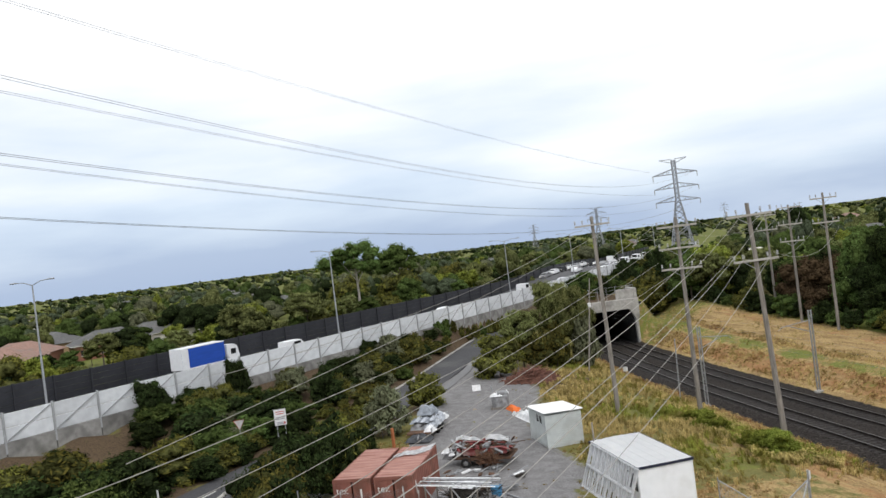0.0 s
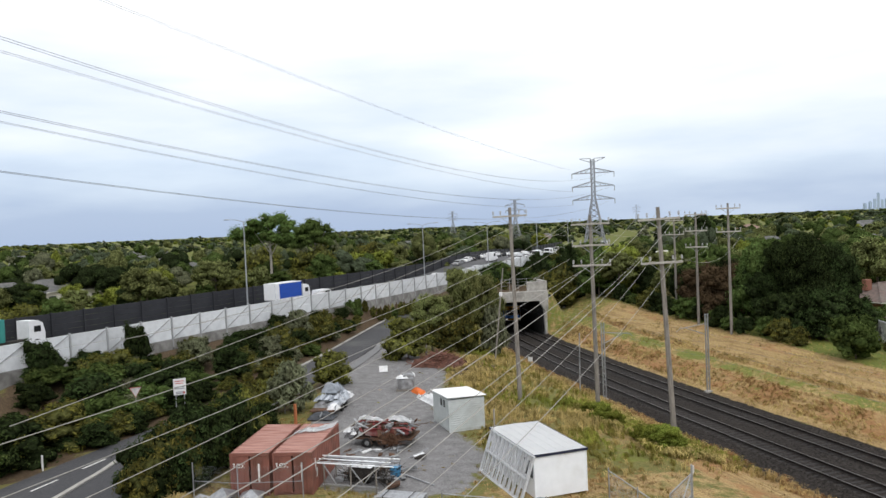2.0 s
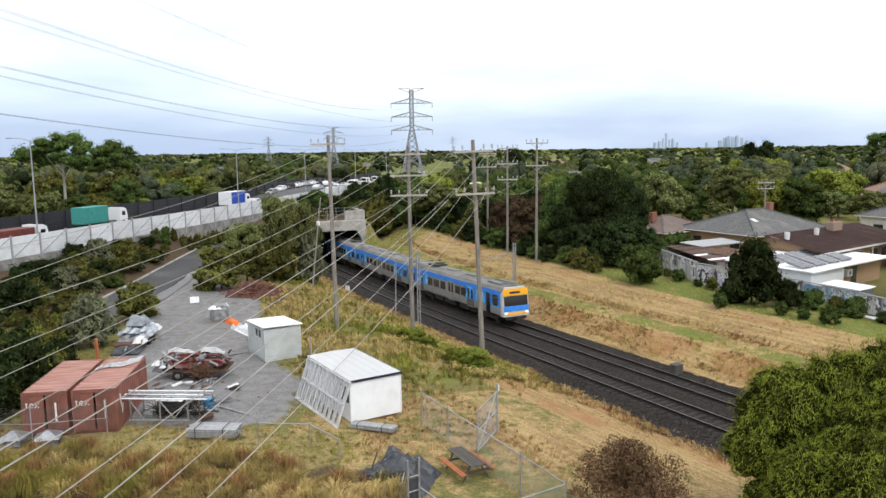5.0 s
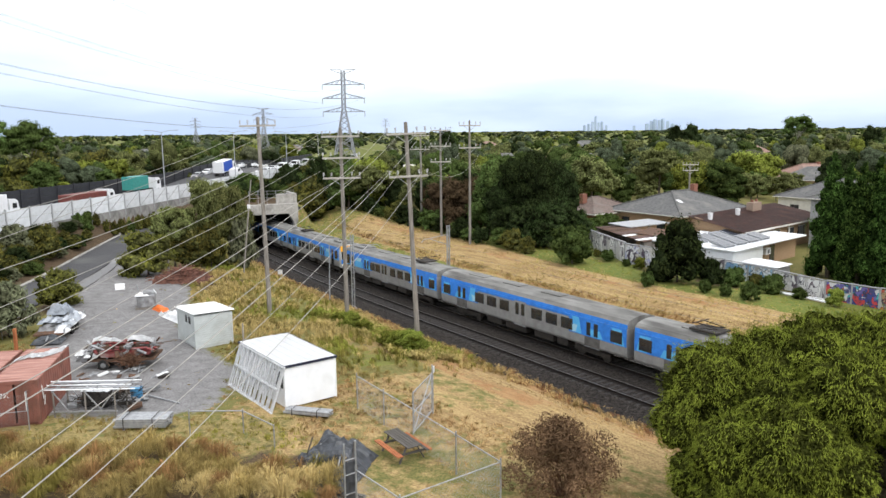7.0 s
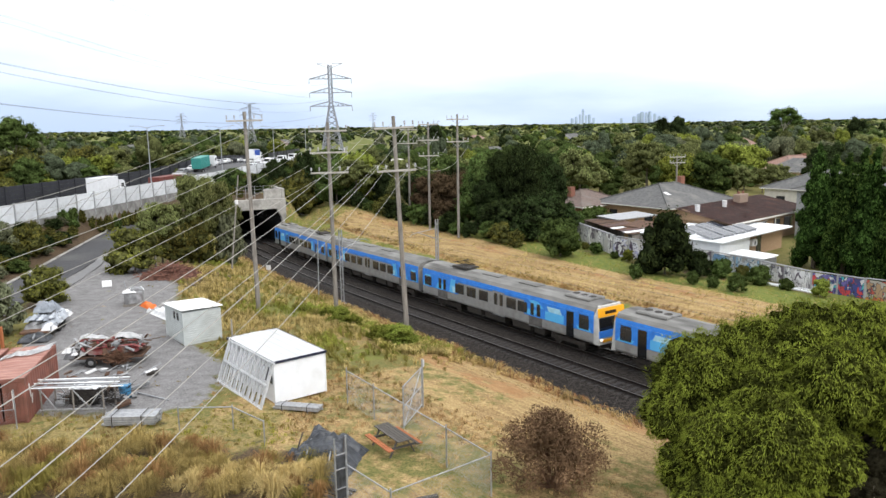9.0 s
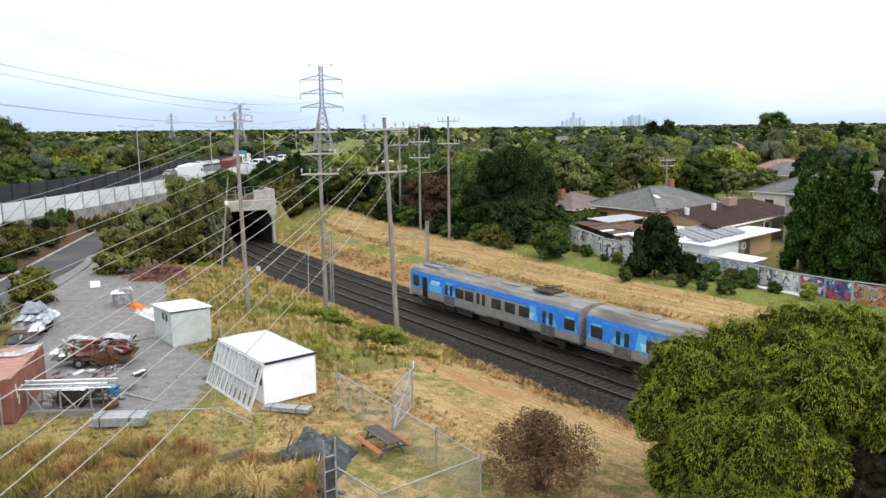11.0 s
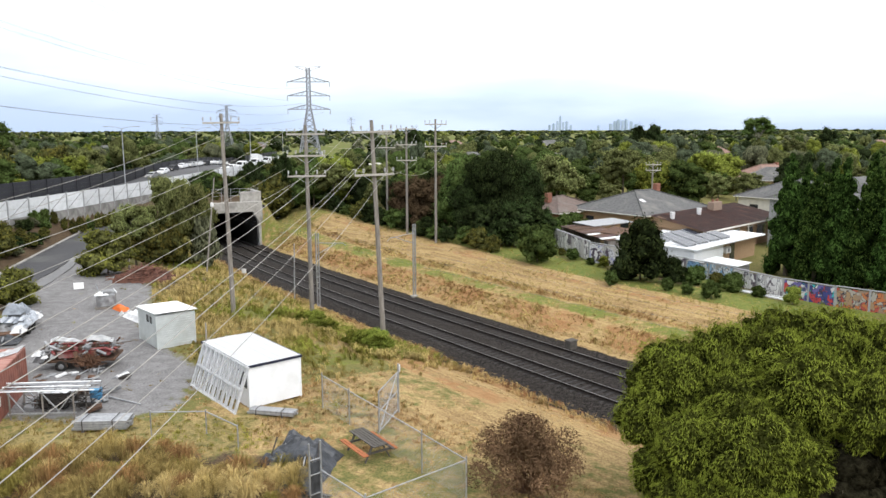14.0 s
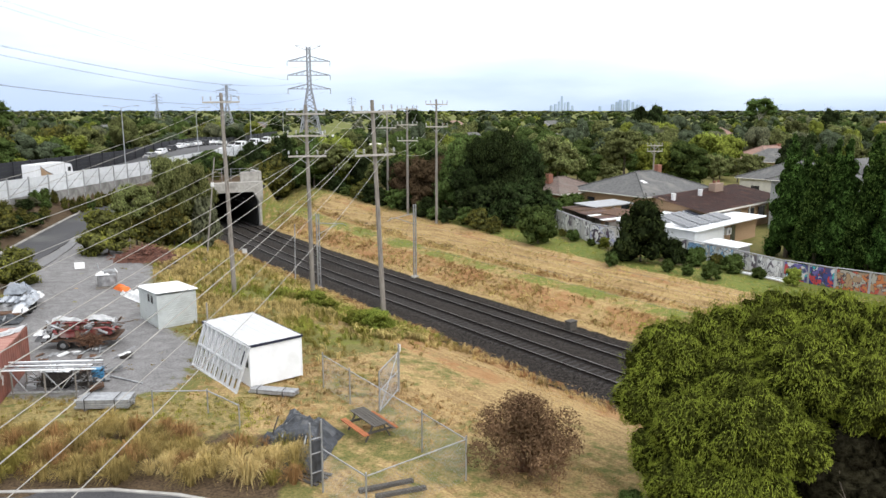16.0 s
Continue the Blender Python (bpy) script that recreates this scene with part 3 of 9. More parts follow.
def zones(x, y):
    """Weights: gravel, lush, ballast / straw, litter, which also paints some shade."""
    s, n = to_sn(x, y)
    nn = n - bend(s)
    gravel = lush = ballast = straw = litter_shade = rust_shade = 0.0
    if s < PORTAL_S + 3:
        if 33.1 < nn < 42.6:
            ballast = 1.0
        elif nn < 34 and nn > 31.3:
            ballast = smooth_step(31.6, 33.0, nn)
    if 42.3 < nn < 54.0 and s < 160:
        straw = 1.0
        if 43.3 < nn < 46.0:
            rust_shade = 0.62 + 0.5 * noise.noise(Vector((x * 0.3, y * 0.3, 21)))
            lush = 0.22 + 0.45 * noise.noise(Vector((x * 0.45, y * 0.45, 27)))
        elif 46.0 <= nn < 48.3:
            straw, lush = 0.9, 0.56 + 0.28 * noise.noise(Vector((x * 0.25, y * 0.25, 29)))
        elif 48.3 <= nn < 49.1:
            # dark line painted for the shadow at the upper slope's foot
            rust_shade = 0.62
        elif 50.9 < nn < 52.9:
            rust_shade = 0.46 + 0.5 * noise.noise(Vector((x * 0.22, y * 0.22, 23)))
    if s > 100 and 42.3 < nn < 54.0:
        rust_shade *= 1 - smooth_step(100, 108, s)
        lush = max(lush, 0.55 * smooth_step(100, 108, s))
    if 53.6 <= nn < 66:
        lush = 0.95
        straw = 0.45 if nn < 57 else 0.0
        if nn > 58.5:
            # lawn darkened in patches, partly as painted shade
            lush, litter_shade = 0.85, 0.40 + 0.35 * noise.noise(Vector((x * 0.3, y * 0.3, 33)))
    if 26 < nn < 32.6 and s < 46:
        straw = 0.75
        rust_shade = 0.34 + 0.6 * noise.noise(Vector((x * 0.22, y * 0.22, 25))) + 0.22 * smooth_step(30, 32, nn)
    if nn < 32 and s < 38 and nn > 12:
        straw = max(straw, 0.55 + 0.3 * noise.noise(Vector((x * 0.15, y * 0.15, 0))))
    if 20 < nn < 30 and 40 < s < 100:
        lush = 0.35 + 0.35 * noise.noise(Vector((x * 0.12, y * 0.12, 5)))
        straw = max(straw, 0.40 + 0.5 * noise.noise(Vector((x * 0.10, y * 0.10, 9))))
    # the yard: gravel between the containers and the pole line, narrowing towards the road's apron
    lo = np.interp(y, [32, 36, 44, 55, 66, 76, 84], [-27, -27.5, -29, -32, -38, -41, -42])
    hi = np.interp(y, [32, 34, 37, 44, 50, 55, 60, 67, 74, 84], [-20, -17, -13.5, -14.5, -19.5, -22.5, -24, -26, -31, -41])
    if 32 < y < 84:
        gravel = min(smooth_step(lo - 1.2, lo + 1.2, x), 1 - smooth_step(hi - 2.4, hi + 2.0, x)) * smooth_step(33.5, 39, y)
    ro = road_offset(x, y)
    if 40 < y < 112 and -10 < ro < -2.2:
        litter_shade = 0.9
    if 2.4 < ro < 5 and 45 < y < 62:
        litter_shade = 0.6
    if abs(x + 28) < 5 and abs(y - 71) < 4:
        litter_shade = 0.7
    if wall_side(x, y) > 0 and ro < -2.2:
        litter_shade = max(litter_shade, 0.75)
    # the weeping tree's ground shadow, painted with the dark litter colour
    if math.hypot(x - 14.0, y - 24.6) < 5.5:
        litter_shade = 0.9
    if math.hypot(x, y) > 190 or w_far(x, y):
        lush, straw, litter_shade = 1.0, 0.0, 0.40
    if 17 < y < 31.6 and -28 < x < -6:
        litter_shade = 0.8
    elif 31 < y < 36.5 and -29 < x < -9:
        straw, litter_shade, lush = 0.55, 0.36, 0.42
    if s > PORTAL_S + 0.5 and 18 < nn < 42.5:
        litter_shade = 0.85
    return (gravel, lush, ballast, 1.0), (straw, litter_shade, rust_shade, 1.0)


def grid_lines(lo, hi, step, far):
    out, v, st = [lo], lo, step
    while v > -far:
        st *= 1.22
        v -= st
        out.insert(0, v)
    v = lo
    while v < hi:
        v += step
        out.append(v)
    st = step
    while v < far:
        st *= 1.22
        v += st
        out.append(v)
    return out


def build_ground():
    # axes along and across the railway, so the cutting's edges are clean
    ss, nns = grid_lines(-5.0, 124.0, 0.85, 4600.0), grid_lines(-6.0, 70.0, 0.7, 4600.0)
    verts, za, zb = [], [], []
    for s in ss:
        for n in nns:
            n2 = n + (bend(s) if -20 < s < 180 and 0 < n < 75 else 0.0)
            p = plan(s, n2)
            z = ground_z(p.x, p.y)
            if s < 118 and n < 70 and s > -8:
                w = 0.05 * noise.noise(Vector((p.x * 0.8, p.y * 0.8, 0))) + 0.12 * noise.noise(Vector((p.x * 0.2, p.y * 0.2, 7)))
                z += w if not (33 < n < 43) else 0.2 * w
            verts.append((p.x, p.y, z))
            a, b = zones(p.x, p.y)
            za.append(a)
            zb.append(b)
    k, faces = len(nns), []
    for i in range(len(ss) - 1):
        for j in range(k - 1):
            sm, nm = (ss[i] + ss[i + 1]) / 2, (nns[j] + nns[j + 1]) / 2
            if PORTAL_S - 0.6 < sm < PORTAL_S + 3.0 and 34.0 < nm < 42.6:
                continue    # the tunnel's mouth
            faces.append((i * k + j, (i + 1) * k + j, (i + 1) * k + j + 1, i * k + j + 1))
    ob = raw("ground", verts, faces, M_GROUND)
    me = ob.data
    for name, dat in (("zone_a", za), ("zone_b", zb)):
        at = me.color_attributes.new(name, "FLOAT_COLOR", "POINT")
        at.data.foreach_set("color", np.array(dat, dtype=np.float32).ravel())
    me.shade_smooth()
    if me.polygons[0].normal.z < 0:
        me.flip_normals()
    tagged(ob, "rough grass, weeds, gravel yard and railway cutting", "ground", kind="structure")


build_ground()


def strip(name, centre, left, right, lift, mat, label, category, step=2.0, depth=0.25):
    """A road along a centre line, with thickness at its edges."""
    pts = []
    for (x0, y0), (x1, y1) in zip(centre, centre[1:]):
        m = max(1, int(math.hypot(x1 - x0, y1 - y0) / step))
        pts += [(x0 + (x1 - x0) * i / m, y0 + (y1 - y0) * i / m) for i in range(m)]
    pts.append(centre[-1])
    verts, faces = [], []
    for i, (x, y) in enumerate(pts):
        a, b = pts[max(i - 1, 0)], pts[min(i + 1, len(pts) - 1)]
        d = Vector((b[0] - a[0], b[1] - a[1], 0)).normalized()
        r = Vector((d.y, -d.x, 0))
        for off, dz in ((left, -depth), (left, 0.0), ((left + right) / 2, 0.04), (right, 0.0), (right, -depth)):
            p = Vector((x, y, 0)) + r * off
            verts.append((p.x, p.y, lift(p.x, p.y) + dz))
    for i in range(len(pts) - 1):
        for j in range(4):
            faces.append((i * 5 + j, i * 5 + j + 1, (i + 1) * 5 + j + 1, (i + 1) * 5 + j))
    ob = raw(name, verts, faces, mat)
    return tagged(ob, label, category, kind="structure")


strip("side_road", ROAD, -2.35, 2.35, lambda x, y: ground_z(x, y) * 0.3 + 0.09, M_ASPHALT, "narrow worn grey asphalt service road", "road")
strip("kerb", [(x - 2.5, y) for x, y in ROAD[4:]], -0.16, 0.16, lambda x, y: ground_z(x, y) * 0.3 + 0.2, M_CONCRETE, "pale concrete kerb beside the service road", "kerb")
strip("driveway_apron", [(-41.6, 84.5), (-39.4, 77.5), (-37.9, 71.0), (-37.2, 67.0)], -0.45, 0.45, lambda x, y: 0.13, M_SLIP, "pale worn crossover into the yard", "driveway")

strip("junction_road", [(-31.0, 24.0), (-33.0, 30.0), (-34.4, 35.0), (-36.4, 40.0), (-38.4, 44.0)], -2.3, 2.1, lambda x, y: ground_z(x, y) * 0.3 + 0.084, M_ASPHALT, "dark asphalt arm of the road junction", "road")
strip("kerb", [(-33.7, 24.0), (-35.6, 30.0), (-36.9, 35.0), (-38.0, 38.0)], -0.16, 0.16, lambda x, y: 0.2, M_CONCRETE, "pale concrete kerb of the traffic island", "kerb")

strip("footpath", [(-31.0, 25.4), (-24.0, 25.5), (-17.0, 25.2), (-12.7, 25.4), (-10.0, 25.0), (-7.5, 24.2), (-5.0, 22.6)], -1.1, 1.1, lambda x, y: ground_z(x, y) + 0.05, M_ASPHALT, "dark asphalt footpath below the deck", "path")
strip("kerb", [(-31.0, 26.6), (-24.0, 26.7), (-17.0, 26.4), (-12.7, 26.6), (-10.0, 26.2), (-7.2, 25.3), (-4.4, 23.5)], -0.09, 0.09, lambda x, y: ground_z(x, y) + 0.1, M_CONCRETE, "grey concrete edging of the footpath", "kerb")

# ---------------------------------------------------------------- freeway
FW = Vector((WALL_SLOPE, 1.0, 0)).normalized()
FR = Vector((FW.y, -FW.x, 0))


def fway(y, off, z=0.0):
    """A place beside the near wall: off metres to its right."""
    return Vector((WALL_X0 + WALL_SLOPE * (y - WALL_Y0), y, z)) + FR * off


def fway2(y, off, z=0.0):
    return fway(y, off - swing(y), z)


def build_freeway():
    strip("freeway", [tuple(fway2(y, -16.2)[:2]) for y in (-60, 60, 140, 165, 180, 195, 210, 227, 250, 270, 300, 430)], -15.7, 15.7, lambda x, y: 1.51 + road_rise(y), M_FREEWAY, "worn grey asphalt freeway of many lanes", "road", 6.0, 3.6)
    strip("slip_road", [tuple(fway2(y, -5.8)[:2]) for y in (104, 165, 180, 195, 210, 227, 250, 270, 300, 430)], -5.4, 5.4, lambda x, y: 1.56 + slip_rise(y), M_SLIP, "pale worn asphalt slip road climbing beside the noise wall", "road", 8.0, 2.4)
    med = boxm((0.5, 220, 0.9), (0, 0, 0), None, 0.05)
    ob = part("median_barrier", med, M_CONCRETE)
    ob.matrix_basis = Matrix.Translation(fway(50, -15.0, 1.95)) @ pose(0, 0, 0, 0, 0, -math.degrees(math.atan(WALL_SLOPE)))
    tagged(ob, "long concrete median barrier on the freeway", "barrier", kind="structure")


build_freeway()


def near_wall():
    """The pale noise wall: posts every 4 m, leaning sheet panels with a diagonal fold, a concrete plinth below."""
    wall = thing("wall_noise_near", fway(WALL_Y0, 0), "pale grey panelled noise wall beside the freeway", "noise wall", kind="structure")
    inv = wall.matrix_basis.inverted()
    pan = bmesh.new()
    for k in range(2):
        box(pan, (0.09, 3.86, 1.1), (0, 0, 0.55 + k * 1.14), None, 0.02)
    pm = bpy.data.meshes.new("panel")
    pan.to_mesh(pm)
    pm.materials.append(M_WALLPANEL)
    brace = bmesh.new()
    beam(brace, (0.10, -1.85, 0.1), (0.10, 1.85, 2.2), 0.06)
    brm = bpy.data.meshes.new("brace")
    brace.to_mesh(brm)
    brm.materials.append(M_WALLPOST)
    po = boxm((0.22, 0.16, 3.3), (0, 0, 0.75), None, 0.02)
    pom = bpy.data.meshes.new("post")
    po.to_mesh(pom)
    pom.materials.append(M_WALLPOST)
    pl = boxm((0.30, 3.9, 2.9), (0, 0, -1.48), None, 0.03)
    plm = bpy.data.meshes.new("plinth")
    pl.to_mesh(plm)
    plm.materials.append(M_PLINTH)
    y = 6.0
    while y < 262:
        p0, p1 = fway2(y - 2, 0, 3.55 + 0.45 * ramp_rise(y)), fway2(y + 2, 0, 3.55 + 0.45 * ramp_rise(y))
        m = inv @ Matrix.Translation((p0 + p1) / 2) @ pose(0, 0, 0, 0, 0, math.degrees(math.atan2(p0.x - p1.x, p1.y - p0.y)))
        piece("panel", pm, wall, m)
        piece("brace", brm, wall, m)
        piece("post", pom, wall, m @ Matrix.Translation((0.06, 2.0, 0)))
        piece("plinth", plm, wall, m)
        y += 4.0 * FW.y


def far_wall():
    wall = thing("wall_noise_far", fway(WALL_Y0, -32), "dark grey panelled noise wall behind the freeway", "noise wall", kind="structure")
    inv = wall.matrix_basis.inverted()
    b = bmesh.new()
    for k in range(4):
        box(b, (0.12, 4.94, 0.78), (0, 0, 0.4 + 0.8 * k), None, 0.015)
    pm = bpy.data.meshes.new("panel")
    b.to_mesh(pm)
    pm.materials.append(M_DARKPANEL)
    po = boxm((0.3, 0.2, 3.3), (0, 0, 1.65))
    pom = bpy.data.meshes.new("post")
    po.to_mesh(pom)
    pom.materials.append(M_DARKPANEL)
    y = -20.0
    bar = boxm((0.45, 4.96, 0.95), (0, 0, 0.47), None, 0.04)
    bam = bpy.data.meshes.new("barrier")
    bar.to_mesh(bam)
    bam.materials.append(M_WALLPANEL)
    while y < 330:
        if 196 < y < 262:
            q0, q1 = fway2(y - 2.5, -31.0, 1.5 + road_rise(y - 2.5)), fway2(y + 2.5, -31.0, 1.5 + road_rise(y + 2.5))
            piece("barrier", bam, wall, inv @ Matrix.LocRotScale((q0 + q1) / 2, (q1 - q0).to_track_quat("Y", "Z"), None))
        p0, p1 = fway2(y - 2.5, -32, 1.5 + 0.55 * max(0.0, road_rise(y))), fway2(y + 2.5, -32, 1.5 + 0.55 * max(0.0, road_rise(y)))
        m = inv @ Matrix.Translation((p0 + p1) / 2) @ pose(0, 0, 0, 0, 0, math.degrees(math.atan2(p0.x - p1.x, p1.y - p0.y)))
        piece("panel", pm, wall, m)
        piece("post", pom, wall, m @ Matrix.Translation((0.1, 2.5, 0)))
        y += 5.0 * FW.y


near_wall()
far_wall()


def street_lamp(y, off, height, both=True):
    th = thing("street_lamp", fway2(y, off, 1.5), "tall slender grey freeway lamp with twin arms", "street lamp", "freeway lamps")
    part("pole", rod(bmesh.new(), (0, 0, 0), (0, 0, height - 0.3), 0.13, 0.07, 8), M_GALV, th)
    part("base", boxm((0.7, 0.7, 0.9), (0, 0, 0.45), None, 0.06), M_CONCRETE, th)
    for sgn in (-1, 1):
        bm = bmesh.new()
        rod(bm, (0, 0, height - 0.35), (sgn * 1.3, 0, height), 0.05, 0.045, 6)
        rod(bm, (sgn * 1.3, 0, height), (sgn * 2.6, 0, height + 0.08), 0.045, 0.04, 6)
        arm = part("arm", bm, M_GALV, th)
        part("lamp_head", boxm((0.9, 0.3, 0.14), (sgn * 3.0, 0, height + 0.08), None, 0.05), M_GALV, arm)


for y_, h_ in ((46.6, 14.8), (90.6, 15.0), (144.0, 13.4), (177.0, 13.2), (218.0, 13.0), (262.0, 13.0), (310.0, 13.0)):
    street_lamp(y_, -14.0, h_)


# ---------------------------------------------------------------- railway
NEAR_T, FAR_T, GAUGE = 36.05, 40.1, 1.6


def build_track(n0, name):
    tr = thing(name, Matrix.Identity(4), "straight railway track on dark ballast", "railway track", "railway tracks", kind="structure")
    ss = list(np.arange(-140, 56, 14.0)) + list(np.arange(56, 190, 3.0))
    for side in (-1, 1):
        verts, faces, idx = [], [], []
        for i, s in enumerate(ss):
            n = n0 + bend(s) + side * (GAUGE / 2 + 0.035)
            z = rail_z(s)
            for dn, dz in ((-0.07, -0.17), (-0.015, -0.13), (-0.035, -0.04), (-0.035, 0.0), (0.035, 0.0), (0.035, -0.04), (0.015, -0.13), (0.07, -0.17)):
                verts.append(tuple(plan(s, n + dn, z + dz)))
        for i in range(len(ss) - 1):
            for j in range(7):
                faces.append((i * 8 + j, i * 8 + j + 1, i * 8 + 9 + j, i * 8 + 8 + j))
                idx.append(1 if j == 3 else 0)
        raw("rail", verts, faces, [M_RAIL, M_RAILTOP], idx, tr)
    bm = bmesh.new()
    s = -20.0
    while s < 125:
        p = plan(s, n0 + bend(s), rail_z(s) - 0.305)
        box(bm, (2.6, 0.24, 0.16), p, pose(0, 0, 0, 0, 0, 37.3 - math.degrees(math.atan((bend(s + 1) - bend(s - 1)) / 2)) + random.uniform(-1, 1)))
        s += 0.62
    tagged(part("sleepers", bm, M_SLEEPER, tr), kind="stuff")


build_track(NEAR_T, "railway_track_near")
build_track(FAR_T, "railway_track_far")


def ballast_stones():
    """Loose stones on the near shoulder and between the rails, too many to count."""
    rng = np.random.default_rng(61)
    k = 16000
    s = rng.uniform(-4, 78, k)
    n = np.where(rng.uniform(0, 1, k) < 0.6, rng.uniform(31.9, 34.9, k), rng.uniform(34.9, 42.6, k))
    V = np.empty((k, 6, 3))
    for i in range(k):
        p = plan(s[i], n[i] + bend(s[i]))
        z = ground_z(p.x, p.y) + 0.012
        a, r = rng.uniform(0, 1.5), rng.uniform(0.03, 0.075)
        ca, sa = r * math.cos(a), r * math.sin(a)
        V[i] = ((p.x + ca, p.y + sa, z), (p.x - sa, p.y + ca, z), (p.x - ca, p.y - sa, z), (p.x + sa, p.y - ca, z), (p.x, p.y, z + r * 0.8), (p.x, p.y, z - r * 0.5))
    F = []
    for i in range(k):
        b = 6 * i
        for j in range(4):
            F += [(b + j, b + (j + 1) % 4, b + 4), (b + (j + 1) % 4, b + j, b + 5)]
    tagged(raw("ballast_stones", V.reshape(-1, 3), F, M_STONE), "loose dark grey crushed stones of the track bed", "ballast", kind="stuff")


ballast_stones()


def build_portal():
    """Concrete box under the embankment: lintel, haunch and pillar, parapet block, walls and roof running in."""
    b0 = bend(PORTAL_S)
    p = thing("tunnel_portal", Matrix.Translation(plan(PORTAL_S, 40 + b0)) @ pose(0, 0, 0, 0, 0, 37.3 - 8.0), "weathered concrete railway tunnel portal with dark mouth", "tunnel portal", kind="structure")
    part("lintel", boxm((9.4, 1.0, 1.6), (-1.85, 0, 2.42), None, 0.05), M_CONCRETE, p)
    bm = bmesh.new()
    ring = [(1.28, 1.7), (2.80, 1.7), (2.80, 0.2), (2.36, -0.2)]
    lo = [bm.verts.new((x, -0.55, z)) for x, z in ring]
    hi = [bm.verts.new((x, 0.45, z)) for x, z in ring]
    for k in range(4):
        bm.faces.new((lo[k], lo[(k + 1) % 4], hi[(k + 1) % 4], hi[k]))
    bm.faces.new(lo[::-1])
    bm.faces.new(hi)
    bmesh.ops.recalc_face_normals(bm, faces=bm.faces)
    part("haunch", bm, M_CONCRETE, p, "tapering concrete haunch under the lintel")
    part("pillar", boxm((0.34, 0.7, 4.6), (2.35, -0.1, -1.9), pose(0, 0, 0, 0, -2, 0), 0.04), M_CONCRETE, p)
    part("upstand", boxm((3.2, 0.35, 1.5), (1.2, 0.3, 3.96), None, 0.04), M_CONCRETE, p)
    part("end_block", boxm((0.5, 4.8, 3.1), (2.6, 2.4, 3.2), None, 0.05), M_CONCRETE, p, "pale square end block of the parapet")
    part("wing_wall", boxm((0.6, 6.0, 6.4), (-6.6, 2.6, -0.9), None, 0.05), M_CONCRETE, p)
    part("retaining_wall", boxm((0.46, 4.4, 6.0), (2.6, 2.6, -1.4), None, 0.05), M_CONCRETE, p)
    part("deck", boxm((11.0, 18.0, 0.5), (-2.0, 9.4, 2.25)), M_DARKCON, p)
    # inner walls and roof follow the tracks in
    for nm, n0, n1, z0, z1 in (("tunnel_wall", 33.0, 33.6, -0.6, 5.6), ("tunnel_wall", 42.2, 42.8, -0.6, 5.6), ("tunnel_roof", 33.0, 42.8, 5.3, 5.6), ("tunnel_floor", 33.0, 42.8, -0.6, -0.3)):
        verts, faces, ss = [], [], list(np.arange(PORTAL_S + 0.5, 300, 8.0))
        for s in ss:
            for n, z in ((n0, z0), (n1, z0), (n1, z1), (n0, z1)):
                q = plan(s, n + bend(s), rail_z(s) + z)
                verts.append(tuple(p.matrix_basis.inverted() @ q))
        for i in range(len(ss) - 1):
            for j in range(4):
                faces.append((i * 4 + j, i * 4 + (j + 1) % 4, i * 4 + 4 + (j + 1) % 4, i * 4 + 4 + j))
        k = (len(ss) - 1) * 4
        faces += [(0, 3, 2, 1), (k, k + 1, k + 2, k + 3)]
        raw(nm, verts, faces, M_DARKCON, None, p)
    part("tunnel_end", boxm((16.0, 0.5, 12.0), (-3.0 - 30, 185.0, -5.0)), M_DARKCON, p)
    for x in (-4.6, -3.2, -1.8, -0.4, 1.0, 2.4):
        part("guard_post", rod(bmesh.new(), (x, 0.42, 3.1), (x, 0.42, 5.3), 0.03, seg=5), M_GALV, p)
    for z in (4.2, 4.75, 5.25):
        part("guard_rail", rod(bmesh.new(), (-4.8, 0.42, z), (2.6, 0.42, z), 0.022, seg=5), M_GALV, p)


build_portal()


def rail_mast(s, n, height, reach):
    """Steel overhead-line mast with a bracket reaching over the track."""
    p = plan(s, n + bend(s))
    p.z = ground_z(p.x, p.y) - 0.05
    m = thing("railway_mast", Matrix.Translation(p) @ pose(0, 0, 0, 0, 0, 37.3), "grey steel railway mast with cantilever bracket", "railway mast", "railway masts")
    bm = bmesh.new()
    for dx in (-0.13, 0.13):
        box(bm, (0.06, 0.16, height), (dx, 0, height / 2))
    for z in np.arange(0.4, height - 0.3, 0.55):
        box(bm, (0.30, 0.05, 0.06), (0, 0, z), pose(0, 0, 0, 0, 35, 0))
    part("post", bm, M_GALV, m)
    part("footing", boxm((0.6, 0.6, 0.3), (0, 0, 0.05), None, 0.04), M_CONCRETE, m)
    bm = bmesh.new()
    rod(bm, (0, 0, height - 0.9), (reach, 0, height - 1.2), 0.035, seg=6)
    rod(bm, (0, 0, height - 2.0), (reach * 0.75, 0, height - 1.2), 0.035, seg=6)
    rod(bm, (reach, 0, height - 1.2), (reach * 1.12, 0, height - 1.45), 0.03, seg=6)
    part("bracket", bm, M_GALV, m)
    return m


rail_mast(61.3, 42.6, 7.5, -2.9)
rail_mast(64.1, 33.0, 7.4, 2.8)


def contact_wires():
    for n0, nm in ((NEAR_T, "near"), (FAR_T, "far")):
        for dz, r in ((5.2, 0.005), (6.2, 0.005)):
            pts = [plan(s, n0 + bend(s), rail_z(s) + dz - (0.5 if dz > 6 else 0) * math.sin(max(0, min(1, ((s - 1.3) % 60) / 60)) * math.pi)) for s in np.arange(1.3, 109, 6.0)]
            tagged(part("overhead_wire", tube(pts, r), M_HVWIRE), "thin dark overhead wire above the railway", "overhead wire", "overhead wires")


contact_wires()


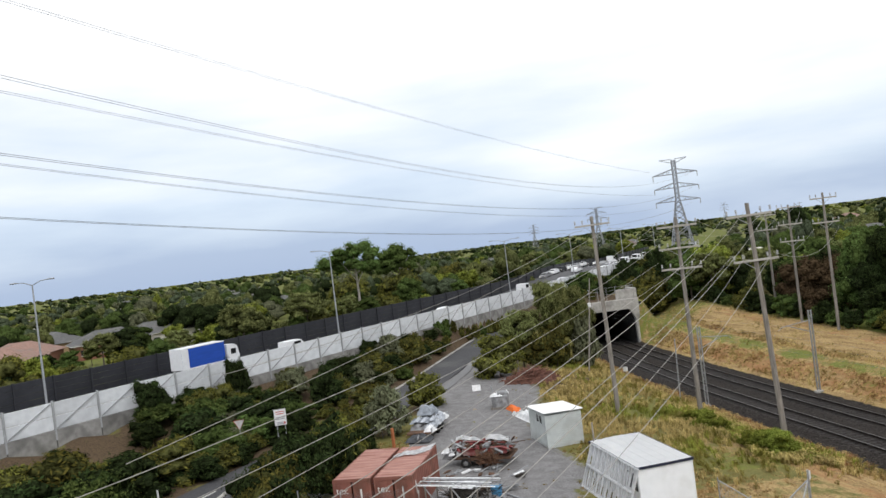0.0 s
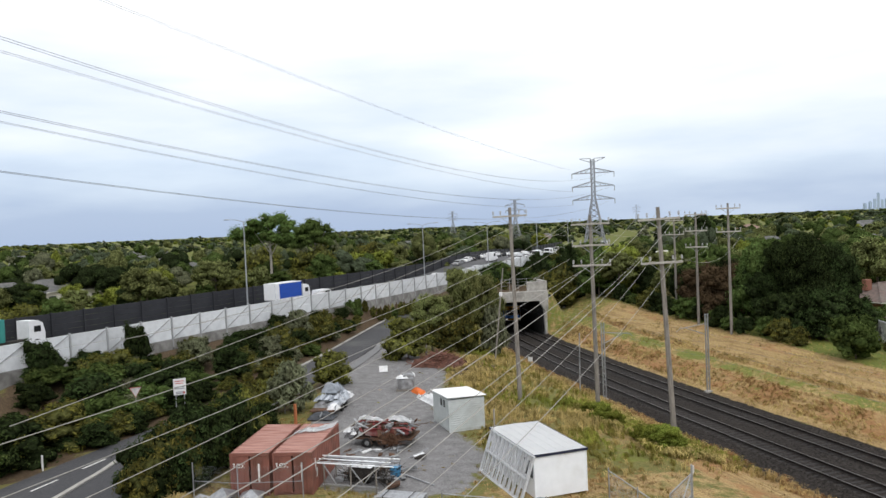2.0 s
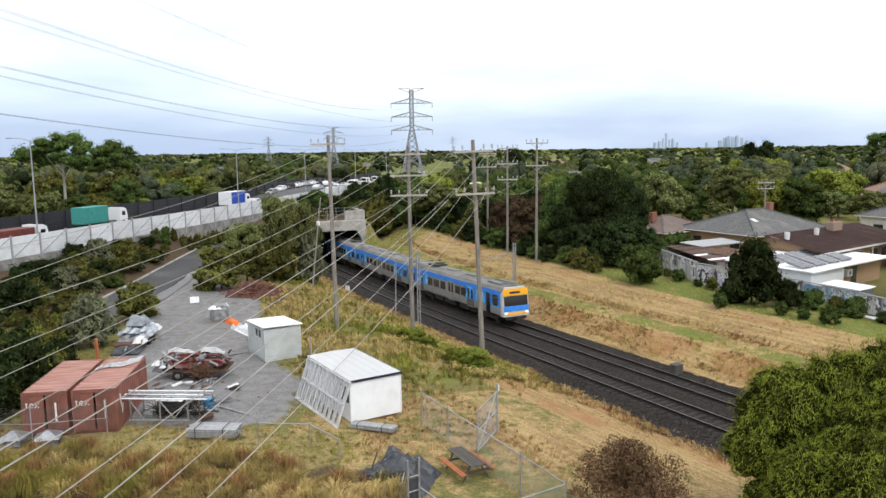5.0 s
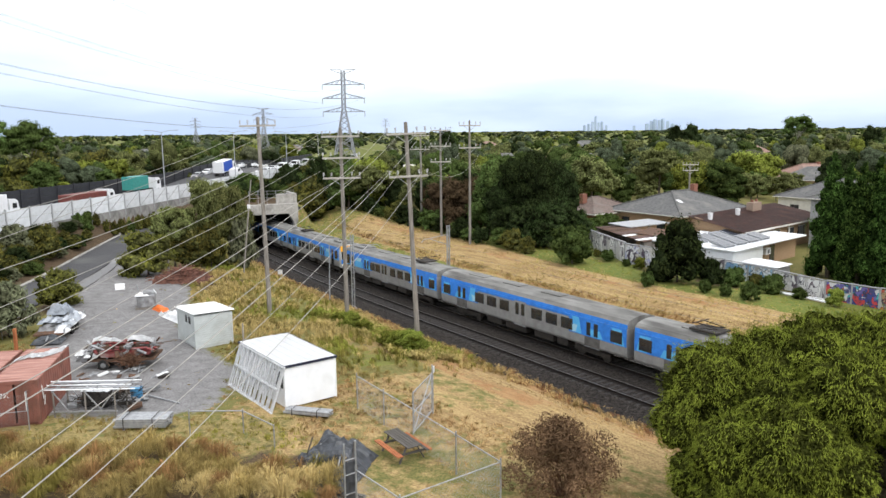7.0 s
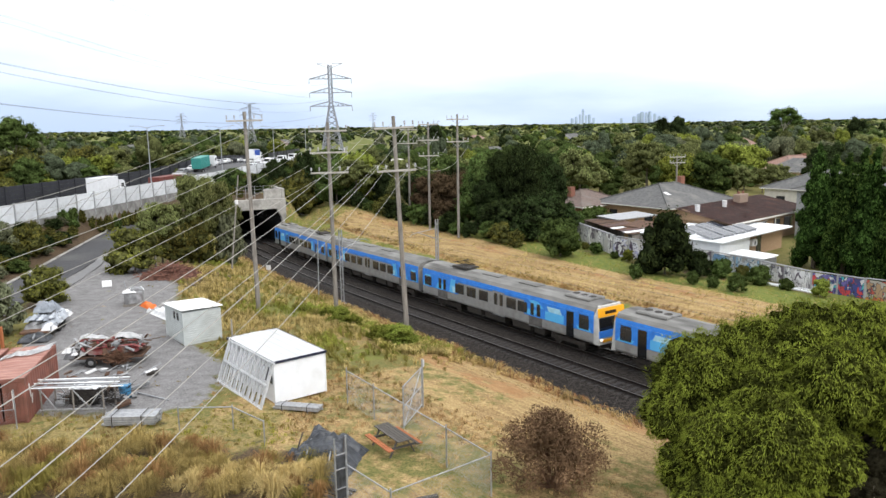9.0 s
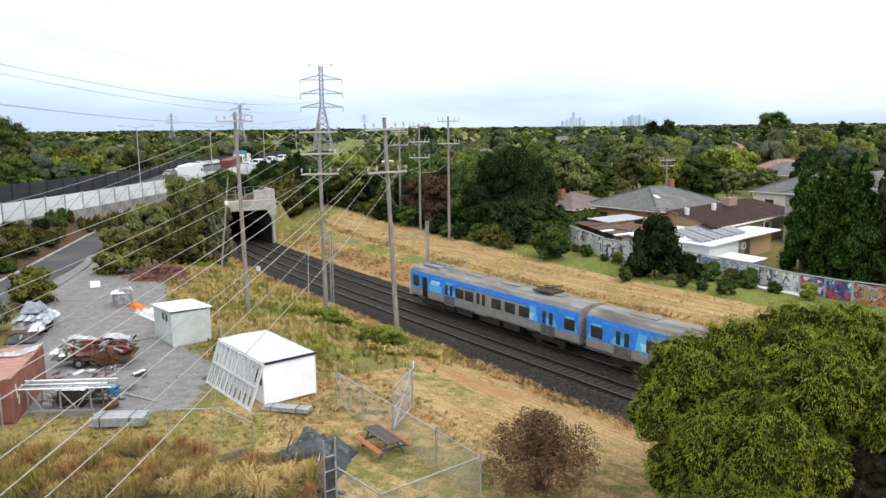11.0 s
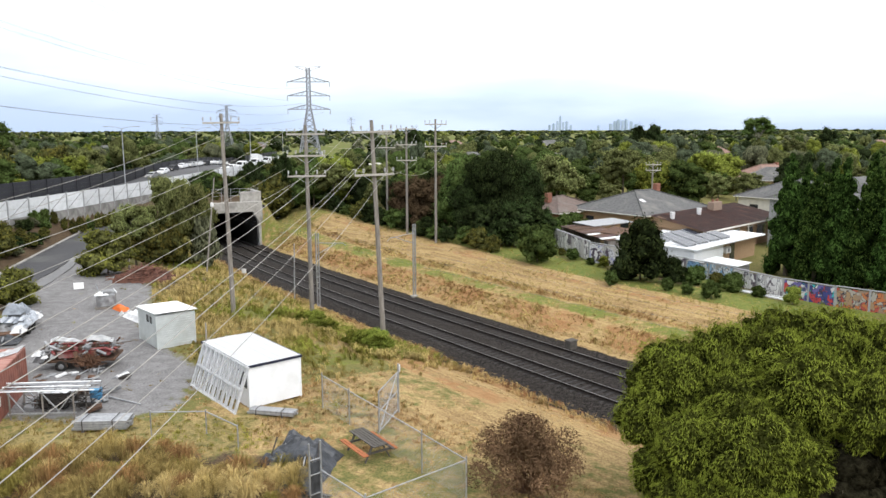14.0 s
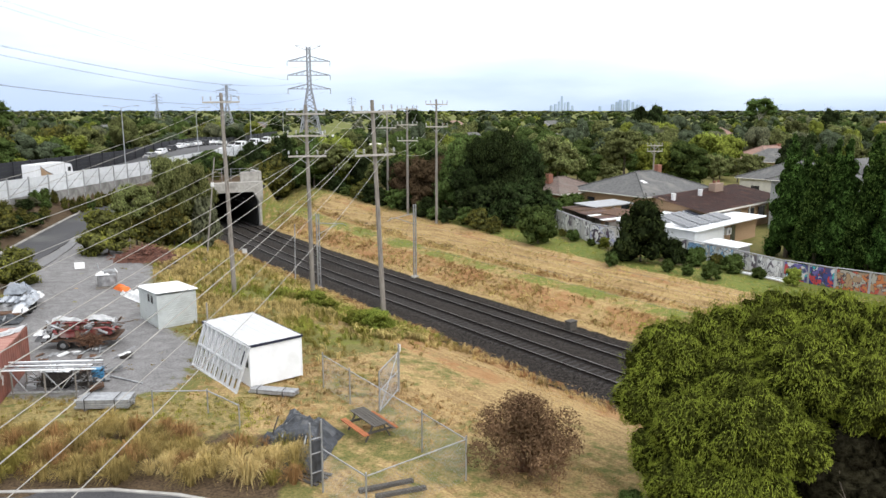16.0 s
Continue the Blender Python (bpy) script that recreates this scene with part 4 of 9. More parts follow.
# ---------------------------------------------------------------- foliage
RNG = np.random.default_rng(7)


def leaf_quads(pts, nrm, size, rng, long=1.0, droop=0.0, flat=0.42, wide=0.55):
    """Small bent leaf clusters at points, loosely facing along nrm."""
    n = len(pts)
    d = nrm + rng.normal(0, flat, (n, 3))
    d /= np.linalg.norm(d, axis=1)[:, None] + 1e-9
    a = rng.normal(0, 1, (n, 3))
    a[:, 2] -= droop
    u = a - d * (a * d).sum(1)[:, None]
    u /= np.linalg.norm(u, axis=1)[:, None] + 1e-9
    v = np.cross(d, u)
    s = size * rng.uniform(0.6, 1.3, n)[:, None]
    p0, p2 = pts - u * s * long, pts + u * s * long
    side = v * s * wide
    p1, p3 = pts + side + d * s * 0.15, pts - side + d * s * 0.15
    return np.stack([p0, p1, p2, p3], 1).reshape(-1, 3)


def sphere_dirs(n, rng, low=-0.75):
    z = rng.uniform(low, 1.0, n)
    a = rng.uniform(0, math.tau, n)
    r = np.sqrt(np.maximum(0, 1 - z * z))
    return np.stack([r * np.cos(a), r * np.sin(a), z], 1)


def small_shape(level):
    bm = bmesh.new()
    bmesh.ops.create_icosphere(bm, subdivisions=level, radius=1.0)
    out = (np.array([v.co[:] for v in bm.verts]), [tuple(v.index for v in f.verts) for f in bm.faces])
    bm.free()
    return out


ICO1, ICO2 = small_shape(1), small_shape(2)


def crown(name, blobs, leaves, size, mats, rng, parent=None, long=1.0, droop=0.0, low=-0.75, core=0.66, tufts=9, spread=0.22, wide=0.55):
    """One crown: every lobe is a cushion of leafy tufts, each a firm clump under its leaves. blobs: (centre, radii)."""
    V, F, idx, base = [], [], [], 0
    area = np.array([r[0] * r[1] + r[1] * r[2] + r[0] * r[2] for _, r in blobs])
    share = np.maximum(12, (leaves * area / area.sum()).astype(int))
    for (c, r), k in zip(blobs, share):
        c, r = np.array(c, float), np.array(r, float)
        nt = tufts * 3 if r[0] > 3.2 else tufts
        hub = sphere_dirs(nt, rng, low)
        hub_r = rng.uniform(0.40, 0.58, nt) * (tufts / nt) ** 0.4
        reach = 0.62 if nt == tufts else 0.75
        pick = rng.integers(0, nt, int(k))
        d2 = sphere_dirs(int(k), rng, -0.6) + hub[pick] * 0.5
        d2 /= np.linalg.norm(d2, axis=1)[:, None] + 1e-9
        rad = hub_r[pick][:, None] * (1 + np.abs(rng.normal(0, spread, (int(k), 1))))
        pts = c + (hub[pick] * reach + d2 * rad) * r
        q = leaf_quads(pts, d2, size, rng, long, droop, 0.34, wide)
        V.append(q)
        F += [(base + 4 * i, base + 4 * i + 1, base + 4 * i + 2, base + 4 * i + 3) for i in range(int(k))]
        idx += [0] * int(k)
        base += len(q)
        # mats[1] on these clumps has the crown's inner shade painted in
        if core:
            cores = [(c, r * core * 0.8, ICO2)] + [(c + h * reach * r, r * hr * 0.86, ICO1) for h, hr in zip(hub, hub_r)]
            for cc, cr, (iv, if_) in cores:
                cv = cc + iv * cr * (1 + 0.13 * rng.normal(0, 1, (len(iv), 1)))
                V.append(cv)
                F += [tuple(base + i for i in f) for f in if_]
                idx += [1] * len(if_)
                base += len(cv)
    ob = raw(name, np.concatenate(V), F, mats, idx, parent)
    ob.data.shade_smooth()
    return ob


def trunk(bm, base, top, r, rng, limbs, bend_=0.25):
    """A tapered, slightly crooked trunk and limbs to the lobes."""
    base, top = Vector(base), Vector(top)
    mid = base.lerp(top, 0.5) + Vector((rng.uniform(-1, 1), rng.uniform(-1, 1), 0)) * bend_ * r * 4
    rod(bm, base, mid, r, r * 0.75, 7)
    rod(bm, mid, top, r * 0.75, r * 0.45, 7)
    for q in limbs:
        st = mid.lerp(top, rng.uniform(0.2, 0.9))
        rod(bm, st, Vector(q), r * 0.38, r * 0.12, 5)
    return bm


def tree_model(kind, h, w, seed, leaves, size, mat, bark, lobes, label, name="tree", category="tree", stem=0.3, open_=0.0, droop=0.0, long=1.0, low=-0.6, core=0.72, squash=1.0, tufts=8):
    rng = np.random.default_rng(seed)
    th = thing(name, Matrix.Identity(4), label, category)
    blobs = []
    z0 = h * stem
    lobes = int(lobes * 1.35)
    for i in range(lobes):
        a = i * 2.399 + rng.uniform(-0.4, 0.4)
        f = (i + 0.5) / lobes
        z = z0 + (h - z0) * ((0.22 if open_ else 0.12) + (0.62 if open_ else 0.70) * f)
        rad = w * (0.34 + open_) * (1.0 - 0.65 * abs(f - 0.35)) * rng.uniform(0.7, 1.15)
        rr = w * rng.uniform(0.17, 0.31) * (1 - 0.25 * open_)
        blobs.append(((rad * math.cos(a), rad * math.sin(a), z), (rr, rr, rr * squash * rng.uniform(0.65, 0.95))))
    if not open_:
        blobs.append(((0, 0, z0 + (h - z0) * 0.5), (w * 0.36, w * 0.36, (h - z0) * 0.42)))
    part("trunk", trunk(bmesh.new(), (0, 0, -0.2), (0, 0, h * 0.8), max(0.05, h * 0.02), rng, [b[0] for b in blobs]), bark, th)
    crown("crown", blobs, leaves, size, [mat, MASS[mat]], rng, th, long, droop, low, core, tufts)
    return th


# models: built once, each standing at one of its own places, then copied; the far ones are coarser
MODELS = {
    "euc": [tree_model("euc", 11, 7.5, 11 + i, 7254, 0.105, L_EUC, M_BARK, 15, "olive-green eucalypt with an open spreading crown", open_=0.10, stem=0.26, droop=0.8, long=1.7) for i in range(3)],
    "dark": [tree_model("dark", 10, 8, 31 + i, 7254, 0.115, L_DARK, M_BARK, 14, "dense dark green broadleaf garden tree", stem=0.06, long=1.3) for i in range(2)],
    "mid": [tree_model("mid", 8, 7, 41 + i, 5850, 0.10, L_MID, M_BARK, 12, "rounded mid-green garden tree", stem=0.06, long=1.3) for i in range(2)],
    "bright": [tree_model("bright", 7, 6, 51, 6552, 0.09, L_BRIGHT, M_BARK, 10, "bright yellow-green garden tree", stem=0.06, long=1.3)],
    "bronze": [tree_model("bronze", 8, 6.5, 61, 4212, 0.10, L_BRONZE, M_BARK, 11, "bronze-brown leaved tree", stem=0.06, long=1.3)],
    "shrub": [tree_model("shrub", 3.0, 3.4, 71 + i, 1755, 0.072, L_OLIVE, M_BARK, 9, "olive-green native shrub on the bank", "shrub", "shrub", stem=0.0, droop=0.3, long=1.7, tufts=5) for i in range(2)],
    "darkshrub": [tree_model("darkshrub", 3.2, 3.6, 81 + i, 1755, 0.076, L_DARK, M_BARK, 9, "dark green dense rounded shrub", "shrub", "shrub", stem=0.0, long=1.4, tufts=5) for i in range(2)],
    "midshrub": [tree_model("midshrub", 2.6, 3.0, 91, 1755, 0.068, L_MID, M_BARK, 9, "leafy green shrub on the bank", "shrub", "shrub", stem=0.0, long=1.5, tufts=5)],
    "greyshrub": [tree_model("greyshrub", 3.0, 3.0, 95, 1872, 0.07, L_GREY, M_BARK, 9, "grey-green feathery shrub on the bank", "shrub", "shrub", stem=0.0, droop=0.8, long=2.0, tufts=5)],
    "umbrella": [tree_model("euc", 14, 8.4, 171 + i, 3600, 0.14, L_MID, M_PALEBARK, 9, "tall eucalypt with separate leaf clumps on bare limbs", open_=0.10, stem=0.55, droop=0.3, long=1.5, squash=0.8, core=0.62) for i in range(2)],
    "far_euc": [tree_model("euc", 11, 7.5, 111 + i, 1500, 0.15, L_EUC, M_BARK, 13, "olive-green eucalypt among the suburb's trees", open_=0.10, stem=0.24, droop=0.6, long=1.4, tufts=5) for i in range(3)],
    "far_dark": [tree_model("dark", 10, 8, 131 + i, 1500, 0.16, L_DARK, M_BARK, 12, "dense dark green tree among houses", stem=0.04, tufts=5) for i in range(2)],
    "far_mid": [tree_model("mid", 8, 7, 141 + i, 1400, 0.15, L_MID, M_BARK, 11, "rounded green tree among houses", stem=0.04, tufts=5) for i in range(2)],
    "far_bright": [tree_model("bright", 7, 6, 151, 1300, 0.14, L_BRIGHT, M_BARK, 9, "bright yellow-green tree among houses", stem=0.04, tufts=5)],
    "far_bronze": [tree_model("bronze", 8, 6.5, 161, 1300, 0.14, L_BRONZE, M_BARK, 9, "bronze-brown tree among houses", stem=0.04, tufts=5)],
}
HEIGHTS = {"umbrella": 14, "euc": 11, "dark": 10, "mid": 8, "bright": 7, "bronze": 8, "shrub": 3.0, "darkshrub": 3.2, "midshrub": 2.6, "greyshrub": 3.0}
FIRST = {id(m): True for v in MODELS.values() for m in v}
SEEDED = random.Random(5)


def plant(kind, x, y, h=None, w=None, turn=None, z=None, label="", group=""):
    """A copy of a model at x, y, of height h (and width scale w)."""
    if math.hypot(x, y) > 112 and "far_" + kind in MODELS:
        kind = "far_" + kind
    ms = MODELS[kind]
    base = ms[SEEDED.randrange(len(ms))]
    h0 = HEIGHTS[kind.replace("far_", "")]
    k = (h or h0 * SEEDED.uniform(0.8, 1.2)) / h0
    kw = k * (w or SEEDED.uniform(0.9, 1.15))
    m = Matrix.Translation((x, y, ground_z(x, y) - 0.05 if z is None else z)) @ pose(0, 0, 0, 0, 0, SEEDED.uniform(0, 360) if turn is None else turn) @ Matrix.Diagonal((kw, kw, k, 1))
    if FIRST[id(base)]:
        FIRST[id(base)] = False
        base.matrix_basis = m
        ob = base
    else:
        ob = copy_thing(base, m @ Matrix.Diagonal((*[1 / c for c in base.scale], 1)))
    if label:
        ob["label"] = label
    if group:
        ob["group"] = group
    return ob


def polar(az, r):
    return r * math.sin(radians(az)), r * math.cos(radians(az))


def plant_az(kind, az, r, top_el, w=None, label="", z=None):
    """Planted by bearing and distance; its top stands at an elevation of top_el degrees from the deck."""
    x, y = polar(az, r)
    g = ground_z(x, y)
    return plant(kind, x, y, EYE[2] + r * math.tan(radians(top_el)) - g, w, label=label)


# ---------------------------------------------------------------- planting
# beside the tunnel mouth and the yard
plant("euc", -30.4, 84.4, 10.1, 0.62, label="tall olive-green eucalypt beside the tunnel mouth")
plant("euc", -28.1, 83.6, 9.9, 0.54)
plant("greyshrub", -26.6, 82.8, 6.5, 0.55)
plant("euc", -33.2, 80.2, 6.9, 0.85)
plant("shrub", -29.4, 81.0, 5.0, 0.7)
plant("shrub", -31.4, 80.4, 4.0)
plant("shrub", -33.7, 74.4, 4.75, 1.0, label="rounded yellow-green shrub beside the yard entrance")
for a, r, e, k in ((-15.85, 131, -3.2, "dark"), (-17.8, 132, -3.9, "mid"), (-14.6, 133, -4.1, "mid"), (-12.6, 131, -4.0, "shrub"), (-13.2, 136, -3.5, "dark"), (-16.9, 129, -4.4, "shrub")):
    plant_az(k, a, r, e, 0.75 if k == "dark" else 1.0)
plant("shrub", -35.1, 60.4, 3.3, 1.0, label="yellow-green shrub at the road's edge")
plant("greyshrub", -33.6, 51.0, 4.4, 0.8, label="grey-green sapling with a pale forked trunk")
plant("shrub", -37.5, 55.0, 3.6)
# the bank between the service road and the noise wall
BANK = random.Random(8)
for i in range(100):
    y = 44 + i * 0.67 + BANK.uniform(-0.8, 0.8)
    ro = BANK.uniform(-15.5, -3.9) if y < 82 else BANK.uniform(-7.5, -3.6)
    x = float(np.interp(y, [p[1] for p in ROAD], [p[0] for p in ROAD])) + ro
    if wall_side(x, y) < 1.2 or math.hypot(x + 41.5, y - 47.5) < 2.2 or ro > -7 and 52 < y < 62:
        continue
    h = BANK.uniform(1.6, 3.4) if wall_side(x, y) > 4.5 else BANK.uniform(1.2, 2.1)
    plant(BANK.choice(["shrub", "darkshrub", "darkshrub", "greyshrub", "midshrub", "shrub"]), x, y, h if ro < -5.6 else min(h, 1.5), BANK.uniform(0.95, 1.4))
for x, y, h, k in ((-54.3, 56.5, 4.4, "darkshrub"), (-49.5, 65.0, 3.6, "darkshrub"), (-47.0, 61.0, 3.6, "darkshrub"), (-51.5, 62.0, 3.4, "greyshrub"), (-50.5, 79.0, 3.8, "greyshrub"), (-48.6, 81.5, 3.6, "shrub"),
                   (-56.8, 48.0, 3.6, "darkshrub"), (-53.6, 50.6, 3.0, "shrub")):
    plant(k, x, y, h, 0.62 if h > 4 else 0.95)
for i in range(8):
    plant("shrub", BANK.uniform(-45.8, -42.6), BANK.uniform(52, 61), BANK.uniform(0.5, 1.1), 1.2, label="low yellow-olive scrub on the verge")
for i in range(28):
    x, y = BANK.uniform(-46.5, -42.0), BANK.uniform(23, 46)
    plant(BANK.choice(["darkshrub", "darkshrub", "shrub"]), x, y, BANK.uniform(1.0, 2.0), 1.5)
# the thicket between the road and the wall: large domed shrubs, olive among dark green
for i in range(60):
    y = BANK.uniform(20, 56)
    x = BANK.uniform(-61, -43.2)
    if wall_side(x, y) < 2.2 or math.hypot(x + 41.5, y - 47.5) < 2.4:
        continue
    k = BANK.choice(["darkshrub", "darkshrub", "darkshrub", "shrub", "midshrub", "darkshrub"])
    top = 3.8 if wall_side(x, y) > 6 else 2.4
    plant(k, x, y, BANK.uniform(2.0, top) * (1.12 if k == "shrub" else 1.0), BANK.uniform(1.1, 1.5))
for i in range(26):
    f = i / 25
    x, y = -29.9 - 1.4 * f + SEEDED.uniform(-0.8, 0.8), 31.2 + 13.5 * f + SEEDED.uniform(-0.6, 0.6)
    plant(SEEDED.choice(["darkshrub", "shrub", "darkshrub", "darkshrub", "shrub"]), x, y, SEEDED.uniform(3.0, 4.6) if f < 0.75 else SEEDED.uniform(2.2, 3.2), 0.8)
for x, y, h in ((-34.6, 46.0, 3.2), (-34.8, 47.5, 3.0), (-36.2, 49.5, 2.6), (-33.4, 44.5, 3.2), (-36.6, 52.5, 2.4)):
    plant("shrub", x, y, h, 0.9)
for i in range(10):
    y = 95 + 2.0 * i
    plant(SEEDED.choice(["shrub", "midshrub"]), WALL_X0 + WALL_SLOPE * (y - WALL_Y0) + 0.9, y, SEEDED.uniform(1.6, 2.6), 0.6)
for i in range(24):
    y = 138 + 3.5 * i
    q = fway2(y, SEEDED.uniform(2.0, 7.5))
    plant(SEEDED.choice(["darkshrub", "midshrub", "shrub"]), q.x, q.y, SEEDED.uniform(2.6, 4.2), SEEDED.uniform(0.9, 1.2), label="leafy shrub along the freeway's noise wall", group="shrubs along the wall")
# behind the freeway
plant_az("umbrella", -34.3, 168, 1.5, 0.95, "tall eucalypt with a clumped open crown above the woods")
plant_az("umbrella", -31.0, 185, 0.75, 0.95, "tall eucalypt rising above the woods")
for i in range(84):
    y = SEEDED.uniform(20, 330)
    w = -SEEDED.uniform(36, 75)
    p = fway2(y, w)
    plant(SEEDED.choice(["euc", "euc", "euc", "mid", "dark", "bright", "shrub"]), p.x, p.y, SEEDED.uniform(4.5, 9.5) + (1.0 if y > 90 else -1.0) if y > 84 or i % 5 == 0 else SEEDED.uniform(2.2, 4.2), SEEDED.uniform(0.9, 1.2))
for i in range(22):
    p = fway2(26 + 5.6 * i, -BANK.uniform(35.5, 44))
    plant(BANK.choice(["mid", "shrub", "dark", "bright", "euc"]), p.x, p.y, BANK.uniform(3.0, 5.4), 1.1, label="leafy tree behind the dark noise wall")
for i in range(13):
    plant_az(("mid", "euc", "bright", "dark")[i % 4], -60.5 + 1.45 * i, 152 + 5 * (i * 3 % 4), -3.45 - 0.1 * (i % 3), 1.2, "leafy garden tree before the houses")
for i in range(9):
    plant_az(("dark", "mid", "euc")[i % 3], -12.0 + 0.62 * i, 168 + 5 * (i % 4), -1.55 - 0.12 * (i * 3 % 4), 0.75)
plant_az("dark", -14.1, 139, -1.9, 0.42, "slim dark tree beside the overpass")
for i in range(40):
    plant_az(SEEDED.choice(["euc", "mid", "dark", "mid", "euc"]), SEEDED.uniform(-66, -33), SEEDED.uniform(205, 280), SEEDED.uniform(-2.3, -1.3))
for i in range(12):
    plant_az(SEEDED.choice(["shrub", "mid", "darkshrub"]), -18.5 + 0.55 * i, SEEDED.uniform(132, 144), SEEDED.uniform(-4.2, -3.4))
# the railway's far side: woods behind the grass bank
plant_az("dark", 4.7, 94, -1.3, 0.62, "large dark green tree behind the railway bank")
plant_az("dark", 3.2, 96, -1.7, 0.58)
plant_az("dark", 6.2, 96, -2.1, 0.58)
plant_az("dark", 1.8, 98, -3.0, 0.9)
for a, r, e, k in ((2.5, 90, -6.0, "darkshrub"), (3.5, 89.5, -5.4, "darkshrub"), (4.5, 89, -5.8, "darkshrub"), (5.5, 90, -5.2, "darkshrub"), (6.5, 91, -5.6, "darkshrub"), (7.3, 92, -6.0, "darkshrub")):
    plant_az(k, a, r, e, 0.95, "dark green shrub under the large tree")
plant_az("bronze", -0.6, 101, -3.4, 1.1, "bronze-leaved tree behind the railway bank")
plant_az("bronze", -2.4, 108, -3.6, 1.0)
plant_az("midshrub", 7.3, 78.5, -7.0, 0.9, "dense rounded green tree on the grass bank")
plant_az("darkshrub", 15.0, 72, -6.3, 0.82, "dark green tree beside the painted wall")
plant_az("darkshrub", 17.4, 71, -9.2, 0.8)
for a, r, e in ((12.9, 69, -10.4), (17.0, 67.5, -10.75), (20.1, 65.5, -10.7), (18.4, 66.5, -11.0)):
    plant_az("midshrub", a, r, e, 0.75, "low leafy light-green shrub below the painted wall")
for i, (x_, y_) in enumerate(((16.6, 79.0), (17.6, 77.4), (19.6, 75.3), (21.8, 73.6), (23.0, 72.6), (25.2, 70.6), (26.0, 68.2), (26.6, 66.2), (28.0, 63.6), (29.6, 60.8), (14.4, 84.6), (15.2, 82.0), (24.4, 69.6), (21.0, 72.2))):
    plant(("midshrub", "bright", "shrub", "midshrub")[i % 4], x_ - 0.9, y_ - 0.7, 0.9 + 0.25 * (i * 7 % 5), 1.0, label="leafy self-sown shrub at the painted wall's foot", group="wall foot shrubs")
EDGE = random.Random(12)
for i in range(22):
    s_ = 63 + 2.8 * i
    q = plan(s_, 53.6 + bend(s_) + EDGE.uniform(0, 2.0))
    plant(EDGE.choice(["darkshrub", "midshrub", "shrub", "darkshrub"]), q.x, q.y, EDGE.uniform(1.7, 3.0), EDGE.uniform(0.9, 1.2), label="leafy shrub along the top of the railway bank", group="bank top shrubs")
for i in range(20):
    s_ = 74 + 3.3 * i
    q = plan(s_, 58.0 + bend(s_) + EDGE.uniform(0, 5.0))
    r_ = q.length
    plant(("dark", "mid", "bronze", "dark", "euc")[i % 5], q.x, q.y, EYE[2] - r_ * math.tan(radians(EDGE.uniform(2.9, 4.3))) - ground_z(q.x, q.y), EDGE.uniform(0.75, 1.0))
for i in range(9):
    plant_az(("mid", "dark", "euc")[i % 3], -8.6 + 0.72 * i, 160 + 4 * (i % 3), -2.95 - 0.12 * (i * 5 % 4), 1.1)
for a, r, e, k in ((11.6, 168, -3.2, "mid"), (12.6, 160, -3.5, "euc"), (20.2, 166, -3.0, "mid"), (21.4, 160, -3.3, "euc"), (15.0, 150, -4.0, "dark"), (-11.6, 236, -2.0, "mid"), (-10.4, 230, -2.1, "dark"), (-12.4, 262, -1.7, "mid"), (-9.2, 236, -1.9, "euc")):
    plant_az(k, a, r, e, 1.2)
for a, r, e in ((7.5, 101, -6.2), (8.6, 102, -6.5), (9.6, 103, -6.1), (10.5, 101, -6.6)):
    plant_az("midshrub", a, r, e, 1.1, "leafy garden shrub before the brick house")
for i in range(44):
    a = SEEDED.uniform(-10.5, 10)
    r = SEEDED.uniform(112, 210)
    plant_az(SEEDED.choice(["dark", "mid", "mid", "euc", "euc", "bright"]), a, r, SEEDED.uniform(-3.2, -1.6))
for i in range(84):
    a = SEEDED.uniform(7, 36)
    r = SEEDED.uniform(132, 320)
    plant_az(SEEDED.choice(["dark", "mid", "mid", "euc", "euc", "bright"]), a, r, SEEDED.uniform(-2.6, -0.8) * min(1.0, 190 / r) * 1.15)
for a, r, e, k in ((17.4, 141, -3.3, "mid"), (19.8, 144, -3.0, "euc"), (22.2, 140, -2.9, "euc"), (24.2, 141, -3.9, "mid"), (20.6, 124, -5.7, "bright"), (18.6, 126, -6.1, "bright"), (11.0, 132, -4.4, "mid"), (12.6, 136, -4.0, "euc")):
    plant_az(k, a, r, e, 1.0)
for i in range(12):
    plant_az(("mid", "euc", "dark")[i % 3], -14.5 + 0.55 * i, 175 + 9 * (i * 5 % 9), -2.4 + 0.1 * (i % 5))
for a, r, e in ((22.6, 330, 0.75),):
    plant_az("umbrella", a, r, e, 1.0, "tall eucalypt standing above the suburb's trees")


for a, r, e in ((14.5, 360, 0.35), (15.6, 360, 0.45), (27.0, 300, 0.2), (-2.2, 330, 0.3)):
    plant_az("dark", a, r, e, 0.7, "tall dark tree standing above the suburb's trees")


def conifer_model():
    rng = np.random.default_rng(77)
    th = thing("conifer", Matrix.Identity(4), "tall dark green columnar conifer in a hedge row", "tree", "conifer row")
    h, w = 12.3, 1.9
    blobs = []
    for i in range(26):
        f = i / 25
        a = i * 2.399
        z = 0.6 + f * (h - 1.3)
        rad = w * 0.62 * (1 - f ** 1.7 * 0.96)
        rr = 1.0 * (1 - 0.70 * f ** 2)
        blobs.append(((rad * math.cos(a), rad * math.sin(a), z), (rr, rr, rr * 1.5)))
    blobs.append(((0, 0, h * 0.45), (w * 0.55, w * 0.55, h * 0.43)))
    part("trunk", rod(bmesh.new(), (0, 0, -0.2), (0, 0, h * 0.9), 0.22, 0.05, 7), M_BARK, th)
    crown("crown", blobs, 6500, 0.085, [L_CONIFER, MASS[L_CONIFER]], rng, th, 1.6, -1.6, -0.9, 0.85, 8)
    return th


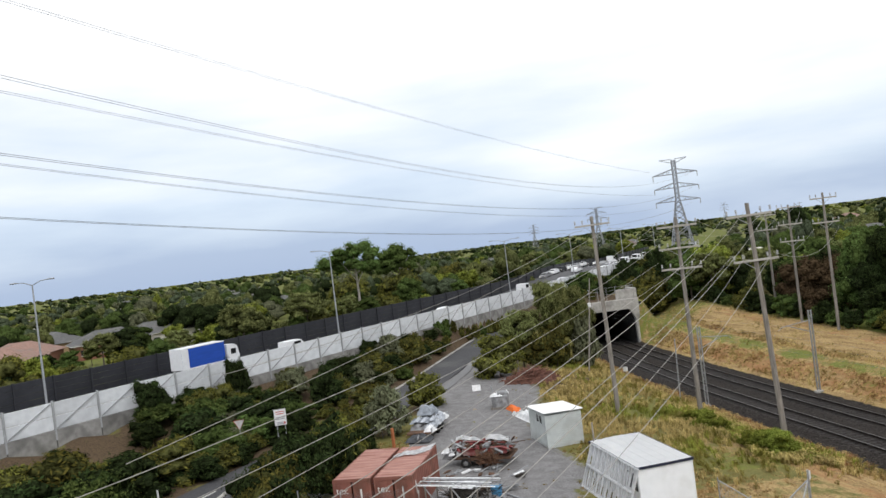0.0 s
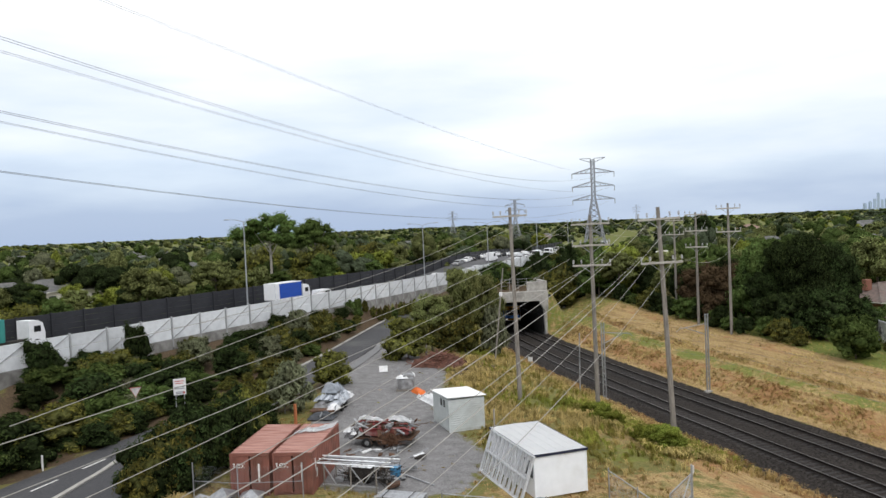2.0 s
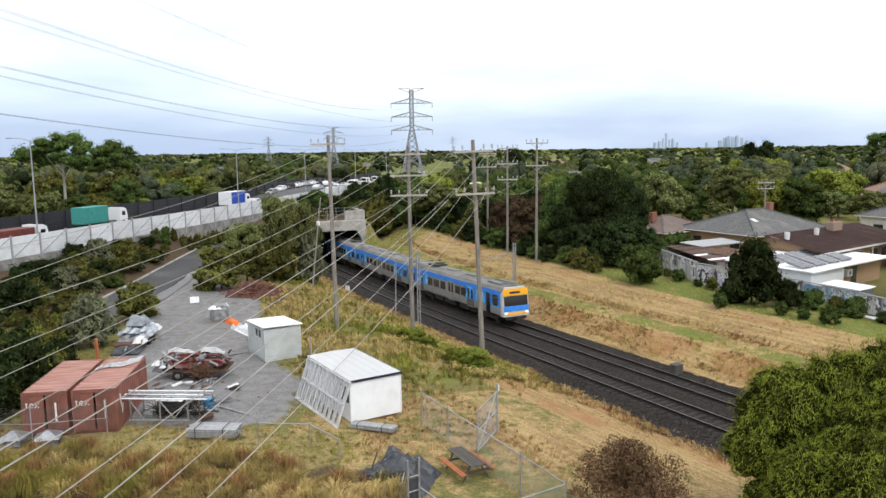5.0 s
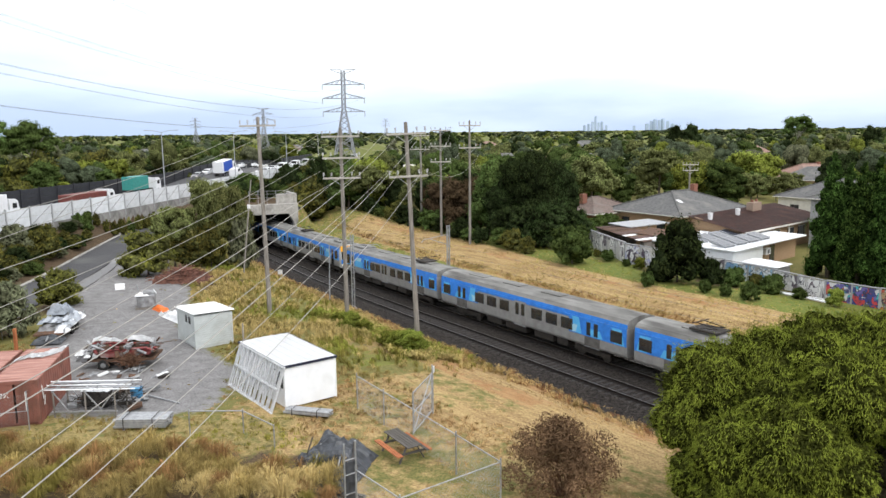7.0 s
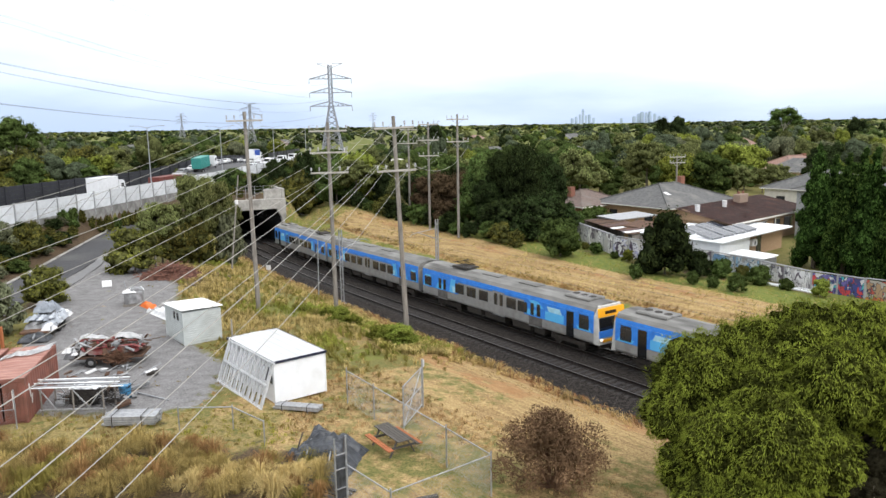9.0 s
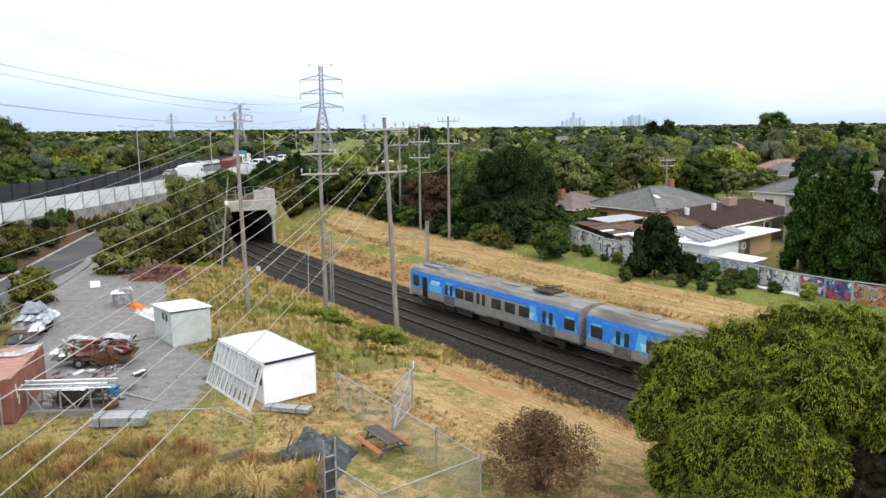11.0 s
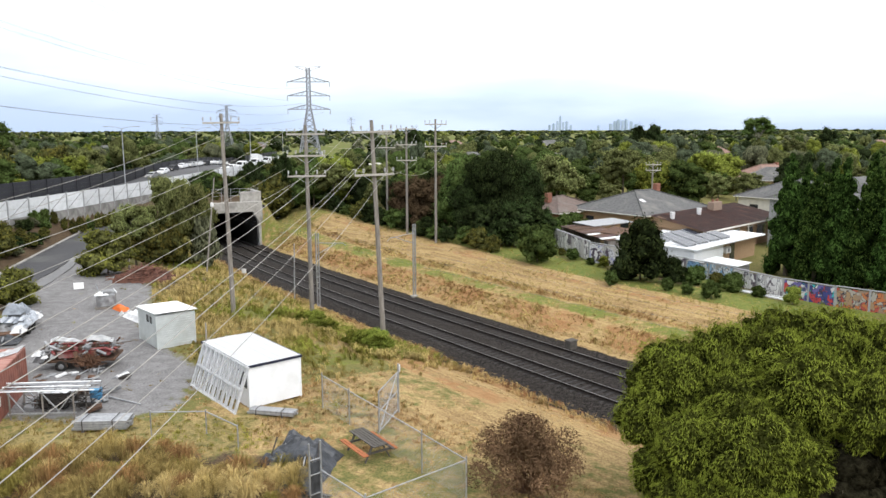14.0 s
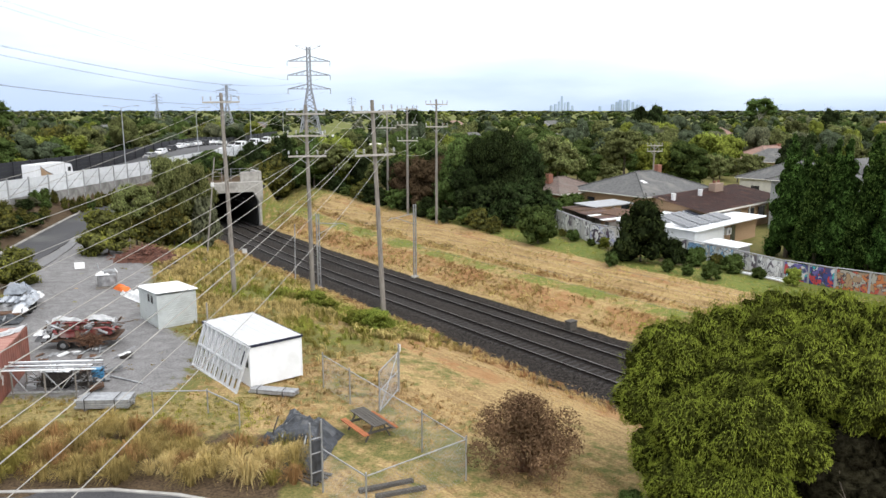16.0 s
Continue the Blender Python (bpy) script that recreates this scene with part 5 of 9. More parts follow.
CONIFER = conifer_model()
CROW = [(24.9, 80, 1.0), (26.7, 78, 0.93), (28.3, 77, 0.98), (29.9, 76, 1.02), (31.6, 74, 0.97), (33.4, 73, 1.03), (35.2, 71, 1.0), (25.9, 83, 0.9), (27.6, 82, 0.96), (30.8, 79, 0.95)]
for i, (a, r, k) in enumerate(CROW):
    x, y = polar(a, r)
    m = Matrix.Translation((x, y, ground_z(x, y))) @ pose(0, 0, 0, 0, 0, 61 * i)
    if i == 0:
        CONIFER.matrix_basis = m
    else:
        copy_thing(CONIFER, m @ Matrix.Diagonal((k, k, k, 1)))


def near_tree():
    """The weeping bottlebrush close below the deck: separate domes of fine hanging leaves."""
    rng = np.random.default_rng(3)
    x, y = polar(28.9, 28.0)
    th = thing("weeping_tree", Matrix.Translation((x, y, ground_z(x, y))), "weeping yellow-green bottlebrush tree with dense hanging foliage", "tree")
    g = ground_z(x, y)
    # the domes, by bearing, distance, top and radius: a tall back row, front cushions and skirts
    domes = [(18.3, 29.0, 6.5, 1.9), (21.4, 29.6, 7.0, 2.0), (24.8, 29.8, 7.6, 2.1), (28.3, 29.8, 7.9, 2.1), (31.8, 29.6, 7.7, 2.1), (35.2, 29.0, 7.2, 2.0), (27.0, 27.6, 7.0, 1.8),
             (16.6, 28.4, 4.9, 1.5), (31.5, 27.4, 6.6, 1.6), (22.6, 27.6, 5.9, 1.6), (19.6, 26.2, 4.7, 1.55), (23.4, 25.7, 5.4, 1.75), (26.2, 26.0, 4.8, 1.35), (17.9, 27.0, 3.2, 1.4), (19.4, 25.5, 2.9, 1.35),
             (22.4, 24.9, 3.2, 1.45), (24.9, 24.9, 2.9, 1.15), (20.6, 25.0, 1.6, 1.2), (24.0, 24.5, 1.7, 1.2), (33.0, 31.5, 6.0, 2.2), (26.0, 32.0, 6.0, 2.4), (20.0, 31.5, 5.2, 2.0)]
    blobs = []
    for az, r, top, rad in domes:
        bx, by = polar(az, r)
        blobs.append(((bx - x, by - y, top - rad * 0.9 - g), (rad, rad, rad * 0.9)))
    part("trunk", trunk(bmesh.new(), (0, 0, -0.3), (0, 0, 5.2), 0.24, rng, [b[0] for b in blobs[::2]]), M_BARK, th)
    # every dome swells and sinks in tufts, and fine leaves hang over it
    V, F, idx, base = [], [], [], 0
    iv, if_ = small_shape(5)

    def swell(p):
        return np.array([noise.noise(Vector(q) * 1.6) + 0.55 * noise.noise(Vector(q) * 4.3 + Vector((7, 3, 1))) for q in p])

    for c, r in blobs:
        c, r = np.array(c), np.array(r)
        k = int(3300 * r[0] ** 2)
        d = sphere_dirs(k, rng, -0.8)
        w0 = swell(c + d * r)
        keep = w0 + rng.normal(0, 0.2, k) > -0.26
        d, w0 = d[keep], w0[keep]
        k = len(d)
        pts = c + d * r * (0.93 + 0.32 * w0 + np.abs(rng.normal(0, 0.045, k)))[:, None]
        out = d * np.array((0.8, 0.8, 0.2)) + rng.normal(0, 0.42, (k, 3))
        out[:, 2] -= rng.uniform(-0.2, 1.6, k)
        out /= np.linalg.norm(out, axis=1)[:, None] + 1e-9
        side = np.cross(out, d + rng.normal(0, 0.25, (k, 3)))
        side /= np.linalg.norm(side, axis=1)[:, None] + 1e-9
        ln, w = rng.uniform(0.07, 0.18, (k, 1)), rng.uniform(0.008, 0.015, (k, 1))
        q = np.stack([pts - out * ln * 0.5, pts + side * w + d * 0.01, pts + out * ln * 0.6, pts - side * w + d * 0.01], 1).reshape(-1, 3)
        V.append(q)
        F += [(base + 4 * j, base + 4 * j + 1, base + 4 * j + 2, base + 4 * j + 3) for j in range(k)]
        idx += [0] * k
        base += len(q)
        # dome core: hollows between tufts get painted shade from its dark colour
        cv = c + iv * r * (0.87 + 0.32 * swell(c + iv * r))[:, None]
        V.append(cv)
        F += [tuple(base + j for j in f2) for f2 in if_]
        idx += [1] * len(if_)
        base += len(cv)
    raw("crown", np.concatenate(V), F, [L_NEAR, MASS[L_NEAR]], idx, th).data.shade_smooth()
    bm = bmesh.new()
    for i in range(160):
        p0 = Vector((rng.uniform(-1.0, 3.6), rng.uniform(-3.6, 0.5), rng.uniform(0.8, 3.2)))
        a, e, l = rng.uniform(0, math.tau), rng.uniform(-0.2, 1.2), rng.uniform(0.5, 1.5)
        rod(bm, p0, p0 + Vector((math.cos(a) * math.cos(e) * l, math.sin(a) * math.cos(e) * l, math.sin(e) * l)), 0.02, 0.008, 4)
    part("inner_growth", bm, M_BARK, th, "bare shaded twigs under the canopy")
    # added dark body behind the twigs, standing in for the canopy's shade
    crown("inner_growth", [((0.3, 0.4, 2.6), (4.2, 3.9, 2.6))], 6000, 0.05, [INNER_SHADE, INNER_SHADE], rng, th, 2.0, 1.0, -0.5, 0.9, 10, 0.1, 0.3)


near_tree()


def dry_bush():
    rng = np.random.default_rng(4)
    x, y = polar(6.9, 28.5)
    th = thing("dry_shrub", Matrix.Translation((x, y, ground_z(x, y))), "half-bare brown shrub with fine dry twigs", "shrub")
    bm = bmesh.new()
    tips = []
    for i in range(60):
        a, e = rng.uniform(0, math.tau), rng.uniform(0.15, 1.45)
        l = rng.uniform(1.5, 3.2)
        t_ = Vector((math.cos(a) * math.cos(e) * l * 0.85, math.sin(a) * math.cos(e) * l * 0.85, math.sin(e) * l + 0.2))
        rod(bm, (0.1 * math.cos(a), 0.1 * math.sin(a), 0), t_, 0.03, 0.008, 4)
        tips.append(t_)
    part("branchwork", bm, M_BRANCH, th)
    blobs = [((t_.x * 0.86, t_.y * 0.86, t_.z * 0.86), (0.62, 0.62, 0.55)) for t_ in tips]
    crown("crown", blobs, 15000, 0.04, [L_DRY, L_CORE], rng, th, 2.2, 0.2, -1.0, 0.0, 6, 0.25)


dry_bush()
for x_, y_, h_ in ((-9.6, 55.0, 1.7), (-8.4, 54.4, 1.3), (-5.4, 50.2, 1.6), (-4.4, 49.4, 1.9), (-6.4, 51.4, 1.2), (-11.0, 57.2, 1.1)):
    plant("bright", x_, y_, h_, 1.2, label="yellow-green flowering weed bush on the cutting's shoulder", group="shoulder weeds")
plant("midshrub", 6.6, 24.6, 1.3, 0.8, label="small leafy green shrub in the straw grass")


def far_woods():
    """The suburb's tree cover out to the skyline, too many to count: one sheet of small leafy lobes."""
    rng = np.random.default_rng(21)
    V, F, idx, base = [], [], [], 0
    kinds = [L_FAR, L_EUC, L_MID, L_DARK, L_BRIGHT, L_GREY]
    for i in range(4300):
        a = rng.uniform(-72, 45)
        r = 190 * (2600 / 190) ** (rng.uniform(0, 1) ** 0.9)
        x, y = polar(a, r)
        w = wall_side(x, y) + swing(y)
        if -33 < w < 3 and y < 480:
            continue
        h = rng.uniform(4.0, 9.5) * (1 + 0.3 * (rng.uniform() < 0.14)) + (1.5 if r > 900 else 0.0)
        wd = rng.uniform(2.4, 5.2) * (1.0 + 0.8 * (r > 700) + 1.0 * (r > 1400))
        g = ground_z(x, y)
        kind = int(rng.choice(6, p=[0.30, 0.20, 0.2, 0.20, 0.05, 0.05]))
        lobes = 7 if r < 450 else 5 if r < 700 else 3
        for l in range(lobes):
            k = 14 if r < 450 else 8 if r < 700 else 4
            b, f = l * 2.399 + rng.uniform(-0.5, 0.5), (l + 0.5) / lobes
            c = np.array((x + 0.62 * wd * math.cos(b) * (1 - 0.6 * f), y + 0.62 * wd * math.sin(b) * (1 - 0.6 * f), g + h * (0.42 + 0.42 * f)))
            rr = np.array((wd * 0.48, wd * 0.48, h * 0.2)) * rng.uniform(0.65, 1.1)
            dirs = sphere_dirs(k, rng, -0.15)
            pts = c + dirs * rr * rng.uniform(0.95, 1.12, (k, 1))
            q = leaf_quads(pts, dirs, 0.22 * (1 + 0.7 * (r > 450) + (r > 1000)), rng, 1.3, 0.0, 0.4)
            V.append(q)
            F += [(base + 4 * j, base + 4 * j + 1, base + 4 * j + 2, base + 4 * j + 3) for j in range(k)]
            idx += [kind] * k
            base += len(q)
            # lobe cores, their self-shade painted into the mottling
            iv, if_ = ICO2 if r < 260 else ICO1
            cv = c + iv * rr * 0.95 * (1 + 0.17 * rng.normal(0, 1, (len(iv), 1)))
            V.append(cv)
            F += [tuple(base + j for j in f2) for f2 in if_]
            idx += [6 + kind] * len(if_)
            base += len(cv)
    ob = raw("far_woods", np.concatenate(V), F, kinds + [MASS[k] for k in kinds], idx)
    ob.data.shade_smooth()
    tagged(ob, "distant suburban treetops stretching to the horizon", "woods", kind="stuff")


far_woods()


def grass(name, count, area, mats, rng, height, width, blades, label, keep=None, lean=0.6, sway=0.0, patch=0.16):
    """Tufts of bent blades over a stretch of ground."""
    tall = height[1] > 0.5
    V, F, idx, base = [], [], [], 0
    (x0, x1), (y0, y1) = area
    done = 0
    while done < count:
        s, n = rng.uniform(x0, x1), rng.uniform(y0, y1)
        p = plan(s, n + (bend(s) if n > 15 else 0))
        done += 1
        d = keep(p.x, p.y, s, n) if keep else 1.0
        if rng.uniform() > d:
            continue
        z = ground_z(p.x, p.y)
        nb = int(rng.integers(blades[0], blades[1]))
        h = rng.uniform(*height) * (0.6 + 0.4 * d)
        a = rng.uniform(0, math.tau, nb)
        o = rng.uniform(0, 0.2, (nb, 1)) * np.stack([np.cos(a * 3), np.sin(a * 3)], 1)
        ln = rng.uniform(0.2, 1.0, nb) * lean * h
        hh = h * rng.uniform(0.55, 1.1, nb)
        ca, sa = np.cos(a), np.sin(a)
        w = width * rng.uniform(0.7, 1.3, nb)
        bx, by = p.x + o[:, 0], p.y + o[:, 1]
        if sway:
            bx2, by2 = bx + sway * h * math.cos(p.x * 0.4), by + sway * h * (math.sin(p.y * 0.5) - 0.4)
        else:
            bx2, by2 = bx, by
        q = np.empty((nb, 7, 3))
        q[:, 0] = np.stack([bx - sa * w, by + ca * w, np.full(nb, z - 0.03)], 1)
        q[:, 1] = np.stack([bx + sa * w, by - ca * w, np.full(nb, z - 0.03)], 1)
        for k2, (out, up, thin) in enumerate(((0.42, 0.88, 0.9), (0.42, 0.88, 0.9))):
            sg = 1 if k2 == 0 else -1
            q[:, 2 + k2] = np.stack([(bx + bx2) / 2 + ca * ln * out + sg * sa * w * thin, (by + by2) / 2 + sa * ln * out - sg * ca * w * thin, z + hh * up], 1)
        for k2 in (0, 1):
            sg = 1 if k2 == 0 else -1
            q[:, 4 + k2] = np.stack([bx2 + ca * ln * 0.8 + sg * sa * w * 0.6, by2 + sa * ln * 0.8 - sg * ca * w * 0.6, z + hh * 0.86], 1)
        q[:, 6] = np.stack([bx2 + ca * ln * 1.25, by2 + sa * ln * 1.25, z + hh * (0.9 - 0.55 * ln / (lean * h))], 1)
        V.append(q.reshape(-1, 3))
        for j in range(nb):
            b7 = base + 7 * j
            F += [(b7, b7 + 1, b7 + 2, b7 + 3), (b7 + 3, b7 + 2, b7 + 4, b7 + 5), (b7 + 5, b7 + 4, b7 + 6)] if tall else [(b7, b7 + 1, b7 + 4, b7 + 5), (b7 + 5, b7 + 4, b7 + 6)]
        mi = int(min(len(mats) - 1, max(0, (0.5 + 0.95 * noise.noise(Vector((p.x * patch, p.y * patch, 31))) + rng.normal(0, 0.16)) * len(mats))))
        idx += [mi] * ((3 if tall else 2) * nb)
        base += 7 * nb
    ob = raw(name, np.concatenate(V), F, mats, idx)
    tagged(ob, label, "grass", kind="stuff")


def tussocks():
    """Round tussocks of long arching blades, crowded on the mound at the foot of the deck."""
    rng = np.random.default_rng(88)
    V, F, idx, base = [], [], [], 0
    mats = [L_MOSS, L_GRASS, L_RUST, L_GRASS, L_STRAW]
    for gx in np.arange(-28.0, -5.6, 0.76):
        for gy in np.arange(27.1, 32.6, 0.70):
            x, y = gx + rng.uniform(-0.3, 0.3), gy + rng.uniform(-0.3, 0.3)
            if y > 31.7 + 0.6 * math.sin(x * 0.8) - 0.22 * max(0, x + 13) or y < 27.0 - 0.4 * max(0, x + 9) or rng.uniform() < 0.08:
                continue
            h = rng.uniform(0.55, 1.12)
            nb = int(170 * (0.6 + 0.5 * h))
            a = rng.uniform(0, math.tau, nb)
            ca, sa = np.cos(a), np.sin(a)
            out = h * rng.uniform(0.25, 1.05, nb)
            up = h * np.sqrt(np.maximum(0.05, 1 - (out / h / 1.25) ** 2)) * rng.uniform(0.8, 1.15, nb)
            w = rng.uniform(0.006, 0.011, nb)
            o = rng.uniform(0, 0.12, nb)
            z = ground_z(x, y)
            q = np.empty((nb, 7, 3))
            for k, (f, e, t) in enumerate(((0.0, -0.05, 1.0), (0.35, 0.82, 1.0), (0.72, 0.98, 0.8))):
                for j, sg in enumerate((1, -1)):
                    slot = (0, 1, 3, 2, 4, 5)[2 * k + j] if k == 1 else 2 * k + j
                    q[:, slot] = np.stack([x + ca * (o + out * f) + sg * sa * w * t, y + sa * (o + out * f) - sg * ca * w * t, z + up * e], 1)
            q[:, 6] = np.stack([x + ca * (o + out * 1.12), y + sa * (o + out * 1.12), z + up * 0.62 * rng.uniform(0.4, 1.3, nb)], 1)
            V.append(q.reshape(-1, 3))
            for j in range(nb):
                c = base + 7 * j
                F += [(c, c + 1, c + 2, c + 3), (c + 3, c + 2, c + 5, c + 4), (c + 4, c + 5, c + 6)]
            mi = int(min(4, max(0, (0.45 + 0.9 * noise.noise(Vector((x * 0.3, y * 0.3, 31))) + rng.normal(0, 0.25)) * 5)))
            idx += [mi] * (3 * nb)
            base += 7 * nb
    tagged(raw("long_grass", np.concatenate(V), F, mats, idx), "tall tussocky yellow-green grass", "grass", kind="stuff")


tussocks()


def bank_keep(x, y, s, n):
    if n < 20.5 and s > 52 and x < np.interp(y, [32, 50, 60, 74], [-14, -18.5, -23, -30]):
        return 0.0
    k = smooth_step(36, 44, s) * (0.55 + 0.9 * noise.noise(Vector((x * 0.25, y * 0.25, 2))))
    return max(0.0, min(1.0, k)) * (1 - smooth_step(31.5, 33, n))


grass("bank_grass", 9500, ((36, 100), (15, 32.6)), [L_GREENGRASS, L_MOSS, L_STRAW, L_GRASS, L_STRAW], RNG, (0.35, 0.8), 0.013, (15, 21), "yellow and green grass on the cutting's bank", bank_keep, 0.7, 0.3)
def shoulder(x, y, s, n):
    """Leafy weeds along the top of the cutting."""
    u = (x + 12.5) * 0.616 - (y - 61.5) * 0.788
    v = (x + 12.5) * 0.788 + (y - 61.5) * 0.616
    return 0.85 if 0 < u < 16 and abs(v + 0.6 * math.sin(u)) < 1.7 + noise.noise(Vector((x * 0.5, y * 0.5, 3))) else 0.0


grass("shoulder_weeds", 7000, ((40, 62), (22, 33)), [L_GREENGRASS, L_MOSS, L_STRAW, L_GREENGRASS], RNG, (0.35, 0.8), 0.03, (14, 20), "leafy yellow-green weeds along the cutting's shoulder", shoulder, 0.7, 0.2)
grass("mown_grass", 5200, ((6, 46), (17, 33.5)), [L_STRAW, L_STRAW, L_GRASS], RNG, (0.06, 0.16), 0.010, (8, 14), "cut straw-coloured grass", lambda x, y, s, n: 0.4 + noise.noise(Vector((x * 0.3, y * 0.3, 4))))
grass("crest_grass", 5000, ((10, 125), (49, 60)), [L_GREENGRASS, L_STRAW], RNG, (0.06, 0.16), 0.012, (6, 9), "short grass along the crest of the far bank", lambda x, y, s, n: 0.8 if n > 53.5 else 0.25)
grass("verge_weeds", 9000, ((18, 80), (-2, 22)), [L_GREENGRASS, L_MOSS, L_GRASS, L_STRAW], RNG, (0.06, 0.20), 0.013, (12, 18), "patchy weeds in the yard", lambda x, y, s, n: (0.9 if zones(x, y)[0][0] < 0.5 else 0.01 + 0.35 * max(0.0, noise.noise(Vector((x * 0.35, y * 0.35, 8))) - 0.15)) if -33 < x < 2 and 32 < y < 80 else 0.0)


grass("bank_straw", 9000, ((5, 118), (42.6, 54.5)), [L_STRAW, L_STRAW, L_GRASS], RNG, (0.12, 0.3), 0.014, (6, 9), "dry straw-coloured grass on the far bank", lambda x, y, s, n: 0.55 + noise.noise(Vector((x * 0.3, y * 0.3, 14))), 0.9, 0.5)


grass("bank_scrub", 4200, ((5, 111), (43.2, 46.0)), [L_RUST, L_GRASS, L_RUST, L_STRAW], RNG, (0.12, 0.36), 0.016, (7, 11), "rusty brown and green scrub at the foot of the far bank", lambda x, y, s, n: 0.6 + noise.noise(Vector((x * 0.35, y * 0.35, 17))), 0.9, 0.4, 0.5)
grass("bank_top_straw", 2600, ((5, 111), (48.2, 49.2)), [L_RUST, L_STRAW, L_GRASS], RNG, (0.15, 0.4), 0.014, (6, 10), "dry grass under the upper slope", lambda x, y, s, n: 0.8, 0.9, 0.4)
grass("track_side_grass", 3200, ((8, 108), (31.0, 33.1)), [L_STRAW, L_RUST, L_STRAW, L_GRASS], RNG, (0.25, 0.6), 0.012, (9, 14), "tall dry grass at the ballast's edge", lambda x, y, s, n: 0.25 + 0.9 * max(0.0, noise.noise(Vector((x * 0.3, y * 0.3, 19)))) if s < 44 else 0.75, 0.8, 0.4, 0.4)


# ---------------------------------------------------------------- poles and lines
def utility_pole(name, x, y, z, height, leanx, arm_turn, arms, arm_len, label, group="poles beside the railway", r=0.17):
    th = thing(name, Matrix.Translation((x, y, z)) @ pose(0, 0, 0, 0, leanx, 0), label, "utility pole", group)
    part("shaft", rod(bmesh.new(), (0, 0, -0.3), (0, 0, height), r * 1.15, r * 0.75, 10), M_TIMBER, th)
    for za in arms:
        turn = pose(0, 0, 0, 0, 0, arm_turn)
        arm = part("crossarm", boxm((arm_len, 0.12, 0.14), (0, -0.2, za), None, 0.01), M_ARM, th)
        arm.matrix_basis = turn
        for fx in (-0.48, -0.27, 0.27, 0.48):
            bm = bmesh.new()
            rod(bm, (fx * arm_len, -0.2, za + 0.05), (fx * arm_len, -0.2, za + 0.22), 0.02, seg=6)
            for k in range(3):
                rod(bm, (fx * arm_len, -0.2, za + 0.2 + 0.09 * k), (fx * arm_len, -0.2, za + 0.27 + 0.09 * k), 0.085, 0.05, 8)
            part("insulator", bm, M_CERAMIC, arm)
        bm = bmesh.new()
        for sg in (-1, 1):
            beam(bm, (sg * arm_len * 0.28, -0.15, za - 0.02), (0, -0.1, za - 0.62), 0.035)
        part("brace", bm, M_GALV, arm)
    return th


POLES = [(-16.8, 58.9, -1.0, 16.6, -1.0), (-10.7, 60.1, -1.0, 15.7, -0.4), (-4.2, 51.8, -0.9, 15.9, -2.3)]
utility_pole("utility_pole", *POLES[0][:4], -0.9, 8, (15.9,), 2.8, "tall leaning grey timber power pole with one crossarm")
utility_pole("utility_pole", *POLES[1][:4], -0.4, 8, (15.0, 13.3, 11.7), 3.0, "tall grey timber power pole with three crossarms")
utility_pole("utility_pole", *POLES[2][:4], -2.2, 8, (15.1, 12.2), 2.7, "tall leaning grey timber power pole with two crossarms")


def far_pole(az, r, height, arms, label="timber power pole among the trees"):
    x, y = polar(az, r)
    z = ground_z(x, y)
    return utility_pole("utility_pole", x, y, z, height, 0.0, 8, arms, 2.6, label, "distant power poles", 0.15)


far_pole(-2.7, 98, 13.9, (13.6, 11.6, 9.6))
far_pole(-0.5, 90, 14.8, (14.2, 11.6))
far_pole(-4.2, 112, 13.2, (12.9, 10.9))
far_pole(15.6, 128, 8.8, (8.5, 7.6))

# rows: insulator x y z, far end x y z, sag
POLE_WIRES = [
    (-18.13, 58.56, 14.42, -19.06, 32.60, 11.41, 0.36), (-15.87, 59.21, 14.46, -16.97, 28.89, 11.00, 0.15),
    (-12.46, 59.82, 14.19, -13.78, 23.28, 10.61, 0.49), (-12.43, 59.82, 12.69, -13.75, 23.06, 9.54, 0.40),
    (-12.44, 59.82, 11.28, -13.77, 22.97, 8.91, 0.15), (-9.75, 60.32, 11.33, -11.25, 18.61, 8.99, 0.05),
    (-6.28, 51.62, 14.21, -7.68, 12.63, 10.25, 0.65), (-4.91, 51.77, 14.58, -6.40, 10.47, 10.68, 0.67),
    (-6.03, 51.65, 11.69, -7.46, 12.04, 9.12, 0.36), (-3.70, 51.87, 14.20, -5.26, 8.42, 10.26, 0.53),
    (-5.27, 51.73, 11.61, -6.73, 11.22, 8.48, 0.62), (-3.73, 51.87, 11.60, -5.23, 10.23, 9.00, 0.53)]
TOWER_WIRES = [
    (-48.2, 235.1, 30.0, -48.2, 44.7, 34.3, 1.26), (-36.5, 237.2, 28.5, -36.5, 29.7, 25.4, 4.82),
    (-47.6, 236.1, 23.1, -48.2, 39.2, 28.0, 2.13), (-36.8, 237.2, 24.0, -36.8, 29.6, 21.5, 4.28),
    (-47.6, 236.1, 19.0, -48.8, 39.2, 23.1, 2.76), (-37.0, 237.1, 19.6, -37.0, 29.5, 18.3, 3.90)]


def wire_points(a, e, drop, past, n=26):
    a, e = Vector(a), Vector(e)
    out = []
    for i in range(n + 1):
        k = past * i / n
        out.append(a.lerp(e, k) - Vector((0, 0, 4 * drop * k * (1 - k))))
    return out


for row in POLE_WIRES:
    tagged(part("power_line", tube(wire_points(row[:3], row[3:6], row[6], 1.5), 0.012), M_WIRE), "bare pale aluminium power line sagging between poles", "power line", "pole power lines")
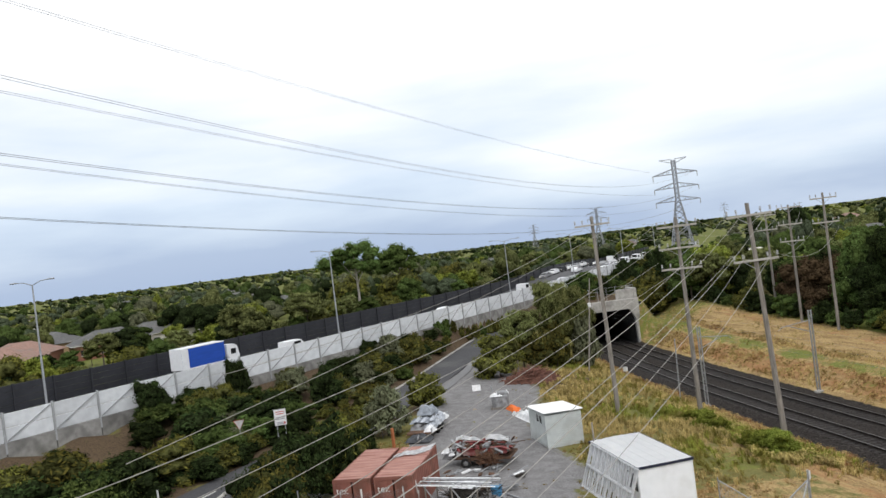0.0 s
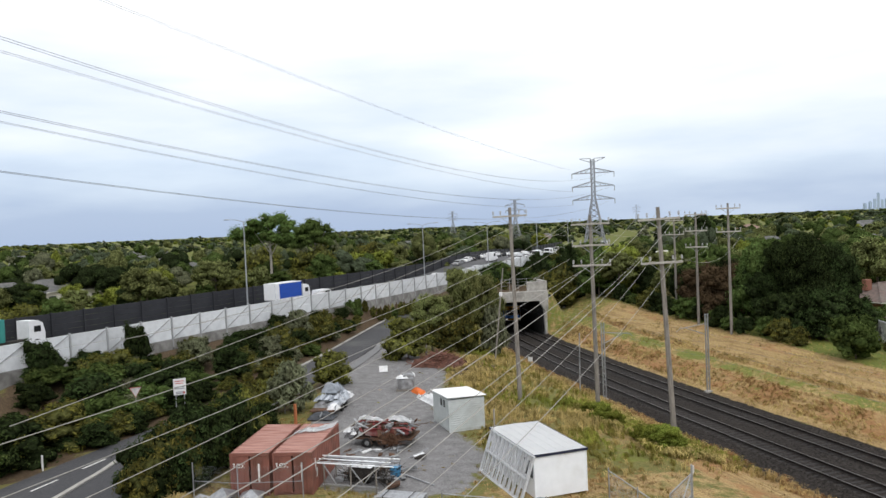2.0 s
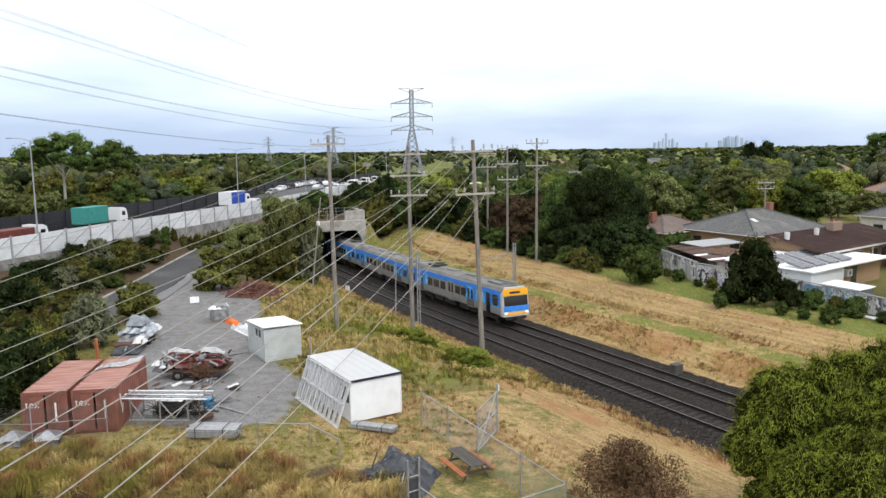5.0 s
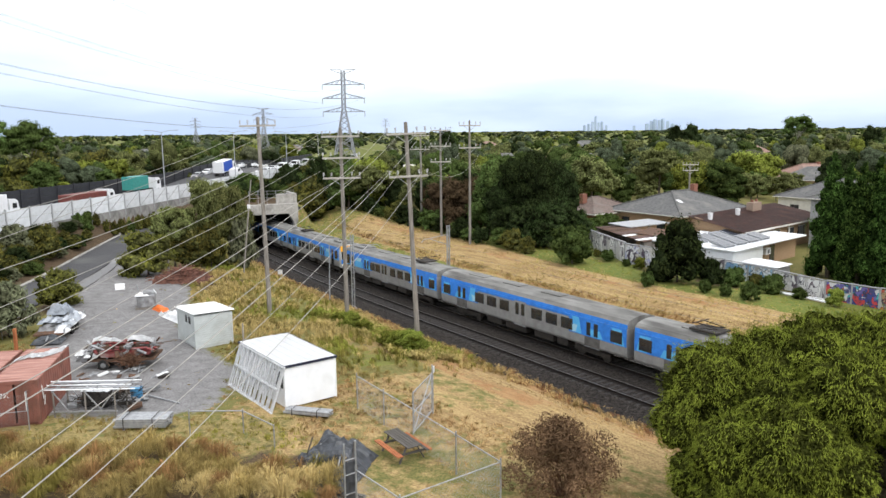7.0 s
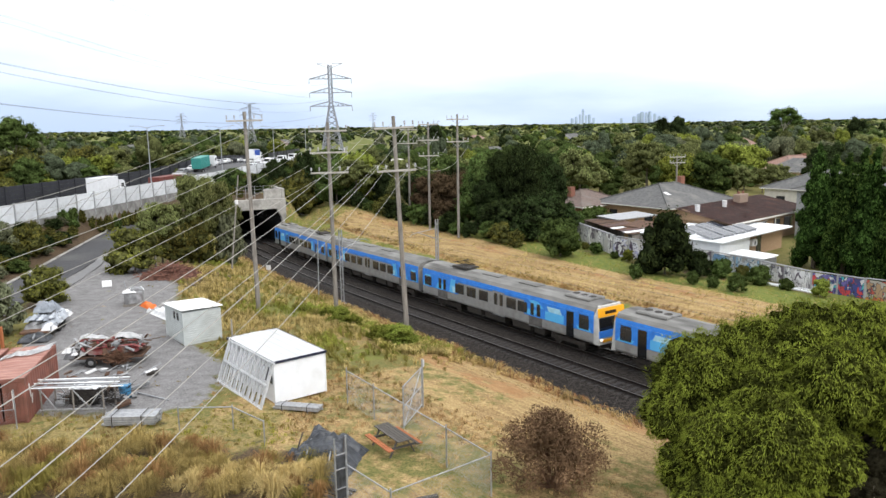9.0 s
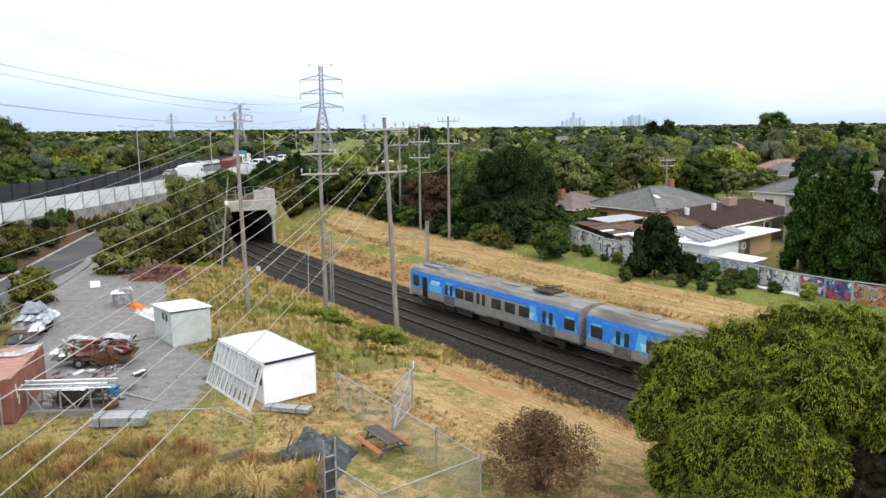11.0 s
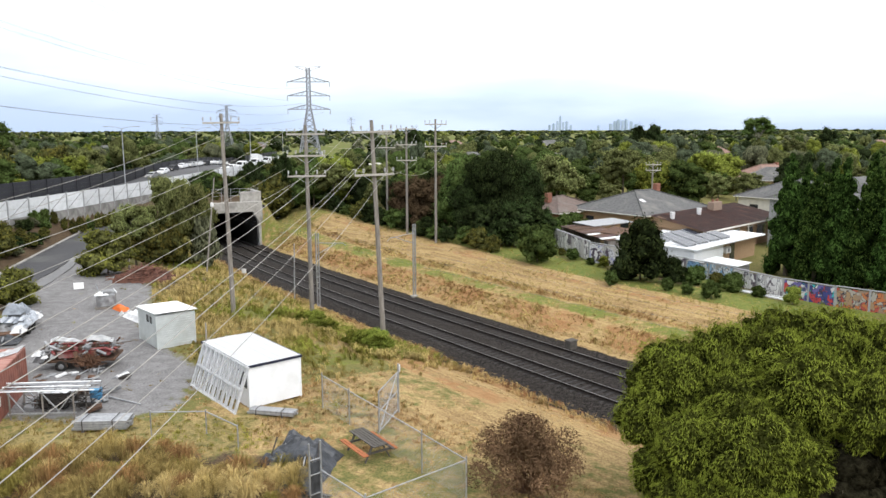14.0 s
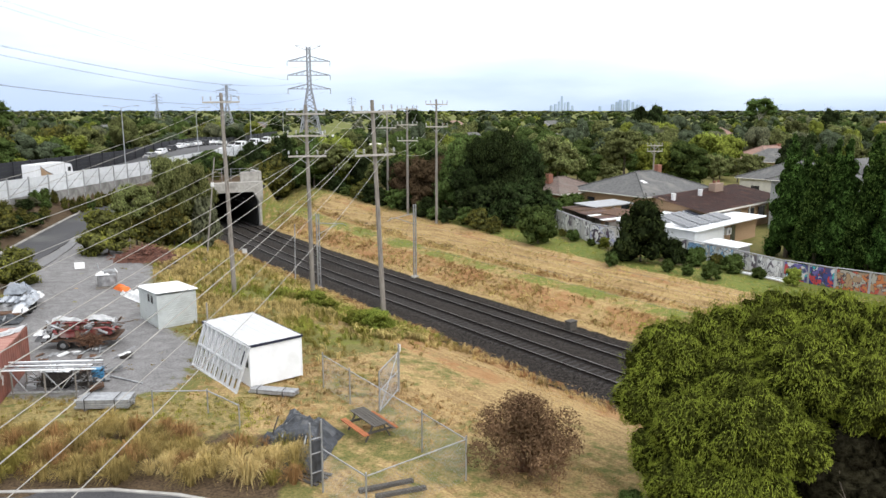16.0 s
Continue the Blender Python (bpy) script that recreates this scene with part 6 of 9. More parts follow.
# onward spans from the poles to those among the trees
for (x0, y0, z0), (x1, y1, z1) in (((-6.2, 51.7, 14.2), (-5.9, 97.9, 13.7)), ((-3.6, 51.9, 14.2), (-3.4, 97.9, 13.7)), ((-6.2, 51.7, 11.7), (-2.0, 90.0, 11.7)), ((-3.6, 51.9, 11.7), (0.4, 90.0, 11.7)),
                                   ((-12.2, 60.0, 14.3), (-9.4, 111.7, 12.9)), ((-9.4, 60.2, 14.3), (-6.9, 111.7, 12.9)), ((-18.0, 58.8, 14.6), (-27.0, 130.0, 13.0)), ((-15.8, 59.0, 14.6), (-24.0, 130.0, 13.0))):
    tagged(part("power_line", tube(sag((x0, y0, z0), (x1, y1, z1), 1.4), 0.010), M_WIRE), "bare pale aluminium power line sagging between poles", "power line", "pole power lines")
for row in TOWER_WIRES:
    for dx in (0.0, 0.4):
        a = (row[0] + dx, row[1], row[2])
        e = (row[3] + dx, row[4], row[5])
        tagged(part("transmission_line", tube(wire_points(a, e, row[6], 1.35, 40), 0.014), M_HVWIRE), "thin dark high-voltage conductor", "transmission line", "transmission lines")


def lattice_tower(az, r, top, arm_z, arm_w, label, turn):
    """A tapering four-legged lattice tower with three pairs of arms and a crowned top."""
    x, y = polar(az, r)
    z0 = ground_z(x, y)
    h = top - z0
    th = thing("transmission_tower", Matrix.Translation((x, y, z0)) @ pose(0, 0, 0, 0, 0, turn), label, "transmission tower", "transmission towers")

    def half(z):
        return 0.55 + (max(0.0, 1 - z / (h * 0.60))) * 3.2

    legs = [(sx, sy) for sx in (-1, 1) for sy in (-1, 1)]
    levels = [0, 3.5, 6.6, 9.3, 11.6, 13.6, 15.3, 16.8] + list(np.arange(18.2, h - 0.8, 1.4)) + [h - 0.4]
    for sx, sy in legs:
        bm = bmesh.new()
        for a, b in ((0, h * 0.60), (h * 0.60, h - 0.4)):
            beam(bm, (sx * half(a), sy * half(a), a), (sx * half(b), sy * half(b), b), 0.24)
        part("leg", bm, M_LATTICE, th)
    bm = bmesh.new()
    for a, b in zip(levels, levels[1:]):
        ha, hb = half(a), half(b)
        for s in (-1, 1):
            beam(bm, (-ha, s * ha, a), (hb, s * hb, b), 0.13)
            beam(bm, (ha, s * ha, a), (-hb, s * hb, b), 0.13)
            beam(bm, (s * ha, -ha, a), (s * hb, hb, b), 0.13)
            beam(bm, (s * ha, ha, a), (s * hb, -hb, b), 0.13)
            beam(bm, (-hb, s * hb, b), (hb, s * hb, b), 0.07)
    part("bracing", bm, M_LATTICE, th)
    for za in arm_z:
        for s in (-1, 1):
            bm = bmesh.new()
            tip = (s * arm_w, 0, za - z0)
            for sy in (-0.5, 0.5):
                beam(bm, (s * 0.5, sy, za - z0), tip, 0.22)
                beam(bm, (s * 0.5, sy, za - z0 + 1.5), tip, 0.22)
            for k in (0.3, 0.55, 0.78):
                beam(bm, (s * (0.5 + (arm_w - 0.5) * k), 0.5 * (1 - k), za - z0), (s * (0.5 + (arm_w - 0.5) * k), 0.5 * (1 - k), za - z0 + 1.5 * (1 - k)), 0.12)
                beam(bm, (s * (0.5 + (arm_w - 0.5) * (k - 0.2)), 0, za - z0 + 1.5 * (1.2 - k)), (s * (0.5 + (arm_w - 0.5) * k), 0, za - z0), 0.12)
            arm = part("arm", bm, M_LATTICE, th)
            bm = bmesh.new()
            rod(bm, tip, (tip[0], 0, tip[2] - 1.5), 0.12, seg=6)
            part("insulator_string", bm, M_CERAMIC, arm)
    bm = bmesh.new()
    for s in (-1, 1):
        beam(bm, (0, 0, h - 1.5), (s * arm_w * 0.62, 0, h), 0.18)
        beam(bm, (s * 0.5, 0, h - 0.1), (s * arm_w * 0.62, 0, h), 0.18)
    part("crown_arms", bm, M_LATTICE, th)
    return th


lattice_tower(-9.87, 240, 33.3, (28.7, 24.5, 20.4), 6.5, "tall grey steel lattice transmission tower with three arm pairs", 3)
lattice_tower(-15.75, 470, 28.6, (25.0, 21.6, 18.0), 6.0, "distant grey lattice transmission tower", 3)
lattice_tower(-20.5, 900, 31.0, (27.0, 23.5, 20.0), 6.0, "far faint lattice transmission tower", 3)
lattice_tower(-6.8, 1200, 33.0, (29.0, 25.5, 22.0), 6.0, "far faint lattice transmission tower", 3)


def skyline():
    """Towers of the city centre on the horizon, distance haze put into their colour."""
    rng = random.Random(9)
    for az, el, w in ((8.05, 0.35, 26), (8.35, 0.45, 24), (8.62, 0.62, 22), (8.82, 0.98, 26), (9.05, 0.55, 22), (9.3, 0.6, 26), (9.6, 0.35, 30), (12.5, 0.42, 34), (12.8, 0.60, 30),
                      (13.05, 0.72, 34), (13.35, 0.66, 28), (13.6, 0.74, 30), (13.95, 0.58, 34), (14.3, 0.40, 36), (11.6, 0.3, 30)):
        r = 4000
        w, el = w * 0.42, el - 0.12
        x, y = polar(az, r)
        top = EYE[2] + r * math.tan(radians(el))
        bm = boxm((w, w, top), (0, 0, top / 2), None, 0.0)
        box(bm, (w * 0.6, w * 0.6, top * 0.06), (0, 0, top * 1.02))
        ob = part("office_tower", bm, M_CITY)
        ob.matrix_basis = Matrix.Translation((x, y, 0)) @ pose(0, 0, 0, 0, 0, rng.uniform(0, 90))
        tagged(ob, "hazy blue-grey office tower on the skyline", "office tower", "city skyline")


skyline()


# ---------------------------------------------------------------- the yard
def lumpy(bm, size, at, rng, cuts=5, amp=0.25, flat=True, mat=0):
    """A draped heap: a domed grid with folds, closed down to the ground."""
    w, d, h = size
    n = cuts * 2
    vs = []
    for i in range(n + 1):
        for j in range(n + 1):
            u, v = i / n * 2 - 1, j / n * 2 - 1
            r = max(abs(u), abs(v))
            z = h * max(0.0, 1 - r ** 3.0) * (0.75 + 0.5 * noise.noise(Vector((u * 1.7 + at[0], v * 1.7 + at[1], 1)))) + (amp * h * noise.noise(Vector((u * 4 + at[0], v * 4, 3))) if r < 0.95 else 0)
            vs.append(bm.verts.new((at[0] + u * w / 2, at[1] + v * d / 2, at[2] + max(0.0, z))))
    for i in range(n):
        for j in range(n):
            f = bm.faces.new((vs[i * (n + 1) + j], vs[(i + 1) * (n + 1) + j], vs[(i + 1) * (n + 1) + j + 1], vs[i * (n + 1) + j + 1]))
            f.material_index = mat
    return bm


def letters(txt, size, mat, parent, m):
    cu = bpy.data.curves.new("lettering", "FONT")
    cu.body, cu.size, cu.extrude = txt, size, 0.004
    tmp = bpy.data.objects.new("lettering", cu)
    scene.collection.objects.link(tmp)
    bpy.context.view_layer.update()
    me = bpy.data.meshes.new_from_object(tmp.evaluated_get(bpy.context.evaluated_depsgraph_get()))
    bpy.data.objects.remove(tmp)
    me.materials.clear()
    me.materials.append(mat)
    ob = new("lettering", me)
    ob.parent = parent
    ob.matrix_basis = m
    return ob


def shipping_container(m, label, tarp):
    L_, W, H = 6.06, 2.2, 2.35
    th = thing("shipping_container", m, label, "shipping container", "yard containers")
    # corrugated long sides and roof
    for s in (-1, 1):
        bm = bmesh.new()
        n, vs = 60, []
        for i in range(n + 1):
            off = 0.036 if (i // 2) % 2 else 0.0
            y = -L_ / 2 + 0.1 + (L_ - 0.2) * i / n
            vs.append((bm.verts.new((s * (W / 2 - off), y, 0.15)), bm.verts.new((s * (W / 2 - off), y, H - 0.1))))
        for a, b in zip(vs, vs[1:]):
            bm.faces.new((a[0], b[0], b[1], a[1]))
        part("side_wall", bm, M_RUST, th)
    bm = bmesh.new()
    n, vs = 40, []
    for i in range(n + 1):
        off = 0.025 if (i // 2) % 2 else 0.0
        y = -L_ / 2 + 0.05 + (L_ - 0.1) * i / n
        vs.append((bm.verts.new((-W / 2 + 0.03, y, H - off)), bm.verts.new((W / 2 - 0.03, y, H - off))))
    for a, b in zip(vs, vs[1:]):
        bm.faces.new((a[0], a[1], b[1], b[0]))
    part("roof", bm, M_RUSTROOF, th, "sun-faded pink-red roof")
    part("floor", boxm((W, L_, 0.15), (0, 0, 0.1)), M_RUST, th)
    for sx in (-1, 1):
        for sy in (-1, 1):
            part("corner_post", boxm((0.13, 0.13, H), (sx * (W / 2 - 0.05), sy * (L_ / 2 - 0.05), H / 2), None, 0.012), M_RUST, th)
        part("roof_rail", boxm((0.07, L_ - 0.2, 0.09), (sx * (W / 2 - 0.03), 0, H - 0.05)), M_RUST, th)
        d = part("door", boxm((W / 2 - 0.14, 0.06, H - 0.36), (sx * (W / 4 - 0.02), -L_ / 2 + 0.06, H / 2), None, 0.01), M_RUST, th)
        bm = bmesh.new()
        for k in range(4):
            box(bm, (0.12, 0.04, H - 0.6), (sx * (W / 4 - 0.02) - 0.36 + 0.24 * k, -L_ / 2 + 0.03, H / 2))
        part("ribs", bm, M_RUST, d)
        for k in (-0.22, 0.22):
            part("locking_bar", rod(bmesh.new(), (sx * (W / 4) + k, -L_ / 2 - 0.03, 0.2), (sx * (W / 4) + k, -L_ / 2 - 0.03, H - 0.15), 0.022, seg=6), M_RUST, d)
    part("end_beam", boxm((W, 0.1, 0.16), (0, -L_ / 2 + 0.05, H - 0.08)), M_RUST, th)
    part("end_beam", boxm((W, 0.1, 0.16), (0, -L_ / 2 + 0.05, 0.1)), M_RUST, th)
    part("end_wall", boxm((W - 0.2, 0.05, H - 0.2), (0, L_ / 2 - 0.06, H / 2)), M_RUST, th)
    letters("tex", 0.54, M_PAINT, th, pose(-W / 2 + 0.16, -L_ / 2 - 0.012, 1.55, 90, 0, 0))
    part("marking", boxm((0.10, 0.006, 1.0), (0.55, -L_ / 2 - 0.07, 1.3)), M_PAINT, th)
    part("marking", boxm((0.006, 0.16, 0.75), (W / 2 + 0.004, -L_ / 2 + 0.7, 1.5), pose(0, 0, 0, 12, 0, 0)), M_PAINT, th)
    part("marking", boxm((0.006, 0.16, 0.5), (W / 2 + 0.004, -L_ / 2 + 0.95, 1.0), pose(0, 0, 0, -20, 0, 0)), M_PAINT, th)
    return th


shipping_container(Matrix.Translation((-26.05, 36.95, 0)) @ pose(0, 0, 0, 0, 0, 15.3), "faded red corrugated shipping container with rusty doors", False)
C2 = Matrix.Translation((-23.72, 37.6, 0)) @ pose(0, 0, 0, 0, 0, 15.3)
shipping_container(C2, "faded red corrugated shipping container beside a tarpaulin", True)


def roof_tarp():
    bm = bmesh.new()
    n = 10
    vs = []
    for i in range(n + 1):
        row = []
        for j in range(n + 1):
            u, v = i / n, j / n
            x = -1.0 + 2.05 * u
            y = 0.3 + 1.5 * u + 1.5 * v * (0.25 + 0.75 * u) + 0.25 * math.sin(u * 7)
            row.append(bm.verts.new((x, y, 2.39 + 0.22 * abs(noise.noise(Vector((u * 5, v * 5, 8)))))))
        vs.append(row)
    for i in range(n):
        for j in range(n):
            bm.faces.new((vs[i][j], vs[i + 1][j], vs[i + 1][j + 1], vs[i][j + 1]))
    bmesh.ops.solidify(bm, geom=bm.faces[:], thickness=0.015)
    ob = part("tarpaulin", bm, M_TARPW)
    ob.matrix_basis = C2
    tagged(ob, "crumpled white tarpaulin lying on the container roof", "tarpaulin")


roof_tarp()
SHED_TURN = 39.6


def site_office():
    W, L_, H = 3.0, 5.95, 2.35
    m = Matrix.Translation((-10.75, 40.45, 0)) @ pose(0, 0, 0, 0, 0, SHED_TURN)
    th = thing("site_office", m, "white portable site office with dark roof edge", "portable building")
    part("shell", boxm((W, L_, H - 0.12), (0, 0, (H - 0.12) / 2 + 0.08), None, 0.02), M_WHITE, th)
    bm = bmesh.new()
    n, vs = 36, []
    for i in range(n + 1):
        x = -W / 2 - 0.06 + (W + 0.12) * i / n
        vs.append([bm.verts.new((x, s * (L_ / 2 + 0.06), H + 0.055 + (0.022 if i % 6 == 0 else 0.0) - 0.02 * abs(x))) for s in (-1, 1)])
    for a, b in zip(vs, vs[1:]):
        bm.faces.new((a[0], b[0], b[1], a[1]))
    bmesh.ops.solidify(bm, geom=bm.faces[:], thickness=0.02)
    part("roof", bm, M_ROOFWHITE, th)
    for s in (-1, 1):
        part("fascia", boxm((W + 0.16, 0.05, 0.13), (0, s * (L_ / 2 + 0.05), H - 0.02)), M_NAVY, th)
        part("fascia", boxm((0.05, L_ + 0.1, 0.13), (s * (W / 2 + 0.05), 0, H - 0.02)), M_NAVY, th)
        part("corner_trim", boxm((0.06, 0.06, H - 0.14), (s * (W / 2), -L_ / 2, H / 2 - 0.02), None, 0.01), M_WHITE, th)
        part("skid", boxm((0.14, L_ - 0.2, 0.1), (s * 1.1, 0, 0.05)), M_UNDER, th)
    d = part("window", boxm((0.05, 0.9, 0.8), (-W / 2 - 0.01, -2.3, 1.5), None, 0.01), M_GLASS, th)
    part("frame", boxm((0.03, 1.0, 0.06), (-W / 2 - 0.03, -2.3, 1.93)), M_NAVY, d)


site_office()


def wall_frames():
    """Two welded steel wall frames leaning on the site office."""
    base = Matrix.Translation((-10.75, 40.45, 0)) @ pose(0, 0, 0, 0, 0, SHED_TURN)
    for k, (x0, y0, L_, H, tilt) in enumerate(((-2.42, -0.25, 5.9, 2.5, 20.5), (-2.30, -0.10, 5.5, 2.45, 19.5))):
        m = base @ pose(x0, y0, 0.03, 0, tilt, 0)
        th = thing("steel_wall_frame", m, "grey galvanised steel stud frame leaning on the white office", "steel frame", "leaning wall frames")
        for z in (0.04, H * 0.5, H - 0.04):
            part("rail", boxm((0.09, L_, 0.10), (0.0, 0, z), None, 0.008), M_STUD, th)
        n = 11 - k
        for i in range(n):
            y = -L_ / 2 + 0.05 + (L_ - 0.1) * i / (n - 1)
            part("stud", boxm((0.08, 0.09, H - 0.1), (0.0, y, H / 2), None, 0.006), M_STUD, th)
        if k == 0:
            part("brace", beam(bmesh.new(), (0.04, -1.6, 0.1), (0.04, -0.6, H - 0.1), 0.05), M_STUD, th)
            part("brace", beam(bmesh.new(), (0.04, 1.4, 0.1), (0.04, 0.5, H - 0.1), 0.05), M_STUD, th)


wall_frames()
ST = thing("timber_stake", Matrix.Translation((-14.15, 43.6, 0)), "thin pale upright stake behind the frames", "stake")
part("shaft", boxm((0.08, 0.08, 3.0), (0, 0, 1.5), None, 0.01), M_PALEBARK, ST)


def small_shed():
    W, L_, H = 2.55, 3.5, 2.25
    m = Matrix.Translation((-19.0, 50.3, 0)) @ pose(0, 0, 0, 0, 0, SHED_TURN)
    th = thing("garden_shed", m, "small pale weatherboard shed with white skillion roof", "shed")
    part("shell", boxm((W - 0.04, L_ - 0.04, H), (0, 0, H / 2)), M_CREAM, th)
    nb = 14
    for sx in (-1, 1):
        for i in range(nb):
            z = 0.1 + (H - 0.15) * (i + 0.5) / nb
            part("weatherboard", boxm((W, 0.028, (H - 0.1) / nb), (0, sx * L_ / 2, z), pose(0, 0, 0, -sx * 13, 0, 0)), M_CREAM, th)
            part("weatherboard", boxm((0.028, L_, (H - 0.1) / nb), (sx * W / 2, 0, z), pose(0, 0, 0, 0, sx * 13, 0)), M_CREAM, th)
    for sx in (-1, 1):
        for sy in (-1, 1):
            part("corner_board", boxm((0.09, 0.09, H), (sx * W / 2, sy * L_ / 2, H / 2)), M_CREAM, th)
    part("roof", boxm((W + 0.35, L_ + 0.35, 0.07), (0, 0, H + 0.10), pose(0, 0, 0, -2.5, 1.5, 0), 0.015), M_ROOFWHITE, th)
    for y in (-0.75, -0.1):
        w = part("vent_window", boxm((0.05, 0.32, 0.5), (-W / 2 - 0.02, y, 1.82), None, 0.01), M_BLACKGLASS, th)
        part("sill", boxm((0.09, 0.4, 0.04), (-W / 2 - 0.03, y, 1.55)), M_CREAM, w)
    part("base", boxm((W - 0.1, L_ - 0.1, 0.08), (0, 0, 0.04)), M_TIMBER, th)


small_shed()


def trailer_load():
    """A flat trailer heaped with wrecked red bodywork under torn white sheeting."""
    rng = random.Random(14)
    m = Matrix.Translation((-22.2, 44.7, 0)) @ pose(0, 0, 0, 0, 0, 8)
    th = thing("scrap_trailer", m, "trailer heaped with red wrecked panels and torn sheeting", "trailer")
    part("deck", boxm((4.3, 2.0, 0.14), (0, 0, 0.62), None, 0.02), M_RUSTSCRAP, th)
    for sx in (-0.9, 0.5):
        for sy in (-1, 1):
            bm = rod(bmesh.new(), (sx, sy * 0.85, 0.34), (sx, sy * 1.08, 0.34), 0.34, seg=16)
            w = part("wheel", bm, M_TYRE, th)
            part("hub", rod(bmesh.new(), (sx, sy * 1.07, 0.34), (sx, sy * 1.1, 0.34), 0.16, seg=10), M_GREYSCRAP, w)
    bm = bmesh.new()
    pts = [(-1.0, 0.85), (-1.1, 1.15), (-0.3, 1.32), (0.6, 1.26), (1.7, 1.38), (2.15, 1.15), (1.9, 0.95), (0.6, 0.8)]
    a = [bm.verts.new((x, -1.05 + 0.1 * math.sin(3 * x), z)) for x, z in pts]
    b = [bm.verts.new((x, -0.85 + 0.1 * math.sin(3 * x), z + 0.05)) for x, z in pts]
    for i in range(8):
        bm.faces.new((a[i], a[(i + 1) % 8], b[(i + 1) % 8], b[i]))
    bm.faces.new(a)
    bm.faces.new(b[::-1])
    part("red_panel", bm, M_REDSCRAP, th, "crumpled dark red body panel")
    part("red_panel", boxm((2.4, 0.06, 0.32), (0.5, -0.35, 1.45), pose(0, 0, 0, 38, 4, 5), 0.02), M_REDSCRAP, th)
    part("load_bed", lumpy(bmesh.new(), (3.8, 1.5, 0.55), (0.2, 0.1, 0.95), rng, 8, 0.7), M_RUSTSCRAP, th, "brown jumble of rusted junk")
    # torn sheeting: a ragged strip along the back and a cascade at the drawbar end
    bm = bmesh.new()
    rows_ = []
    for i in range(25):
        u = i / 24
        row = []
        for j in range(7):
            v = j / 6
            x = -1.95 + 3.7 * u
            y = 0.30 + 0.62 * v + 0.10 * math.sin(9 * u)
            z = 1.62 + 0.10 * math.sin(11 * u) + 0.13 * noise.noise(Vector((u * 7, v * 3, 5))) - 0.5 * abs(v - 0.55) ** 1.6
            row.append(bm.verts.new((x, y, z)))
        rows_.append(row)
    for a_, b_ in zip(rows_, rows_[1:]):
        for j in range(6):
            bm.faces.new((a_[j], b_[j], b_[j + 1], a_[j + 1]))
    bmesh.ops.solidify(bm, geom=bm.faces[:], thickness=0.02)
    part("sheeting", bm, M_TARPW, th, "torn white plastic sheeting")
    for x in (-1.7, -0.6, 0.5, 1.6):
        part("prop", beam(bmesh.new(), (x, 0.6, 0.65), (x, 0.62, 1.55), 0.05), M_RUSTSCRAP, th)
    for i in range(9):
        c = Vector((-1.9 + rng.uniform(-0.35, 0.7), -0.9 + rng.uniform(-0.5, 0.6), 0.15 + rng.uniform(0, 1.0)))
        part("sheeting", lumpy(bmesh.new(), (rng.uniform(0.3, 0.8), rng.uniform(0.2, 0.5), rng.uniform(0.15, 0.4)), tuple(c), rng, 3, 0.9), rng.choice([M_TARPW, M_GREYSCRAP, M_TARPW]), th)
    for i in range(70):
        s_ = (rng.uniform(0.15, 0.9), rng.uniform(0.04, 0.25), rng.uniform(0.03, 0.2))
        at = (rng.uniform(-2.1, 2.2), rng.uniform(-1.2, 0.9), rng.uniform(0.75, 1.5))
        part("scrap", boxm(s_, at, pose(0, 0, 0, rng.uniform(-40, 40), rng.uniform(-40, 40), rng.uniform(0, 180)), 0.01), rng.choice([M_GREYSCRAP, M_RUSTSCRAP, M_UNDER, M_GREYSCRAP, M_REDSCRAP]), th)
    for i in range(16):
        c = Vector((rng.uniform(-1.8, 1.6), rng.uniform(-0.9, 0.7), rng.uniform(1.2, 1.55)))
        part("bar", beam(bmesh.new(), c, c + Vector((rng.uniform(0.6, 1.6), rng.uniform(-0.5, 0.3), rng.uniform(-0.15, 0.25))), 0.04), rng.choice([M_RUSTSCRAP, M_GREYSCRAP, M_UNDER]), th)
    bm = bmesh.new()
    for i in range(340):
        a, e, l = rng.uniform(0, math.tau), rng.uniform(-0.4, 1.3), rng.uniform(0.3, 0.75)
        c = Vector((0.8 + rng.gauss(0, 0.3), -1.25 + rng.gauss(0, 0.15), 0.62 + rng.uniform(-0.25, 0.25)))
        rod(bm, c, c + Vector((math.cos(a) * math.cos(e) * l, math.sin(a) * math.cos(e) * l * 0.7, math.sin(e) * l)), 0.018, 0.008, 4)
    part("tangle", bm, M_BRANCH, th, "tangle of brown dead creeper")


trailer_load()


